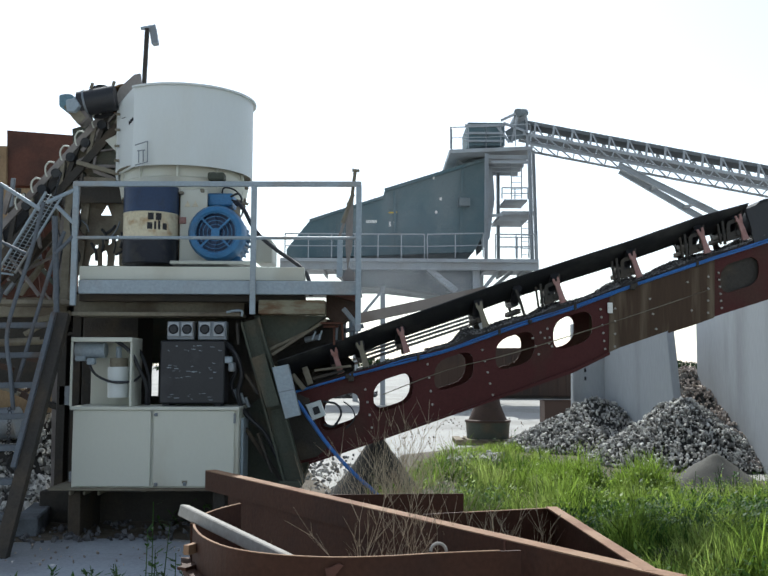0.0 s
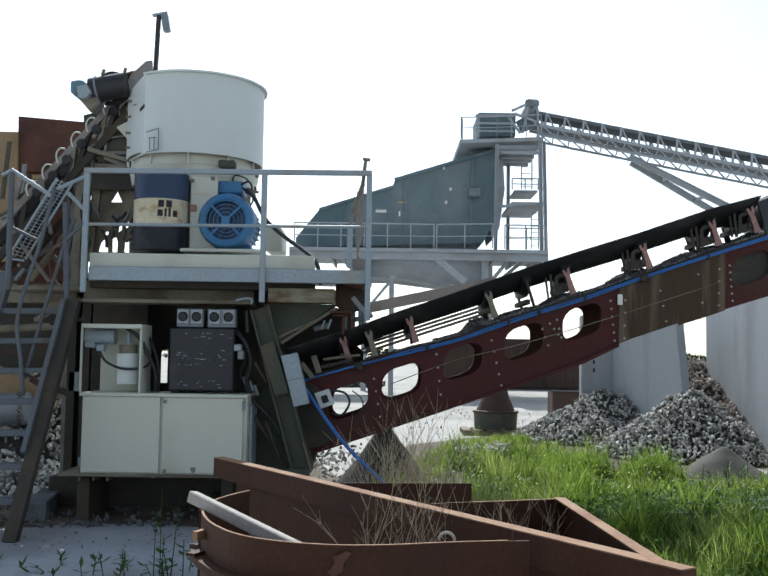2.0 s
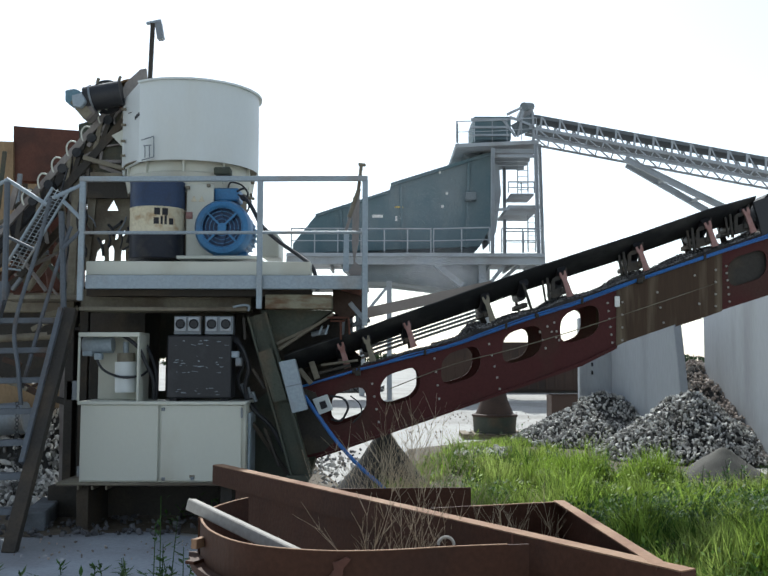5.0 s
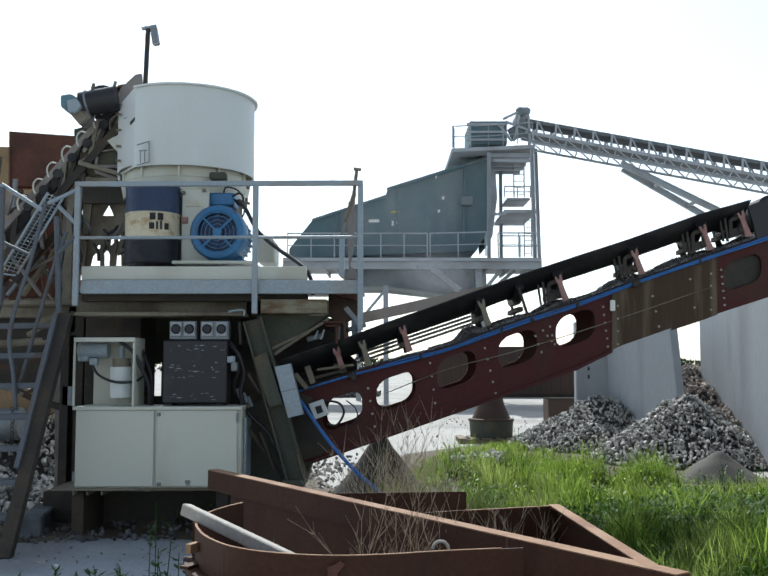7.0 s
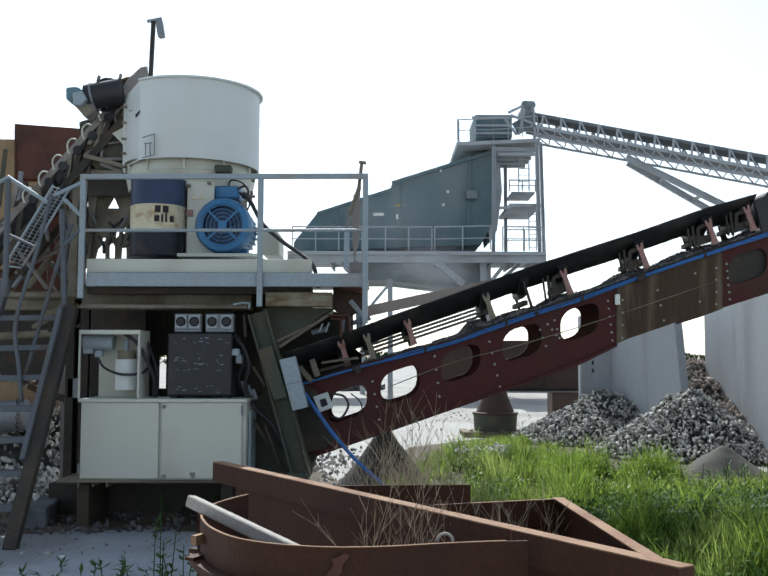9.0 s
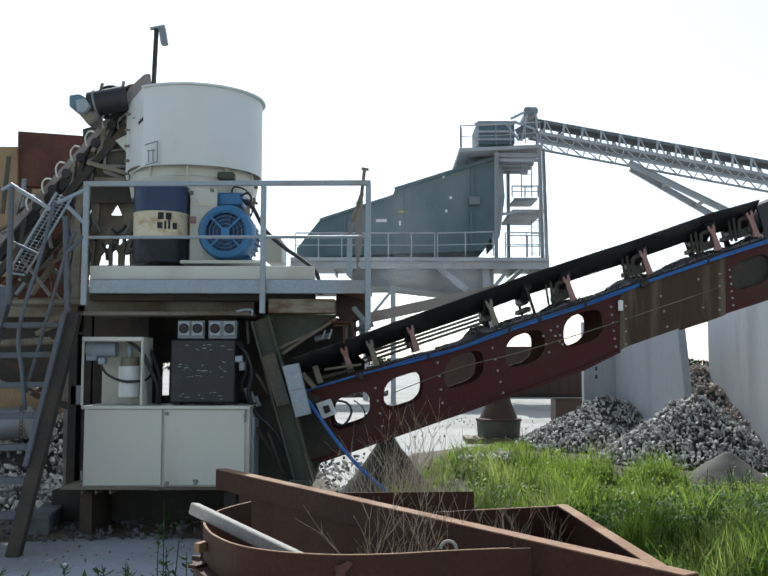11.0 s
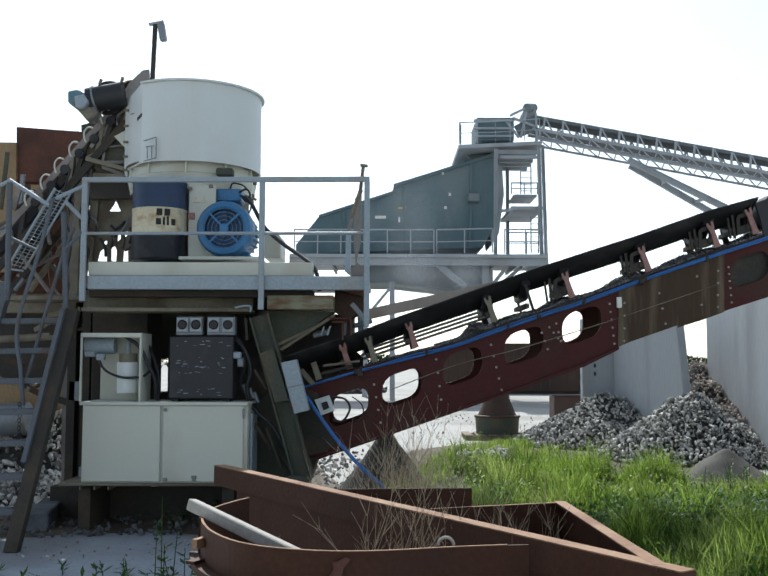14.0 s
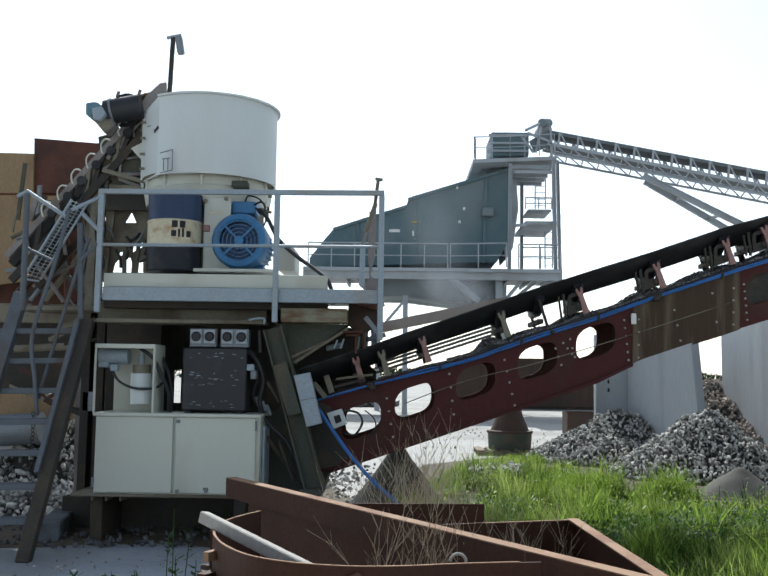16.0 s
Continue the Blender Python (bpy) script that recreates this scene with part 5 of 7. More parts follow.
# ---- below the platform ----
def pump_box():
    b = thing("pump_box", (-2.786, 9.7, 1.7), "cream open-fronted steel box with pump, filter and black hoses", "machine box")
    b.location.z = 1.288
    z0, z1 = 1.288, 1.973
    x0, x1 = -3.03, -2.42
    part("back_panel", box((x0 + 0.09, 9.9, z0), (x1, 9.92, z1)), CREAM, b)
    part("top_bar", box((x0, 9.5, z1 - 0.045), (x1, 9.53, z1)), CREAM, b)
    part("roof", box((x0, 9.531, z1 - 0.012), (x1, 9.92, z1)), CREAM, b)
    part("upright", box((x0, 9.5, z0), (x0 + 0.02, 9.53, z1 - 0.046)), CREAM, b)
    part("upright", box((x1 - 0.02, 9.5, z0), (x1, 9.53, z1 - 0.046)), CREAM, b)
    part("side_panel", box((x1 - 0.012, 9.531, z0), (x1, 9.9, z1 - 0.014)), CREAM, b)
    part("pump_motor", pipe((-3.033, 9.7, 1.849), (-2.734, 9.7, 1.849), 0.08, 20), PALE_STEEL, b, "", True)
    part("pump_head", box((-3.035, 9.65, 1.735), (-2.928, 9.78, 1.918), 0.012), PALE_STEEL, b)
    part("filter_can", pipe((-2.6, 9.72, 1.372), (-2.606, 9.72, 1.68), 0.11, 24), WHITE, b, "white oil filter", True)
    part("filter_head", pipe((-2.606, 9.72, 1.68), (-2.608, 9.72, 1.77), 0.09, 20), OLIVE, b, "", True)
    part("filter_band", pipe((-2.603, 9.72, 1.521), (-2.603, 9.72, 1.541), 0.117, 24), PALE_STEEL, b, "", True)
    part("filter_neck", pipe((-2.608, 9.72, 1.77), (-2.61, 9.72, 1.884), 0.03, 12), PALE_STEEL, b, "", True)
    part("hose", hose([(-2.899, 9.66, 1.735), (-2.81, 9.62, 1.602), (-2.624, 9.58, 1.529), (-2.433, 9.6, 1.538), (-2.385, 9.7, 1.586)], 0.013), BLACK, b, "", True)
    part("hose", hose([(-2.614, 9.6, 1.946), (-2.459, 9.58, 1.833), (-2.371, 9.6, 1.661), (-2.306, 9.65, 1.488), (-2.315, 9.7, 1.304)], 0.02), BLACK, b, "", True)
    part("hose", hose([(-2.518, 9.9, 1.964), (-2.377, 9.8, 1.76), (-2.307, 9.8, 1.51), (-2.318, 9.8, 1.28)], 0.018), BLACK, b, "", True)
    part("valve", box((-2.906, 9.62, 1.7), (-2.828, 9.7, 1.769), 0.01), PALE_STEEL, b)


pump_box()


def oil_cooler():
    c = thing("oil_cooler", (-1.883, 9.8, 1.7), "black boxy oil cooler with scratched front panel", "cooler")
    c.location.z = 1.288
    part("panel", box((-2.163, 9.6, 1.318), (-1.518, 9.92, 1.946), 0.012), BLACK, c)
    part("foot", box((-2.144, 9.65, 1.281), (-2.07, 9.9, 1.318)), BLACK, c)
    part("foot", box((-1.625, 9.65, 1.281), (-1.551, 9.9, 1.318)), BLACK, c)
    rng = random.Random(8)
    for i in range(46):
        x, z, w = rng.uniform(-2.13, -1.58), rng.choice((1.89, 1.85, 1.72, 1.69, 1.66, 1.63, 1.58, 1.44, 1.41, 1.38, 1.35)) + rng.uniform(-0.012, 0.012), rng.uniform(0.006, 0.05)
        part("scratch", box((x, 9.5955, z), (x + w, 9.599, z + rng.choice((0.003, 0.004, 0.006))), 0), PALE_STEEL, c)
    part("side_valve", box((-1.532, 9.62, 1.72), (-1.444, 9.7, 1.789), 0.01), PALE_STEEL, c)
    part("side_valve", box((-1.485, 9.64, 1.636), (-1.421, 9.72, 1.73), 0.01), GREY_STEEL, c)
    for x, z in ((-1.435, 1.458), (-1.374, 1.417), (-1.324, 1.377), (-1.394, 1.346)):
        part("fitting", pipe((x, 9.78, z), (x + 0.035, 9.8, z - 0.1), 0.02, 8), GREY_STEEL, c)
    part("hose", hose([(-1.525, 9.75, 1.91), (-1.416, 9.7, 1.809), (-1.357, 9.72, 1.61), (-1.394, 9.75, 1.411), (-1.324, 9.8, 1.21), (-1.121, 9.8, 1.011), (-0.994, 9.8, 0.764)], 0.022), BLACK, c, "", True)
    part("hose", hose([(-1.584, 9.8, 1.962), (-1.465, 9.75, 1.885), (-1.422, 9.75, 1.66), (-1.467, 9.8, 1.46), (-1.286, 9.9, 1.155)], 0.02), BLACK, c, "", True)


oil_cooler()


def socket_plates():
    for k, (x0, x1) in enumerate(((-2.111, -1.839), (-1.799, -1.512))):
        z0, z1 = 1.957, 2.145
        s = thing("valve_block", ((x0 + x1) / 2, 9.7, z0), "grey twin valve block with two dark round ports", "valve", "valve blocks above the cooler")
        part("plate", box((x0, 9.66, z0), (x1, 9.8, z1), 0.006), GREY_STEEL, s)
        for j in range(2):
            cx = x0 + (x1 - x0) * (0.25 + 0.5 * j)
            part("port_plate", box((cx - 0.056, 9.635, z0 + 0.035), (cx + 0.056, 9.658, z1 - 0.012), 0.004), FAR_STEEL, s)
            part("port", lathe_y([(0.036, 0.0), (0.044, -0.008), (0.05, 0.0), (0.05, 0.02), (0.036, 0.02), (0.036, 0.0)], (cx, 9.63, (z0 + z1) / 2 + 0.012), 24), BLACK, s, "", True)
            part("port_core", lathe_y([(0, 0.0), (0.036, 0.0), (0.036, 0.01), (0, 0.01)], (cx, 9.625, (z0 + z1) / 2 + 0.012), 20), BLACK, s)
    part("hook", hose([(-1.506, 9.6, 2.233), (-1.407, 9.6, 2.253), (-1.347, 9.6, 2.243), (-1.352, 9.6, 2.194)], 0.012), PALE_STEEL, s)


socket_plates()


def cabinet_fittings():
    c = bpy.data.objects["control_cabinet"]
    for u0 in (0, 1, 2):
        x = -3.006 + 0.14 * u0
        part("foot", box((x, 9.5, 0.42), (x + 0.02, 9.9, 0.463)), OLIVE, c)
    for x in (-2.979, -1.548):
        part("skid_beam", box((x - 0.06, 9.6, 0.0), (x + 0.06, 11.4, 0.445)), DARK_STEEL, c)
    part("dirt_mark", box((-1.893, 9.468, 0.543), (-1.84, 9.4695, 0.571), 0), OLIVE, c)


cabinet_fittings()


def discharge_end():
    d = thing("discharge_chute", (-0.945, 10, 1.7), "grimy green discharge chute and leaning steel column", "chute")
    d.location.z = 0
    part("chute_side", plate([(-1.24, 2.217), (-0.508, 2.217), (-0.933, 1.912), (-1.104, 1.801), (-1.212, 1.963)], 9.85, 9.87), GREEN_STEEL, d)
    part("chute_side", plate([(-1.359, 2.266), (-0.524, 2.266), (-0.967, 1.933), (-1.21, 1.811), (-1.329, 1.988)], 10.8, 10.82), GREEN_STEEL, d)
    part("chute_back", plate([(-1.263, 2.218), (-1.202, 2.218), (-1.076, 1.801), (-1.137, 1.801)], 9.875, 10.79), GREEN_STEEL, d)
    part("edge_angle", beam((-1.06, 9.82, 1.811), (-0.506, 9.82, 2.175), 0.03, 0.05), OLIVE, d)
    part("edge_angle", beam((-1.124, 9.84, 1.851), (-0.654, 9.84, 2.074), 0.03, 0.03), OLIVE, d)
    part("column", channel((-0.801, 9.72, 0.502), (-1.273, 9.72, 2.16), 0.2, 0.16, 0.02), GREEN_STEEL, d, "leaning rolled steel column")
    part("column_plate", plate([(-1.248, 1.774), (-1.116, 1.823), (-0.954, 1.308), (-1.091, 1.279)], 9.6, 9.63), GREEN_STEEL, d)
    part("base_foot", box((-0.957, 9.6, 0.493), (-0.728, 9.9, 0.551)), GREEN_STEEL, d)
    part("foot_post", box((-0.908, 9.65, 0), (-0.76, 9.85, 0.493)), DARK_STEEL, d)
    part("rusty_gusset", plate([(-0.521, 2.219), (-0.512, 2.465), (-0.317, 2.475), (-0.184, 2.424), (-0.214, 2.219), (-0.403, 2.117)], 9.9, 10.3), LINER, d, "rust-brown gusset box")
    part("rusty_gusset", plate([(-0.423, 2.413), (-0.247, 2.555), (-0.197, 2.464), (-0.222, 2.363)], 9.75, 9.9), RUST, d)
    for a, b in (((-0.566, 9.8, 2.138), (-0.344, 9.8, 2.138)), ((-0.344, 9.8, 2.138), (-0.333, 9.8, 1.962)), ((-0.538, 9.85, 2.105), (-0.386, 9.85, 2.105)), ((-0.426, 9.85, 2.09), (-0.426, 9.85, 1.912))):
        part("pipe_bracket", beam(a, b, 0.022, 0.03), RUST, d)
    for a, b in (((-0.33, 9.7, 2.284), (-0.18, 9.7, 2.109)), ((-0.343, 10.4, 2.246), (-0.343, 10.4, 1.924)), ((-0.241, 10.6, 2.475), (-0.251, 10.6, 1.983)), ((-0.503, 10.4, 2.031), (-0.129, 10.4, 2.138))):
        part("strut", beam(a, b, 0.05, 0.05), GREY_STEEL, d)
    part("stub_pipe", pipe((-0.738, 9.95, 1.966), (-0.574, 9.95, 2.006), 0.03, 10), GREY_STEEL, d)
    s = thing("junction_box", (-0.898, 9.6, 1.7), "pale grey tilted control box beside the conveyor tail", "box")
    s.location = (-0.898, 9.65, 1.169)
    part("lid", plate([(-1.038, 1.68), (-0.876, 1.715), (-0.745, 1.207), (-0.897, 1.168)], 9.58, 9.70, 0.006), PALE_STEEL, s)
    part("seam", plate([(-0.972, 1.436), (-0.81, 1.47), (-0.805, 1.46), (-0.967, 1.426)], 9.575, 9.579), GREY_STEEL, s)
    q = thing("pull_switch", (-0.634, 9.95, 1.7), "small white switch box in the conveyor side opening", "switch")
    q.location = (-0.633, 9.98, 1.15)
    part("case", plate([(-0.72, 1.296), (-0.568, 1.346), (-0.507, 1.19), (-0.648, 1.135)], 9.9, 9.985, 0.006), WHITE, q)
    part("button", plate([(-0.648, 1.266), (-0.587, 1.286), (-0.561, 1.216), (-0.622, 1.191)], 9.885, 9.899), MARK_DARK, q)
    part("lead", hose([(-0.541, 9.97, 1.328), (-0.403, 9.96, 1.303), (-0.352, 9.96, 1.202), (-0.428, 9.96, 1.076), (-0.53, 9.96, 1.091)], 0.012), BLACK, q, "", True)
    part("lead", hose([(-0.327, 9.97, 1.328), (-0.235, 9.96, 1.253), (-0.214, 9.96, 1.152), (-0.301, 9.97, 1.05)], 0.007), BLACK, q, "", True)
    h = thing("spout_lever", (-0.3, 9.9, 1.7), "pale steel spout with a T-handle rod by the railing", "lever")
    h.location = (-0.302, 9.9, 2.63)
    part("rod", pipe((-0.22, 9.8, 3.725), (-0.25, 9.8, 3.466), 0.018, 8), OLIVE, h)
    part("rod", pipe((-0.25, 9.8, 3.466), (-0.346, 9.8, 3.183), 0.02, 8), OLIVE, h)
    part("handle", beam((-0.251, 9.8, 3.741), (-0.174, 9.8, 3.73), 0.025, 0.05), OLIVE, h)
    part("spout_plate", plate([(-0.311, 3.415), (-0.238, 3.478), (-0.248, 2.945), (-0.299, 2.696), (-0.32, 2.945)], 9.95, 10.0), DUSTY_POST, h)
    part("spout_plate", plate([(-0.401, 3.043), (-0.35, 3.063), (-0.348, 2.63), (-0.41, 2.63)], 9.9, 9.95), PALE_STEEL, h)
    part("spout_bar", beam((-0.236, 9.85, 3.491), (-0.379, 9.85, 3.046), 0.03, 0.03), DUSTY_POST, h)
    part("spout_foot", plate([(-0.354, 2.631), (-0.288, 2.735), (-0.216, 2.673), (-0.226, 2.59), (-0.339, 2.59)], 9.92, 10.05), DUSTY_POST, h)


discharge_end()


def tail_clutter():
    """Small pipes, rods and lumps where the conveyor leaves the crusher."""
    t = thing("tail_frame", (-0.755, 10.2, 1.7), "grimy dark frame rods round the conveyor tail", "frame")
    t.location = (-0.754, 10.2, 1.606)
    for a, b, w, m in (((-0.493, 10.2, 1.92), (-0.357, 10.2, 1.962), 0.03, GREY_STEEL), ((-0.734, 9.93, 1.685), (-0.672, 9.93, 1.507), 0.06, OLIVE), ((-0.863, 9.95, 1.608), (-0.735, 9.95, 1.456), 0.05, OLIVE), ((-0.634, 9.95, 1.649), (-0.25, 9.95, 1.7), 0.025, OLIVE), ((-0.685, 9.96, 1.557), (-0.327, 9.96, 1.649), 0.03, DARK_STEEL), ((-0.657, 9.9, 1.964), (-0.622, 9.9, 2.056), 0.02, PALE_STEEL), ((-0.591, 9.9, 1.964), (-0.556, 9.9, 2.066), 0.02, PALE_STEEL), ((-0.424, 10.3, 1.975), (-0.414, 10.3, 2.134), 0.03, GREY_STEEL), ((-0.265, 10.5, 1.98), (-0.276, 10.5, 2.251), 0.04, PALE_STEEL), ((-1.19, 9.75, 1.015), (-1.038, 9.75, 0.621), 0.03, DARK_STEEL), ((-1.322, 9.8, 1.061), (-0.927, 9.9, 0.48), 0.04, DARK_STEEL), ((-1.41, 9.7, 2.134), (-1.393, 9.7, 1.909), 0.03, DARK_STEEL), ((-1.315, 9.7, 1.611), (-1.188, 9.7, 1.413), 0.03, DARK_STEEL)):
        part("rod", beam(a, b, w, w), m, t)
    for at, s in (((-0.25, 9.95, 1.568), 0.03), ((-0.286, 9.95, 1.588), 0.025), ((2.707, 9.95, 2.541), 0.03), ((2.738, 9.95, 2.562), 0.024), ((1.621, 9.95, 2.171), 0.022)):
        part("clamp", box(Vector(at) - Vector((s, s, s)), Vector(at) + Vector((s, s, s)), 0.008), DARK_STEEL, t)


tail_clutter()


# ---- steel stair and its rails ----
def stair():
    s = thing("steel_stair", (-3.363, 9.3, 1.7), "steep grey steel stair with pipe handrails beside the crusher", "stair")
    s.location.z = 0
    part("stringer", beam((-3.091, 9.45, 2.196), (-3.273, 8.518, 0), 0.12, 0.1), DARK_STEEL, s, "dark brown worn stringer")
    part("stringer", beam((-3.179, 9.6, 2.204), (-3.387, 9.3, 0.858), 0.06, 0.08), SHADED_STEEL, s)
    part("stringer", beam((-3.83, 9.6, 2.47), (-4.02, 8.518, 0), 0.13, 0.1), SHADED_STEEL, s)
    part("stringer_flange", beam((-3.165, 9.40, 2.196), (-3.285, 8.80, 0.75), 0.045, 0.12), SHADED_STEEL, s, "blue-grey upper flange of the stringer")
    for a, b in (((-4.181, 9.5, 2.081), (-3.094, 9.5, 2.09)), ((-4.127, 9.4, 1.777), (-3.219, 9.4, 1.796)), ((-4.073, 9.3, 1.486), (-3.243, 9.3, 1.505)), ((-4.044, 9.15, 1.196), (-3.239, 9.15, 1.215)), ((-4.013, 9, 0.908), (-3.251, 9, 0.931)), ((-4.02, 8.86, 0.62), (-3.26, 8.86, 0.635)), ((-4.05, 8.72, 0.33), (-3.28, 8.72, 0.34))):
        part("tread", beam(a, b, 0.055, 0.16), SHADED_STEEL, s)
    for pts in ([(-3.278, 9.3, 3.293), (-3.394, 9.3, 2.767), (-3.565, 9.25, 2.052), (-3.504, 9.2, 1.615), (-3.465, 9.2, 1.263)], [(-3.129, 9.5, 3.038), (-3.229, 9.5, 2.74), (-3.359, 9.45, 2.196), (-3.499, 9.3, 1.424)]):
        part("handrail", hose(pts, 0.021), SHADED_STEEL, s, "", True)
    for a, b, r in (((-3.675, 9.2, 3.46), (-3.31, 9.3, 3.225), 0.02), ((-3.245, 9.3, 3.293), (-3.031, 9.47, 3.452), 0.02), ((-3.178, 9.4, 2.798), (-3.029, 9.47, 2.984), 0.02), ((-3.665, 9.2, 3.431), (-3.657, 9.2, 2.278), 0.03), ((-3.76, 9.2, 3.402), (-3.665, 9.2, 3.45), 0.02), ((-3.667, 9.2, 2.9), (-3.433, 9.3, 2.786), 0.016), ((-3.209, 9.5, 3.287), (-3.022, 9.47, 3.108), 0.02), ((-3.231, 9.5, 3.188), (-3.181, 9.5, 2.198), 0.03), ((-3.699, 9.2, 2.996), (-3.746, 9.2, 2.972), 0.016)):
        # Lower bars take the shaded colour, higher ones the pale paint.
        part("rail_bar", pipe(a, b, r, 8), SHADED_STEEL if b[2] < 3 else PALE_STEEL, s)
    c = thing("hanging_chain", (-3.487, 9.1, 1.7), "black chain hanging from the stair rail", "chain")
    c.location = (-3.474, 9.1, 1.268)
    for i in range(18):
        z = 1.282 - 0.038 * i
        x = -3.465 + 0.006 * (i % 2)
        own = lathe_y([(0.014, -0.004), (0.02, 0.0), (0.014, 0.004), (0.012, 0.0), (0.014, -0.004)], (x, 9.1, z), 10)
        part("link", own, BLACK, c)
    b = thing("concrete_block", (-3.52, 10.05, 0), "dirty grey concrete block lying beside the stair", "block")
    own = box((-0.115, -0.56, 0.01), (0.115, 0.56, 0.20), 0.015)
    bmesh.ops.transform(own, verts=own.verts, matrix=Matrix.Translation((-3.52, 10.05, 0)) @ Matrix.Rotation(radians(10), 4, "Z"))
    part("body", own, BLOCK_GREY, b, "dirty grey concrete")


stair()


# ---- feed conveyor and hopper behind the stair ----
def feed_conveyor():
    f = thing("feed_conveyor", (-3.622, 11.3, 1.7), "dusty inclined feed conveyor with drum motor over the bin", "conveyor")
    f.location.z = 0
    Y0, Y1 = 10.9, 11.7
    a, b = Vector((-2.844, 10.9, 4.981)), Vector((-4.545, 10.9, 3.007))
    for y in (Y0, Y1):
        o = Vector((0, y - Y0, 0))
        part("upper_rail", beam(a + o, b + o, 0.075, 0.05), DUSTY_POST, f, "dusty beige channel rail")
        part("lower_rail", beam(Vector((-3.005, 10.9, 4.473)) + o, Vector((-4.479, 10.9, 2.724)) + o, 0.09, 0.05), DARK_STEEL, f)
        for i in range(9):
            k = 0.04 + i * 0.105
            q = a.lerp(b, k) + o
            r = Vector((-3.005, 10.9, 4.473)).lerp(Vector((-4.479, 10.9, 2.724)), k + (0.05 if i % 2 else -0.02)) + o
            part("lattice_bar", beam(q, r, 0.05, 0.04, 0), DARK_STEEL if i % 2 else OLIVE, f)
    part("belt", beam(a + Vector((0.02, 0.4, -0.08)), b + Vector((0.02, 0.4, -0.08)), 0.1, 0.66), RUBBER, f, "black belt")
    for i, at in enumerate(((-3.228, 10.8, 4.505), (-3.415, 10.8, 4.293), (-3.58, 10.8, 4.121), (-3.744, 10.8, 3.932), (-3.897, 10.8, 3.743), (-4.072, 10.8, 3.55))):
        q = Vector(at)
        part("idler_hook", hose([q + Vector((0.055, -0.02, 0.075)), q + Vector((0.0, -0.03, 0.08)), q + Vector((-0.04, -0.03, 0.03)), q + Vector((-0.04, -0.03, -0.04)), q + Vector((-0.02, -0.03, -0.09))], 0.010), CREAM, f, "pale dusty hooked bracket")
        part("idler_roller", pipe(q + Vector((0.045, 0.05, -0.03)), q + Vector((0.09, 0.8, -0.03)), 0.055, 14, 0.055), RUBBER, f, "", True)
    # head drum, drive and chute
    part("head_drum", lathe_y([(0, 0), (0.20, 0), (0.20, 0.8), (0, 0.8)], (-3.202, 10.85, 4.745), 28), RUBBER, f, "", True)
    part("drum_motor", pipe((-3.393, 10.7, 4.668), (-2.979, 10.7, 4.748), 0.143, 24), BLACK, f, "dark round drive motor", True)
    part("motor_ring", pipe((-3.326, 10.7, 4.68), (-3.304, 10.7, 4.685), 0.154, 24), GREY_STEEL, f, "", True)
    part("gearbox", plate([(-3.604, 4.754), (-3.487, 4.771), (-3.385, 4.708), (-3.36, 4.567), (-3.47, 4.527), (-3.6, 4.623)], 10.6, 10.85, 0.015), TEAL, f, "faded teal gearbox")
    part("gear_foot", beam((-3.505, 10.7, 4.651), (-3.332, 10.7, 4.451), 0.12, 0.2), OLIVE, f)
    part("chute_plate", plate([(-3.026, 4.722), (-2.962, 4.878), (-2.795, 5.039), (-2.728, 5.051), (-2.714, 4.912), (-2.946, 4.682)], 10.75, 10.8), DUSTY_POST, f, "dusty tan chute cheek")
    part("chute_hood", lathe_y([(0.17, 0), (0.19, 0), (0.19, 0.6), (0.17, 0.6), (0.17, 0)], (-2.941, 10.85, 4.768), 24), TAN_RUST, f, "", True)
    part("gear_end", plate([(-3.503, 4.67), (-3.392, 4.696), (-3.338, 4.608), (-3.397, 4.531), (-3.485, 4.543)], 10.52, 10.6, 0.01), PALE_STEEL, f, "pale blue gearbox end")
    part("gear_mount", plate([(-3.496, 4.562), (-3.337, 4.653), (-3.255, 4.501), (-3.352, 4.411), (-3.455, 4.499)], 10.61, 10.8, 0.01), DUSTY_POST, f, "dust-caked mounting plate")
    part("side_pan", plate([(-3.506, 4.2), (-3.054, 4.723), (-3.021, 3.845), (-3.328, 3.893), (-3.459, 3.994)], 10.94, 10.96), GREEN_STEEL, f, "dark grimy side pan")
    for p0, p1, w in (((-3.293, 4.456), (-3.231, 4.172), 0.03), ((-3.453, 3.99), (-3.021, 3.995), 0.04), ((-3.273, 3.94), (-3.015, 3.841), 0.045), ((-3.145, 4.587), (-3.114, 4.432), 0.025), ((-3.231, 4.172), (-3.47, 4.05), 0.025), ((-3.02, 4.66), (-3.42, 4.17), 0.045), ((-3.231, 4.172), (-3.03, 4.2), 0.02), ((-3.26, 4.16), (-3.273, 3.94), 0.03)):
        part("pan_rib", beam((p0[0], 10.91, p0[1]), (p1[0], 10.91, p1[1]), w, 0.04), DUSTY_POST, f, "dust-caked rib")
    part("dusty_post", beam((-3.582, 11.2, 4.145), (-3.711, 11.2, 2.345), 0.17, 0.12), DUSTY_POST, f, "dust-caked leaning post")
    part("dusty_post", beam((-3.735, 11.35, 2.40), (-3.68, 11.35, 0.0), 0.19, 0.12), DUSTY_POST, f, "dust-caked post")
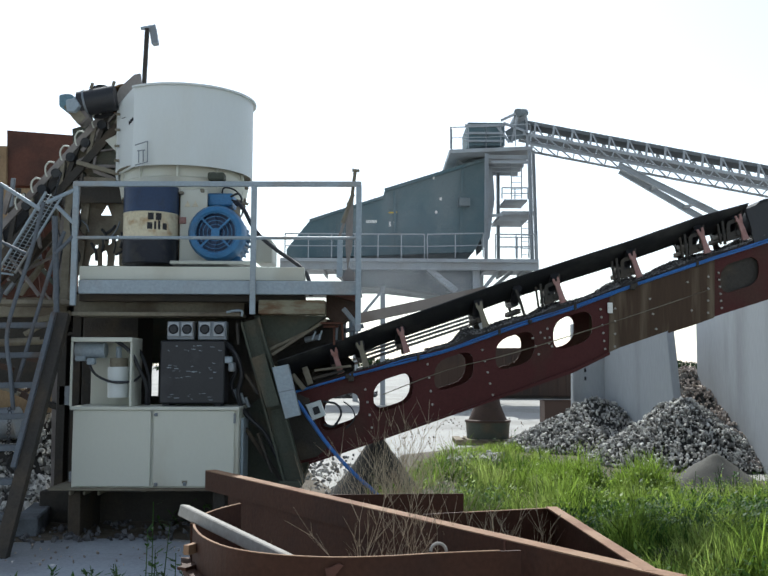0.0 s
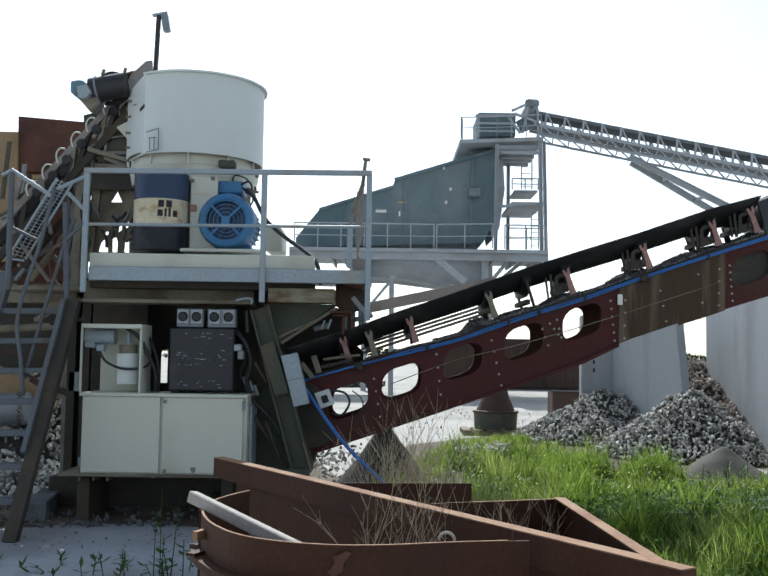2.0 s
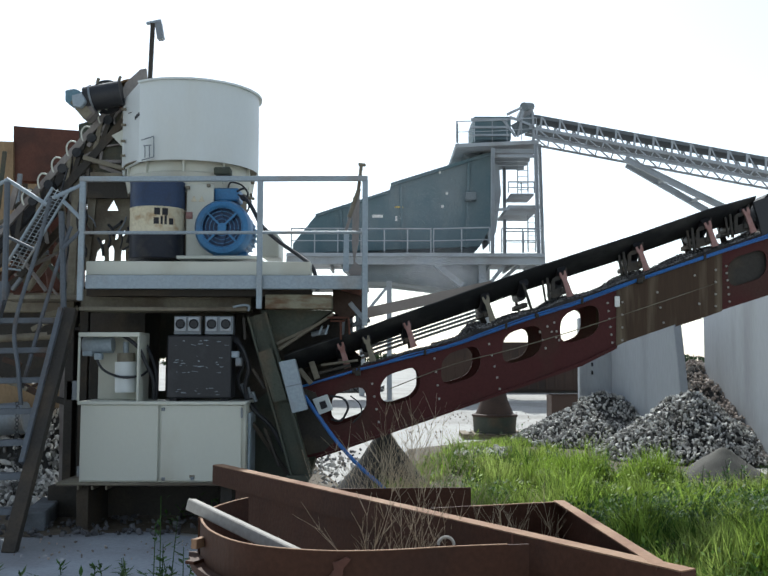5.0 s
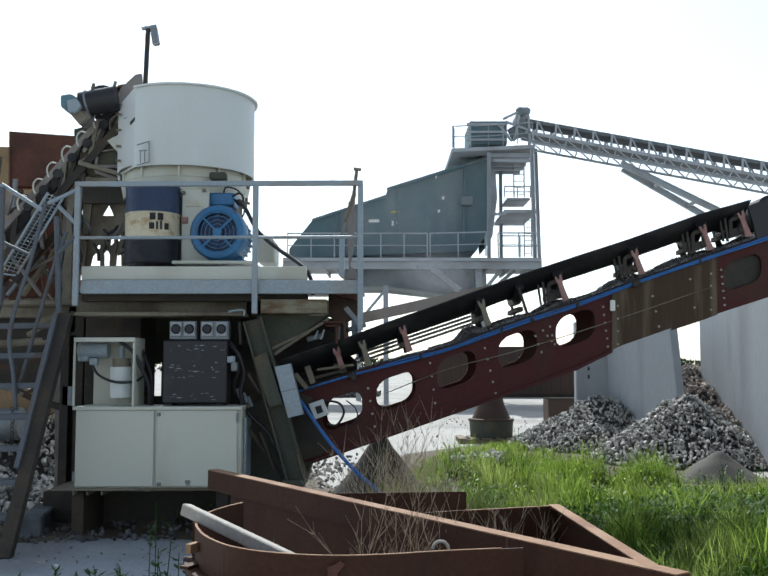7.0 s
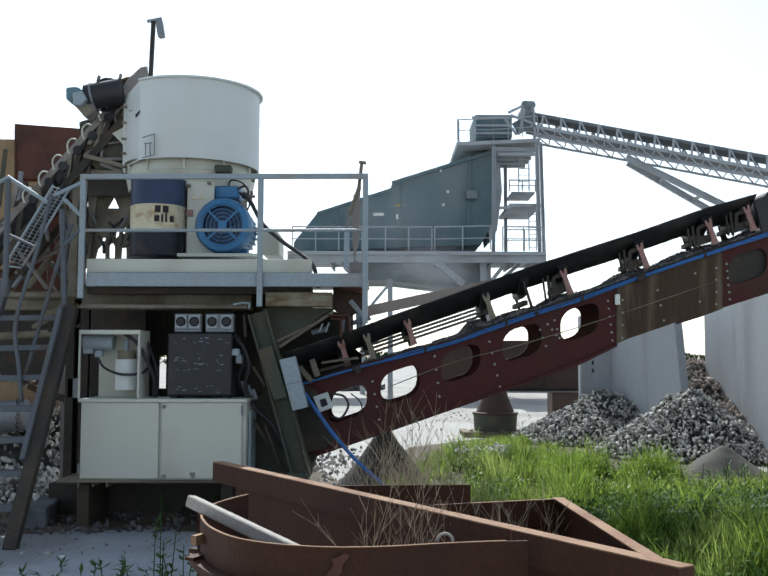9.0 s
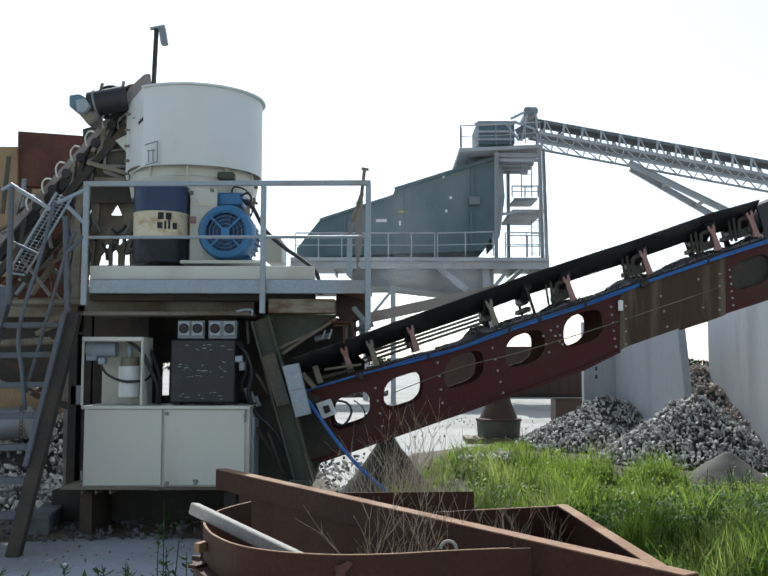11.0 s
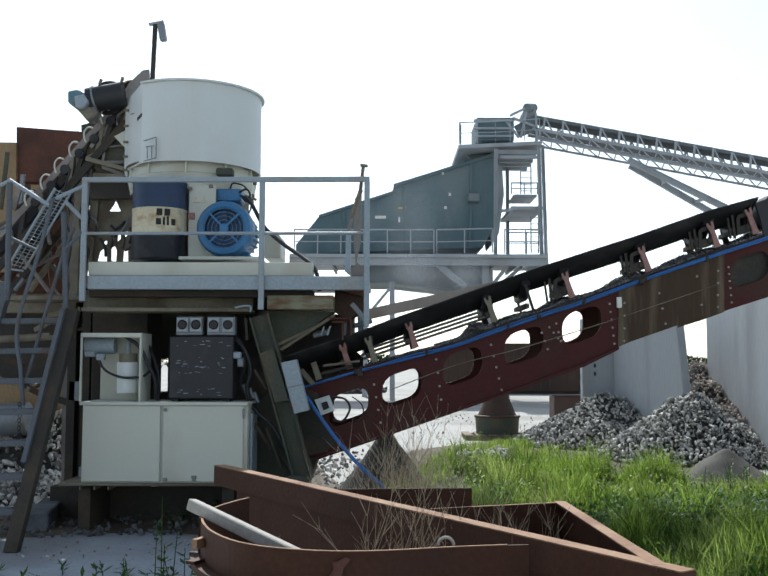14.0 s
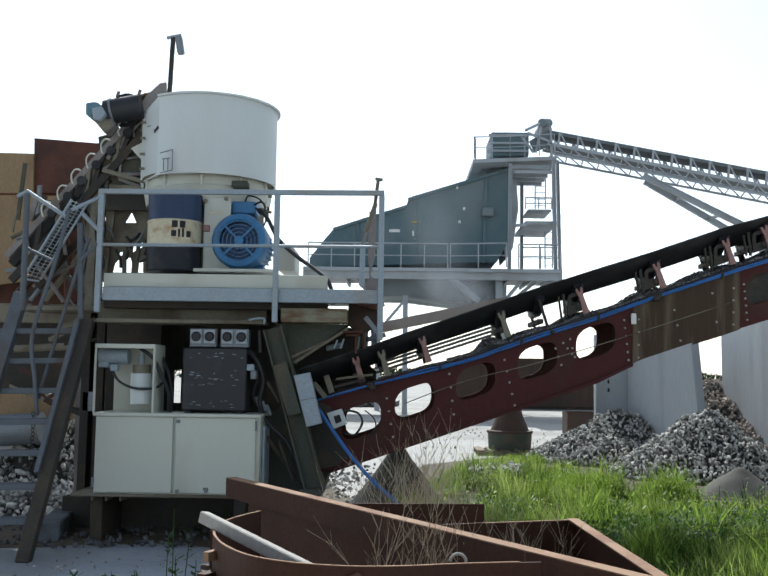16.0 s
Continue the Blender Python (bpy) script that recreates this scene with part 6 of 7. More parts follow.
    # Added plate that blocks the sun from a patch of the slab.
    part("service_plate", box((-4.3, 10.6, 2.37), (-3.16, 11.25, 2.42)), OLIVE, f, "added plate blocking sun from the slab")
    part("hanging_cable", hose([(-3.62, 10.82, 3.9), (-3.70, 10.8, 3.45), (-3.58, 10.8, 3.05), (-3.66, 10.82, 2.6)], 0.012, 6), BLACK, f)
    part("hanging_cable", hose([(-3.42, 10.84, 3.82), (-3.50, 10.82, 3.3), (-3.40, 10.82, 2.9), (-3.46, 10.84, 2.5)], 0.010, 6), BLACK, f)
    part("peg", beam((-3.274, 10.7, 4.852), (-3.253, 10.7, 4.92), 0.03, 0.03), OLIVE, f)
    part("peg", beam((-3.027, 10.7, 4.863), (-3.006, 10.7, 4.943), 0.03, 0.03), OLIVE, f)
    part("belly_plate", plate([(-3.632, 4.508), (-3.137, 4.651), (-3.084, 3.855), (-3.412, 3.896), (-3.605, 4.103)], 11.2, 11.24), GREEN_STEEL, f)
    part("white_gusset", plate([(-3.135, 4.287), (-3, 4.362), (-2.996, 4.143)], 10.85, 10.88), CREAM, f)
    part("dark_guard", plate([(-3.432, 3.807), (-2.821, 3.807), (-2.817, 3.576), (-3.427, 3.576)], 10.95, 11.0), DARK_STEEL, f)
    gaps = [[(-3.245, 3.45), (-3.167, 3.584), (-3.106, 3.45)], [(-3.369, 2.858), (-3.343, 2.973), (-3.293, 3.02), (-3.257, 2.962), (-3.254, 2.858)], [(-3.208, 2.858), (-3.212, 3.02), (-3.166, 3.043), (-3.142, 2.985), (-3.145, 2.858)], [(-3.07, 2.858), (-3.062, 2.985), (-3.016, 3.02), (-2.992, 2.95), (-2.99, 2.858)], [(-3.144, 3.089), (-3.135, 3.171), (-3.095, 3.205), (-3.099, 3.124)], [(-3.059, 3.136), (-3.055, 3.205), (-3.021, 3.229), (-3.025, 3.159)], [(-3.305, 3.06), (-3.289, 3.101), (-3.254, 3.107), (-3.259, 3.06)]]
    part("rear_shield", pierced([(-3.475, 3.671), (-2.799, 3.671), (-2.782, 2.829), (-3.455, 2.829)], gaps, 11.1, 11.13), OLIVE, f, "dusty beige plate with ragged gaps")
    for p0, p1, w in (((-3.452, 10.85, 4.028), (-2.996, 10.85, 3.902), 0.05), ((-3.362, 10.85, 3.827), (-2.994, 10.85, 3.81), 0.06), ((-3.558, 11, 4.06), (-3.598, 11, 2.277), 0.09), ((-3.981, 11.5, 3.864), (-3.708, 11.5, 2.541), 0.08), ((-3.356, 11.1, 4.023), (-3.47, 11.1, 2.742), 0.08), ((-3.028, 11.3, 3.826), (-2.997, 11.3, 2.879), 0.1)):
        part("support_bar", beam(p0, p1, w, w), OLIVE, f)
    for x, w in ((-3.604, 0.1), (-3.441, 0.1)):
        part("leg", box((x - w / 2, 11.0, 0.0), (x + w / 2, 11.15, 2.5)), DARK_STEEL, f)
    return f


feed_conveyor()


def feed_hopper():
    h = thing("feed_hopper", (-5.021, 13.5, 1.7), "large rusty steel feed hopper with tan and brown panels", "hopper")
    h.location.z = 0
    part("upper_panel", plate([(-5.114, 4.931), (-4.146, 4.862), (-4.128, 4.146), (-5.091, 4.16)], 13, 13.06), RUST, h, "brown rusted upper panel")
    part("tan_panel", plate([(-6.125, 4.712), (-5.095, 4.699), (-5.078, 4.137), (-6.104, 4.137)], 12.95, 13.0), HOPPER_TAN, h, "tan rusted panel")
    part("lower_panel", plate([(-6.079, 4.1), (-4.465, 4.1), (-4.651, 3.517), (-5.101, 2.911), (-6.031, 2.777)], 12.9, 12.96), HOPPER_TAN, h)
    part("side_panel", plate([(-4.535, 4.137), (-4.125, 4.137), (-4.19, 2.658), (-4.698, 2.658), (-4.689, 3.545)], 13.1, 13.2), RUST, h)
    part("beam", box((-5.781, 12.4, 2.318), (-3.963, 12.6, 2.568)), OLIVE, h, "olive rolled beam")
    # Added dark panel fills the dark gap behind the treads.
    part("dark_panel", box((-5.979, 12.9, 1.384), (-4.089, 13.0, 2.337)), DARK_STEEL, h)
    part("tan_beam", box((-5.782, 12.5, 1.062), (-4.303, 12.8, 1.381)), HOPPER_TAN, h)
    part("base_wall", box((-5.854, 12.7, 0.519), (-4.47, 12.9, 1.046)), CONCRETE, h)
    part("back_panel", box((-6.43, 13.35, 2.331), (-4.208, 13.45, 4.268)), RUST, h)
    part("base_post", box((-4.984, 12.92, 0), (-4.786, 13.1, 1.382)), DARK_STEEL, h)
    part("base_post", box((-4.257, 12.92, 0), (-4.092, 13.1, 1.382)), DARK_STEEL, h)
    for a, b, r, m in (((-4.262, 12, 3.327), (-4.863, 12, 2.64), 0.05, LINER), ((-4.196, 12, 3.202), (-4.675, 12, 2.578), 0.03, GREY_STEEL), ((-4.124, 12, 2.827), (-4.335, 12, 3.705), 0.04, RUST), ((-5.081, 12.2, 2.973), (-4.136, 12.2, 3.1), 0.03, GREY_STEEL), ((-4.489, 12, 2.578), (-3.95, 12, 3.327), 0.04, OLIVE), ((-4.922, 12.2, 1.963), (-3.919, 12.2, 2.026), 0.05, OLIVE)):
        part("pipe", pipe(a, b, r, 10), m, h, "", True)
    part("chute_panel", plate([(-4.84, 3.2), (-4.42, 3.29), (-4.32, 2.62), (-4.75, 2.52)], 12.25, 12.29), RUST, h, "dusty red chute panel")
    part("grey_drum", pipe((-4.479, 12.1, 0.972), (-5.219, 12.1, 0.911), 0.2, 20), GREY_STEEL, h, "", True)
    part("grey_box", box((-3.627, 11, 1.234), (-3.484, 11.2, 1.458)), GREY_STEEL, h)


feed_hopper()


def scrap_and_pipes():
    """Guards, rods and pipes in the gap between the stair and the hopper."""
    g = thing("conveyor_guard", (-3.905, 10.5, 1.7), "pale narrow bar grating along the feed conveyor", "guard")
    g.location = (-3.862, 10.3, 2.748)
    g0, g1 = Vector((-3.604, 10.3, 3.578)), Vector((-4.084, 10.3, 2.73))
    for k, w in ((0, 0.016), (1, 0.005), (2, 0.005), (3, 0.014)):
        o = Vector((0.042 * k, 0.04 * k, -0.012 * k))
        part("grating_bar", pipe(g0 + o, g1 + o, w, 6), PALE_STEEL, g)
    for k in range(24):
        q = g0.lerp(g1, (k + 0.5) / 24)
        part("cross_bar", pipe(q, q + Vector((0.126, 0.12, -0.036)), 0.004, 5), PALE_STEEL, g)
    part("edge_bar", beam((-4.084, 10.3, 2.689), (-3.943, 10.35, 2.672), 0.02, 0.04), PALE_STEEL, g)
    s = thing("pipe_bundle", (-3.718, 10.9, 1.7), "rusty and grey pipes and struts beside the crusher", "pipes")
    s.location = (-3.734, 10.9, 2.272)
    rng = random.Random(77)
    for k in range(34):
        y = rng.uniform(10.9, 12.3)
        a = Vector((rng.uniform(-0.414, -0.319) * y, y, 1.7 + rng.uniform(0.07, 0.176) * y))
        t = rng.choice((0.5, 1.2, 1.9, -0.9, 1.5))
        n = rng.uniform(0.2, 0.75)
        b = a + Vector((n * math.cos(t), rng.uniform(-0.1, 0.1), n * math.sin(t)))
        part("strut", beam(a, b, rng.uniform(0.025, 0.07), rng.uniform(0.025, 0.06)) if k % 2 else pipe(a, b, rng.uniform(0.012, 0.03), 8), rng.choice((LINER, OLIVE, DARK_STEEL, GREY_STEEL, DUSTY_POST, GREEN_STEEL)), s)
    for k in range(16):
        a = Vector((rng.uniform(-3.5, -2.89), 11.0, rng.uniform(2.87, 3.24)))
        b = a + Vector((rng.uniform(-0.12, 0.12), 0.02, rng.uniform(0.08, 0.25)))
        part("hose_end", hose([a, a.lerp(b, 0.5) + Vector((0.03, -0.03, 0)), b], rng.uniform(0.008, 0.018), 6), rng.choice((BLACK, OLIVE, GREY_STEEL)), s)
    for k in range(12):
        y = rng.uniform(11.0, 12.3)
        a = Vector((rng.uniform(-0.409, -0.327) * y, y, 1.7 + rng.uniform(-0.045, 0.047) * y))
        b = a + Vector((rng.uniform(0.2, 0.6), 0, rng.uniform(-0.25, 0.25)))
        part("strut", beam(a, b, rng.uniform(0.03, 0.08), 0.05), rng.choice((LINER, DARK_STEEL, OLIVE)), s)


scrap_and_pipes()


# ---- bucket in the foreground ----
def wall_strip(points, z0, z1, t, flange=0.0, out=1):
    """An upright sheet along the plan points, t thick, with an optional top flange."""
    own = bmesh.new()
    pts = [Vector((x, y, 0)) for x, y in points]
    rows = []
    for i, q in enumerate(pts):
        d = (pts[min(i + 1, len(pts) - 1)] - pts[max(i - 1, 0)]).normalized()
        n = Vector((-d.y, d.x, 0)) * out
        w = max(t, flange)
        prof = [(0, z0), (0, z1), (w, z1), (w, z1 - 0.012), (t, z1 - 0.012), (t, z0)] if flange > t else [(0, z0), (0, z1), (t, z1), (t, z0)]
        rows.append([own.verts.new(q + n * o + Vector((0, 0, z))) for o, z in prof])
    k = len(rows[0])
    for a, b in zip(rows, rows[1:]):
        for j in range(k):
            own.faces.new((a[j], a[(j + 1) % k], b[(j + 1) % k], b[j]))
    own.faces.new(rows[0])
    own.faces.new(rows[-1][::-1])
    return own


def curve_through(points, n=6):
    pts = [Vector((*q, 0)) for q in points]
    out = []
    for i in range(len(pts) - 1):
        q0, q1, q2, q3 = pts[max(i - 1, 0)], pts[i], pts[i + 1], pts[min(i + 2, len(pts) - 1)]
        for k in range(n):
            s = k / n
            v = 0.5 * (2 * q1 + (q2 - q0) * s + (2 * q0 - 5 * q1 + 4 * q2 - q3) * s * s + (3 * q1 - q0 - 3 * q2 + q3) * s ** 3)
            out.append((v.x, v.y))
    return out + [points[-1]]


def bucket():
    h = thing("steel_bucket", (0.0, 5.0, 0.0), "brown primed steel bucket with a channel beam, lying in the weeds", "bucket")
    zr = 0.9
    a, b, c = Vector((-1.291, 7.329, 0.9)), Vector((1.129, 3.68, 0.9)), Vector((1.041, 5.526, 0.9))
    d = (b - a).normalized()
    nrm = Vector((-d.y, d.x, 0))
    part("beam", wall_strip([(a.x, a.y), (b.x, b.y)], zr - 0.14, zr, 0.09), SKIP_PAINT, h, "brown channel beam")
    w0 = a.lerp(b, 0.08) + nrm * 0.03
    part("beam_web", wall_strip([(w0.x, w0.y), ((b + nrm * 0.03).x, (b + nrm * 0.03).y)], 0.0, zr - 0.142, 0.012), SKIP_PAINT, h)
    # Thin caps in a lighter colour imitate sun on the top edges.
    part("beam_cap", wall_strip([((a + nrm * 0.003).x, (a + nrm * 0.003).y), ((b + nrm * 0.003).x, (b + nrm * 0.003).y)], zr + 0.001, zr + 0.006, 0.084), LIT_PRIMER, h, "top flange painted lighter as if sunlit")
    part("wall_cap", wall_strip([(b.lerp(c, 0.07).x - 0.004, b.lerp(c, 0.07).y), (c.x - 0.004, c.y - 0.02)], zr + 0.001, zr + 0.0065, 0.062), LIT_PRIMER, h, "top flange painted lighter as if sunlit")
    q = a.lerp(b, 0.78)
    part("weld_seam", wall_strip([((q + nrm * -0.002).x, (q + nrm * -0.002).y), ((q + d * 0.012 + nrm * -0.002).x, (q + d * 0.012 + nrm * -0.002).y)], zr - 0.13, zr + 0.003, 0.094), RUST, h)
    rim = curve_through([(-0.927, 4.915), (-0.894, 4.769), (-0.807, 4.527), (-0.659, 4.286), (-0.469, 4.142), (-0.214, 4.069), (0.033, 4.09), (0.286, 4.164), (0.639, 4.24)])
    part("curved_wall", wall_strip(rim, 0.0, zr, 0.012), SKIP_PAINT, h, "curved brown sheet wall")
    low = curve_through([(-0.932, 4.915), (-0.899, 4.769), (-0.809, 4.514), (-0.656, 4.263), (-0.467, 4.121), (-0.213, 4.049)])
    part("hoop", wall_strip(low, 0.70, 0.735, 0.05, out=-1), SKIP_PAINT, h)
    part("wall_bracket", wall_strip([(-0.885, 4.60), (-0.84, 4.70)], 0.805, 0.85, 0.03), LIT_PRIMER, h, "lug painted lighter as if sunlit")
    part("wall_bracket", wall_strip([(-0.895, 4.587), (-0.822, 4.727)], 0.735, 0.75, 0.05), SKIP_PAINT, h)
    part("back_wall", wall_strip([(1.041, 5.526), (0.488, 5.341), (0.256, 5.253)], 0.0, zr, 0.012), SKIP_PAINT, h)
    part("side_wall", wall_strip([(b.lerp(c, 0.05).x, b.lerp(c, 0.05).y), (c.x, c.y - 0.015)], 0.0, zr, 0.012, 0.06), SKIP_PAINT, h)
    part("rim_cap", wall_strip([(1.02, 5.485), (0.485, 5.308)], zr + 0.001, zr + 0.005, 0.016), LIT_PRIMER, h, "rim painted lighter as if sunlit")
    part("rim_cap", wall_strip(rim[:-2], zr + 0.001, zr + 0.004, 0.012), LIT_PRIMER, h, "rim painted lighter as if sunlit")
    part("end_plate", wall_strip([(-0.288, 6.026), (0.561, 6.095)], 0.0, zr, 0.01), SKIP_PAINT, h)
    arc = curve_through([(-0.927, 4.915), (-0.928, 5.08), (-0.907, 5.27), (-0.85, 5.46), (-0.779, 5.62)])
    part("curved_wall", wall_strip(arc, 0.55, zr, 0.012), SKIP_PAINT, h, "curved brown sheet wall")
    part("rim_cap", wall_strip(arc, zr + 0.001, zr + 0.004, 0.012), LIT_PRIMER, h, "rim painted lighter as if sunlit")
    part("scraped_patch", plate([(-0.205, 0.775), (-0.17, 0.80), (-0.165, 0.835), (-0.135, 0.872), (-0.155, 0.882), (-0.185, 0.866), (-0.21, 0.86), (-0.205, 0.83), (-0.235, 0.79)], 4.045, 4.058), RUST, h, "scraped rusty patch")
    ring = Vector((0.275, 4.218, 0.9))
    own = bmesh.new()
    for i in range(13):
        t0 = math.pi * i / 12
        t1 = math.pi * (i + 1) / 12
        if i < 12:
            pipe(ring + Vector((0.034 * math.cos(t0), 0, 0.034 * math.sin(t0))), ring + Vector((0.034 * math.cos(t1), 0, 0.034 * math.sin(t1))), 0.007, 8, bm=own)
    part("lifting_eye", own, BOARD, h, "pale lifting eye")
    p = thing("board", (-0.677, 4.7, 0.909), "pale weathered board lying across the bucket's rim", "board")
    part("plank", beam((-1.005, 5.05, 0.949), (-0.316, 4.35, 0.795), 0.06, 0.055, 0.006), BOARD, p)
    return h


bucket()


# ---- plants ----
def blades(name, corners, count, lo, hi, wide, material, label, seed, lean=0.26, clump=0.0, skip=None):
    """A field of grass blades, each three tapering quads bent by the wind."""
    rng = np.random.default_rng(seed)
    a, b, c, d = (np.array(q) for q in corners)
    tufts = max(count // 80, 1)
    s, t = rng.uniform(0, 1, (2, tufts, 1))
    at = (a * (1 - s) + b * s) * (1 - t) + (d * (1 - s) + c * s) * t
    vigour = 0.4 + 1.15 * rng.uniform(0, 1, tufts) ** 1.6
    own = rng.integers(0, tufts, count)
    at, vigour = at[own] + rng.normal(0, 0.085, (count, 2)), vigour[own]
    if clump:
        keep = np.array([noise.noise(Vector((x * 1.3, y * 1.3, seed))) > -clump for x, y in at])
        at, vigour = at[keep], vigour[keep]
    if skip:
        keep = ~np.array([skip(x, y) for x, y in at])
        at, vigour = at[keep], vigour[keep]
    n = len(at)
    tall = np.array([0.72 + 0.7 * noise.noise(Vector((x * 0.9, y * 0.9, 5.0))) + 0.55 * noise.noise(Vector((x * 2.6, y * 2.6, 9.0))) for x, y in at])
    h = rng.uniform(lo, hi, n) * np.clip(tall, 0.25, 1.5) * vigour
    turn = rng.uniform(0, 2 * np.pi, n)
    side = np.stack([np.cos(turn), np.sin(turn)], 1) * wide * rng.uniform(0.6, 1.4, (n, 1)) / 2
    bend = rng.normal(0, lean, (n, 2)) * h[:, None]
    vs = np.zeros((n, 7, 3))
    for k, (f, w) in enumerate(((0.0, 1.0), (0.45, 0.85), (0.8, 0.5))):
        mid = at + bend * f * f
        for j, sg in enumerate((-1, 1)):
            vs[:, 2 * k + j, :2] = mid + sg * side * w
            vs[:, 2 * k + j, 2] = h * f * (1 - 0.12 * f) - 0.01
    vs[:, 6, :2] = at + bend
    vs[:, 6, 2] = h * 0.9
    base = np.arange(n)[:, None] * 7
    quads = np.concatenate([base + np.array([[0, 1, 3, 2]]), base + np.array([[2, 3, 5, 4]])])
    tris = base + np.array([[4, 5, 6]])
    me = bpy.data.meshes.new(name)
    me.from_pydata(vs.reshape(-1, 3).tolist(), [], quads.tolist() + tris.tolist())
    me.materials.append(material)
    return tagged(new(name, me), label, "grass", kind="stuff")


def inside_bucket(x, y):
    return y < 5.5 and x < 1.2 and y > 3.4


blades("grass", [(-0.2, 9.6), (5.4, 9.6), (4.4, 11.6), (0.9, 17.2)], 60000, 0.22, 0.46, 0.011, GRASS, "tall bright green grass along the conveyor", 41, clump=0.06)
blades("grass", [(0.0, 9.6), (5.4, 9.6), (4.4, 11.5), (1.0, 16.6)], 15000, 0.15, 0.40, 0.013, GRASS_DARK, "darker green grass between the bright blades", 44, clump=0.1)
blades("grass", [(0.6, 6.3), (3.6, 6.3), (5.6, 9.8), (-0.4, 9.8)], 52000, 0.20, 0.42, 0.010, GRASS, "tall green grass behind the steel bucket", 42, clump=0.12, skip=inside_bucket)
blades("grass", [(0.6, 6.3), (3.6, 6.3), (5.6, 9.8), (-0.4, 9.8)], 12000, 0.15, 0.34, 0.011, GRASS_DARK, "darker grass behind the bucket", 45, lean=0.45, skip=inside_bucket)
blades("grass", [(0.9, 16.2), (3.0, 15.2), (3.2, 18.0), (2.4, 20.0)], 7000, 0.08, 0.24, 0.013, GRASS, "sparse short grass at the edge of the yard", 43, clump=0.0)


def leaf_field(name, corners, count, h, seed, material, label):
    """Broad-leaved weeds in clumps."""
    rng = np.random.default_rng(seed)
    a, b, c, d = (np.array(q) for q in corners)
    vs, fs = [], []
    for _ in range(count):
        s, t = rng.uniform(0, 1, 2)
        x, y = (a * (1 - s) + b * s) * (1 - t) + (d * (1 - s) + c * s) * t
        tall = h * rng.uniform(0.5, 1.1) * (0.8 + 0.6 * noise.noise(Vector((x, y, seed))))
        for _ in range(26):
            q = Vector((x + rng.normal(0, 0.09), y + rng.normal(0, 0.09), tall * rng.uniform(0.15, 1.0)))
            w = Vector((rng.uniform(-1, 1), rng.uniform(-1, 1), rng.uniform(-0.2, 0.8))).normalized()
            e = w.cross(Vector((0, 0, 1))).normalized() * rng.uniform(0.007, 0.017)
            n = rng.uniform(0.03, 0.09)
            k = len(vs)
            vs += [q, q + w * n * 0.45 + e, q + w * n, q + w * n * 0.45 - e]
            fs.append((k, k + 1, k + 2, k + 3))
    tagged(new(name, finish(name, vs, fs, material)), label, "weeds", kind="stuff")


leaf_field("leafy_weeds", [(0.2, 10.5), (5.0, 10.5), (4.4, 11.8), (1.0, 16.4)], 170, 0.46, 71, GRASS, "bright leafy weeds among the grass")
leaf_field("leafy_weeds", [(1.4, 6.2), (3.2, 6.2), (5.0, 10.5), (0.2, 10.5)], 110, 0.42, 72, GRASS_DARK, "darker leafy weeds among the grass")


# Added dark leaves stand in for the shaded band in the grass.
leaf_field("nettles", [(1.9, 9.2), (4.7, 9.4), (4.8, 10.5), (2.0, 10.4)], 210, 0.42, 74, LEAF, "band of dark leaves painting a shaded strip of the grass")
leaf_field("nettles", [(0.5, 10.4), (1.3, 10.4), (1.4, 11.4), (0.5, 11.4)], 70, 0.4, 75, LEAF, "clump of dark leaves painting shaded grass by the bucket")


def stalks(name, at, count, spread, lo, hi, seed, label, r=0.0035):
    """A clump of dead branching stalks."""
    rng = random.Random(seed)
    own = bmesh.new()
    for _ in range(count):
        x, y = at[0] + rng.gauss(0, spread), at[1] + rng.gauss(0, spread * 0.6)
        h = rng.uniform(lo, hi)
        q = Vector((x, y, at[2]))
        d = Vector((rng.gauss(0, 0.22), rng.gauss(0, 0.15), 1)).normalized()
        n = 5
        for i in range(n):
            e = q + d * h / n
            pipe(q, e, r * (1 - 0.13 * i), 4, r * (1 - 0.13 * (i + 1)), own)
            if i > 0:
                for _ in range(3):
                    t = (d + Vector((rng.uniform(-0.9, 0.9), rng.uniform(-0.6, 0.6), rng.uniform(0, 0.6)))).normalized()
                    f = e + t * h * rng.uniform(0.1, 0.28)
                    pipe(e, f, r * 0.55, 3, r * 0.25, own)
            d = (d + Vector((rng.gauss(0, 0.1), rng.gauss(0, 0.1), 0))).normalized()
            q = e
    ob = part(name, own, WEED)
    return tagged(ob, label, "weeds", kind="stuff")


stalks("dead_weeds", (0.03, 4.75, 0.35), 22, 0.09, 0.35, 0.72, 51, "dry pale weed stalks growing in the bucket", 0.0024)
stalks("dead_weeds", (0.15, 6.7, 0.0), 40, 0.2, 0.6, 1.1, 52, "tall dry brown weed stalks behind the bucket", 0.0028)
stalks("dead_weeds", (0.62, 5.0, 0.3), 40, 0.2, 0.4, 0.68, 53, "thin dry weed stalks by the bucket wall", 0.0022)
stalks("dead_weeds", (0.22, 8.2, 0.0), 46, 0.2, 0.5, 1.0, 56, "tangle of thin grey dead stalks before the sand heap", 0.0028)
stalks("dead_weeds", (-0.75, 5.6, 0.1), 3, 0.12, 0.45, 0.65, 54, "few dry weed stalks beside the board", 0.0022)
stalks("dead_weeds", (0.3, 9.0, 0.0), 24, 0.13, 0.7, 1.2, 55, "tall dry seeding weeds before the conveyor", 0.003)


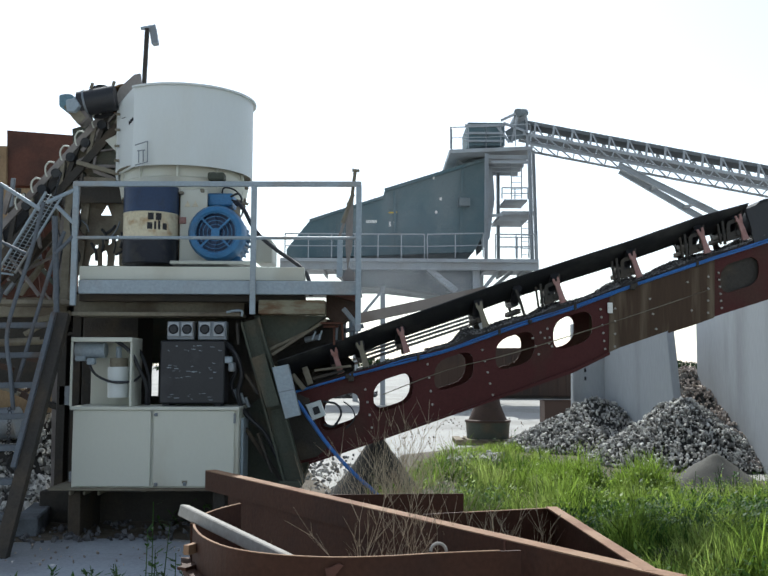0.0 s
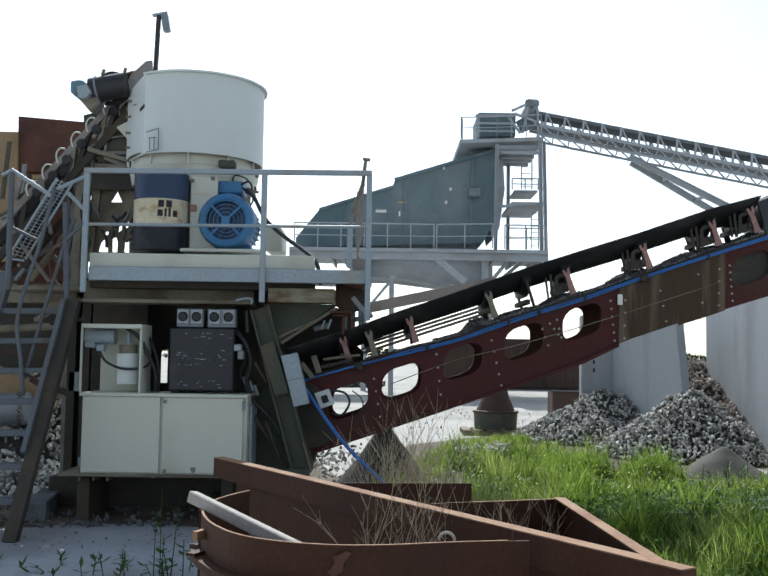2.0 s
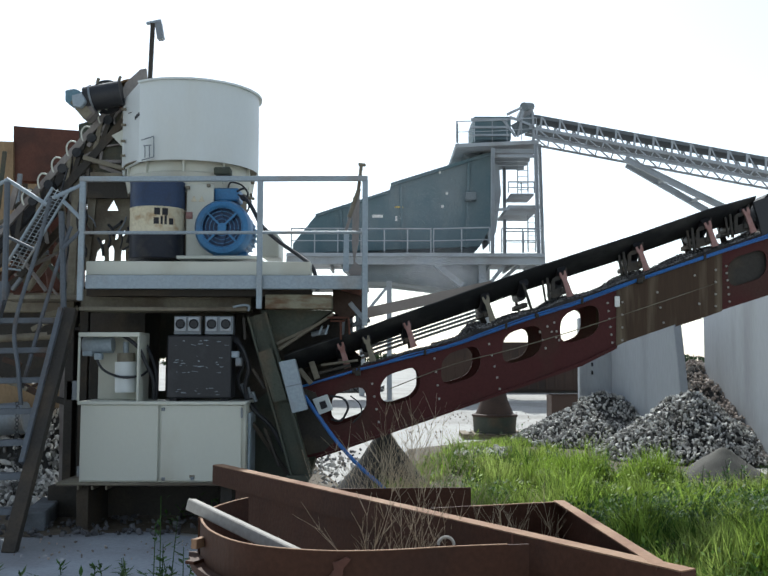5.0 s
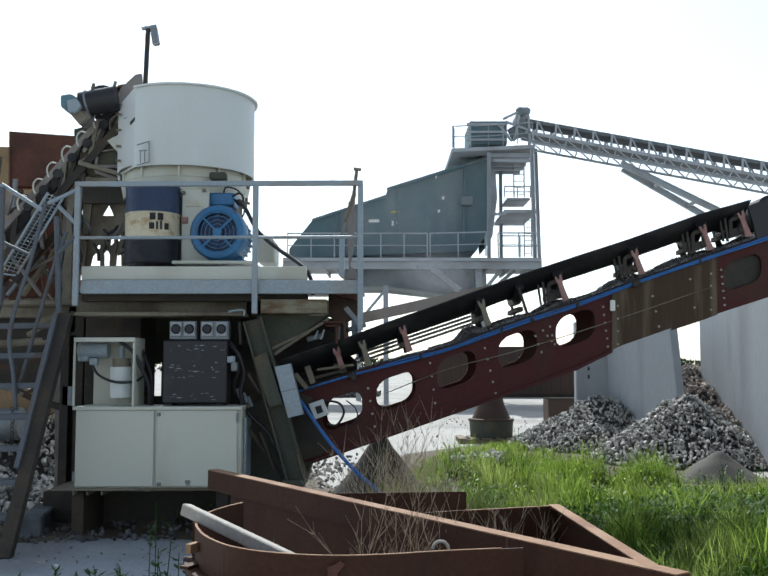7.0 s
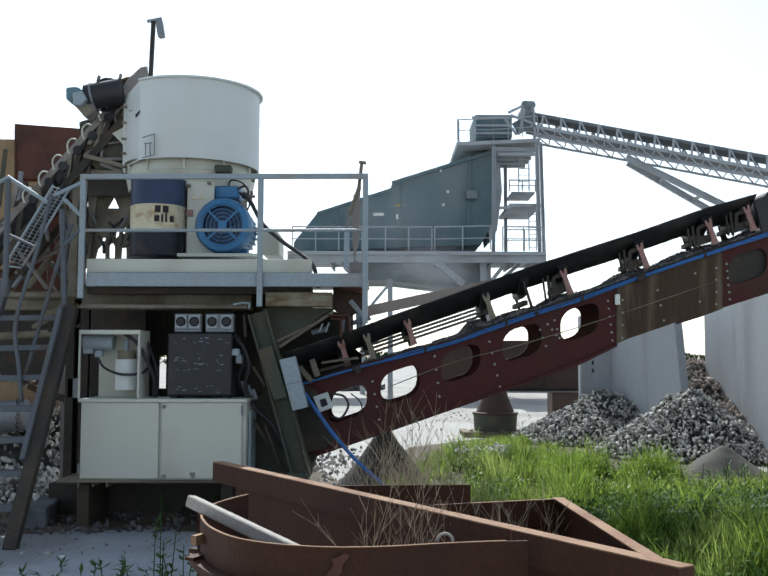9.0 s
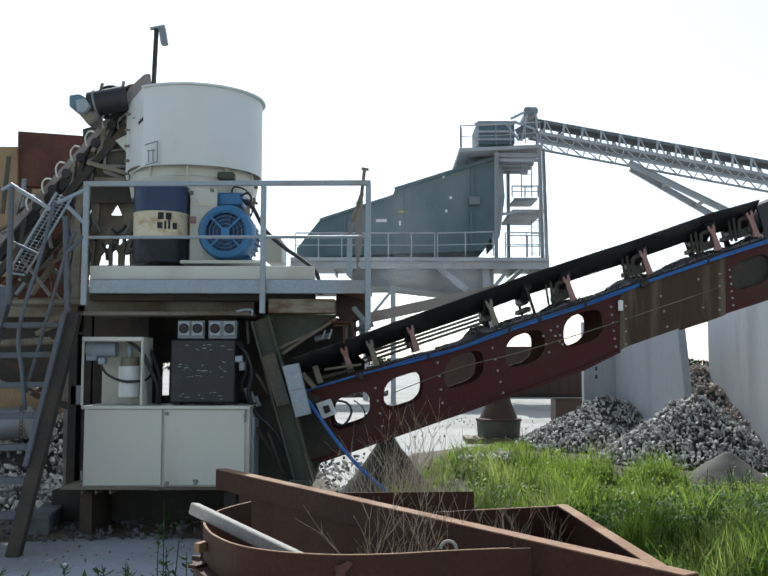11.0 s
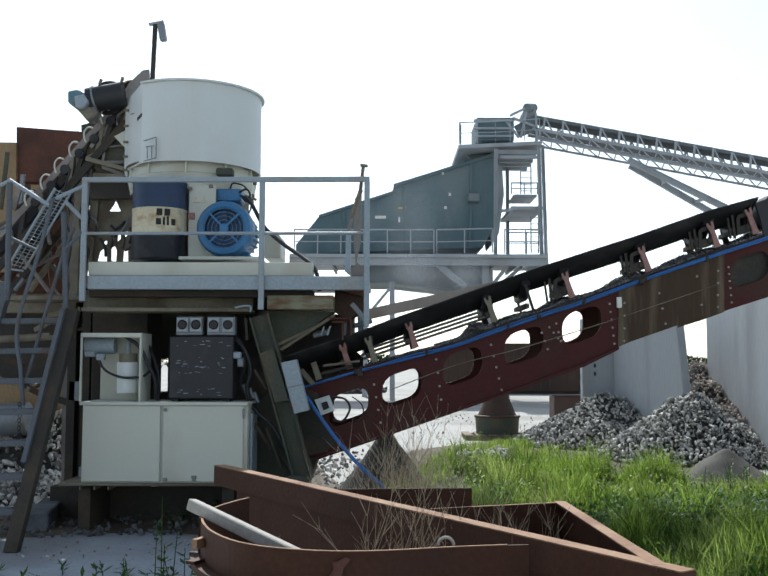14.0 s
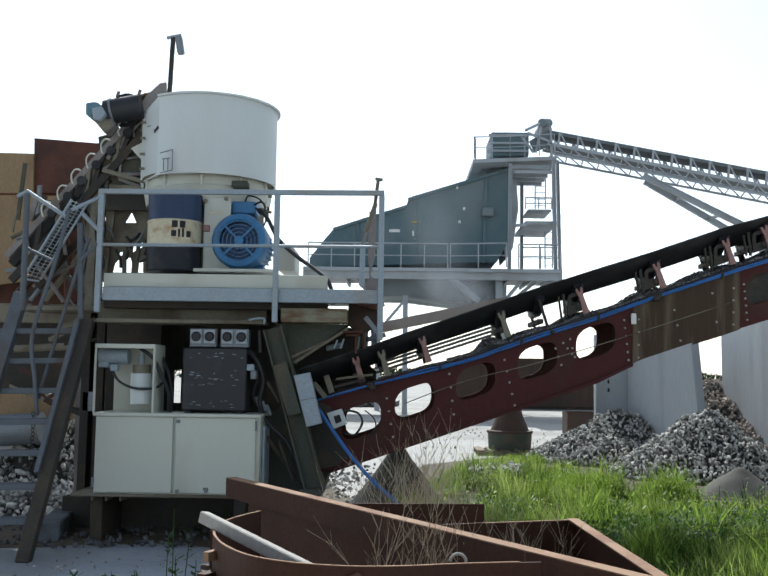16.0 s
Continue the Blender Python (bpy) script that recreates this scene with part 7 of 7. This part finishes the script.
def leafy(name, at, count, spread, h, seed, label, flowers=0):
    """A low weed: leaves on thin stems, with or without white flower heads."""
    rng = random.Random(seed)
    w = thing(name, (at[0], at[1], 0), label, "weed")
    own, leaf, bloom = bmesh.new(), bmesh.new(), bmesh.new()
    for i in range(count):
        x, y = at[0] + rng.gauss(0, spread), at[1] + rng.gauss(0, spread)
        top = Vector((x + rng.gauss(0, 0.06), y + rng.gauss(0, 0.06), h * rng.uniform(0.4, 1.1)))
        foot = Vector((x, y, 0))
        pipe(foot, top, 0.005, 5, 0.003, own)
        for _ in range(9):
            q = foot.lerp(top, rng.uniform(0.2, 1.0))
            t = Vector((rng.uniform(-1, 1), rng.uniform(-1, 1), rng.uniform(-0.1, 0.7))).normalized()
            s = t.cross(Vector((0, 0, 1))).normalized() * rng.uniform(0.008, 0.02)
            n = rng.uniform(0.04, 0.11)
            v = [leaf.verts.new(c) for c in (q, q + t * n * 0.5 + s, q + t * n, q + t * n * 0.5 - s)]
            leaf.faces.new(v)
        if i < flowers:
            for _ in range(26):
                q = top + Vector((rng.gauss(0, 0.035), rng.gauss(0, 0.03), rng.gauss(0.02, 0.02)))
                v = [bloom.verts.new(q + Vector(c) * 0.009) for c in ((1, 0, 0.3), (-0.5, 0.9, 0), (-0.5, -0.9, 0.2))]
                bloom.faces.new(v)
    tagged(part("stem", own, LEAF, w), kind="stuff")
    tagged(part("leaves", leaf, LEAF, w), kind="stuff")
    if flowers:
        tagged(part("flower_heads", bloom, PETAL, w, "small white flower heads"), kind="stuff")
    else:
        bloom.free()


leafy("flowering_weed", (-1.558, 7.153, 0), 5, 0.10, 0.8, 61, "tall green weed with small white flower heads", 3)
leafy("green_weed", (-1.764, 7.228, 0), 12, 0.25, 0.25, 62, "low leafy green weed at the slab edge")
leafy("green_weed", (-1.813, 10.104, 0), 8, 0.15, 0.3, 64, "dark leafy weed under the cabinet")
leafy("green_weed", (4.342, 11.465, 0), 34, 0.3, 0.5, 65, "bushy bright green weed before the sand heap")
leafy("green_weed", (3.105, 15.021, 0), 26, 0.35, 0.42, 68, "bushy green weed standing in the grass")
leafy("green_weed", (3.411, 13.001, 0), 26, 0.3, 0.42, 69, "bushy green weed standing in the grass")
leafy("green_weed", (1.288, 14.382, 0), 24, 0.3, 0.36, 70, "bushy green weed near the rubble patch")
leafy("green_weed", (3.766, 11.661, 0), 24, 0.3, 0.4, 73, "bushy green weed standing in the grass")
leafy("green_weed", (2.918, 19.323, 0), 12, 0.3, 0.4, 66, "bushy green weed beside the pallet")
leafy("green_weed", (-2.44, 7.08, 0), 8, 0.3, 0.12, 67, "low weed at the slab edge")


def motions():
    """The rollers and the fan wheel turn; the dust drifts."""
    for puff, way in PUFFS:
        walk(puff, [(t, pose(*at, 0, 0, 4 * t)) for t, at in way])
    for ob, axis in SPINNERS:
        home = ob.location.copy()
        walk(ob, [(0.1 * k, Matrix.Translation(home) @ Matrix.Rotation(radians(75.0 * k), 4, axis)) for k in range(161)])


motions()
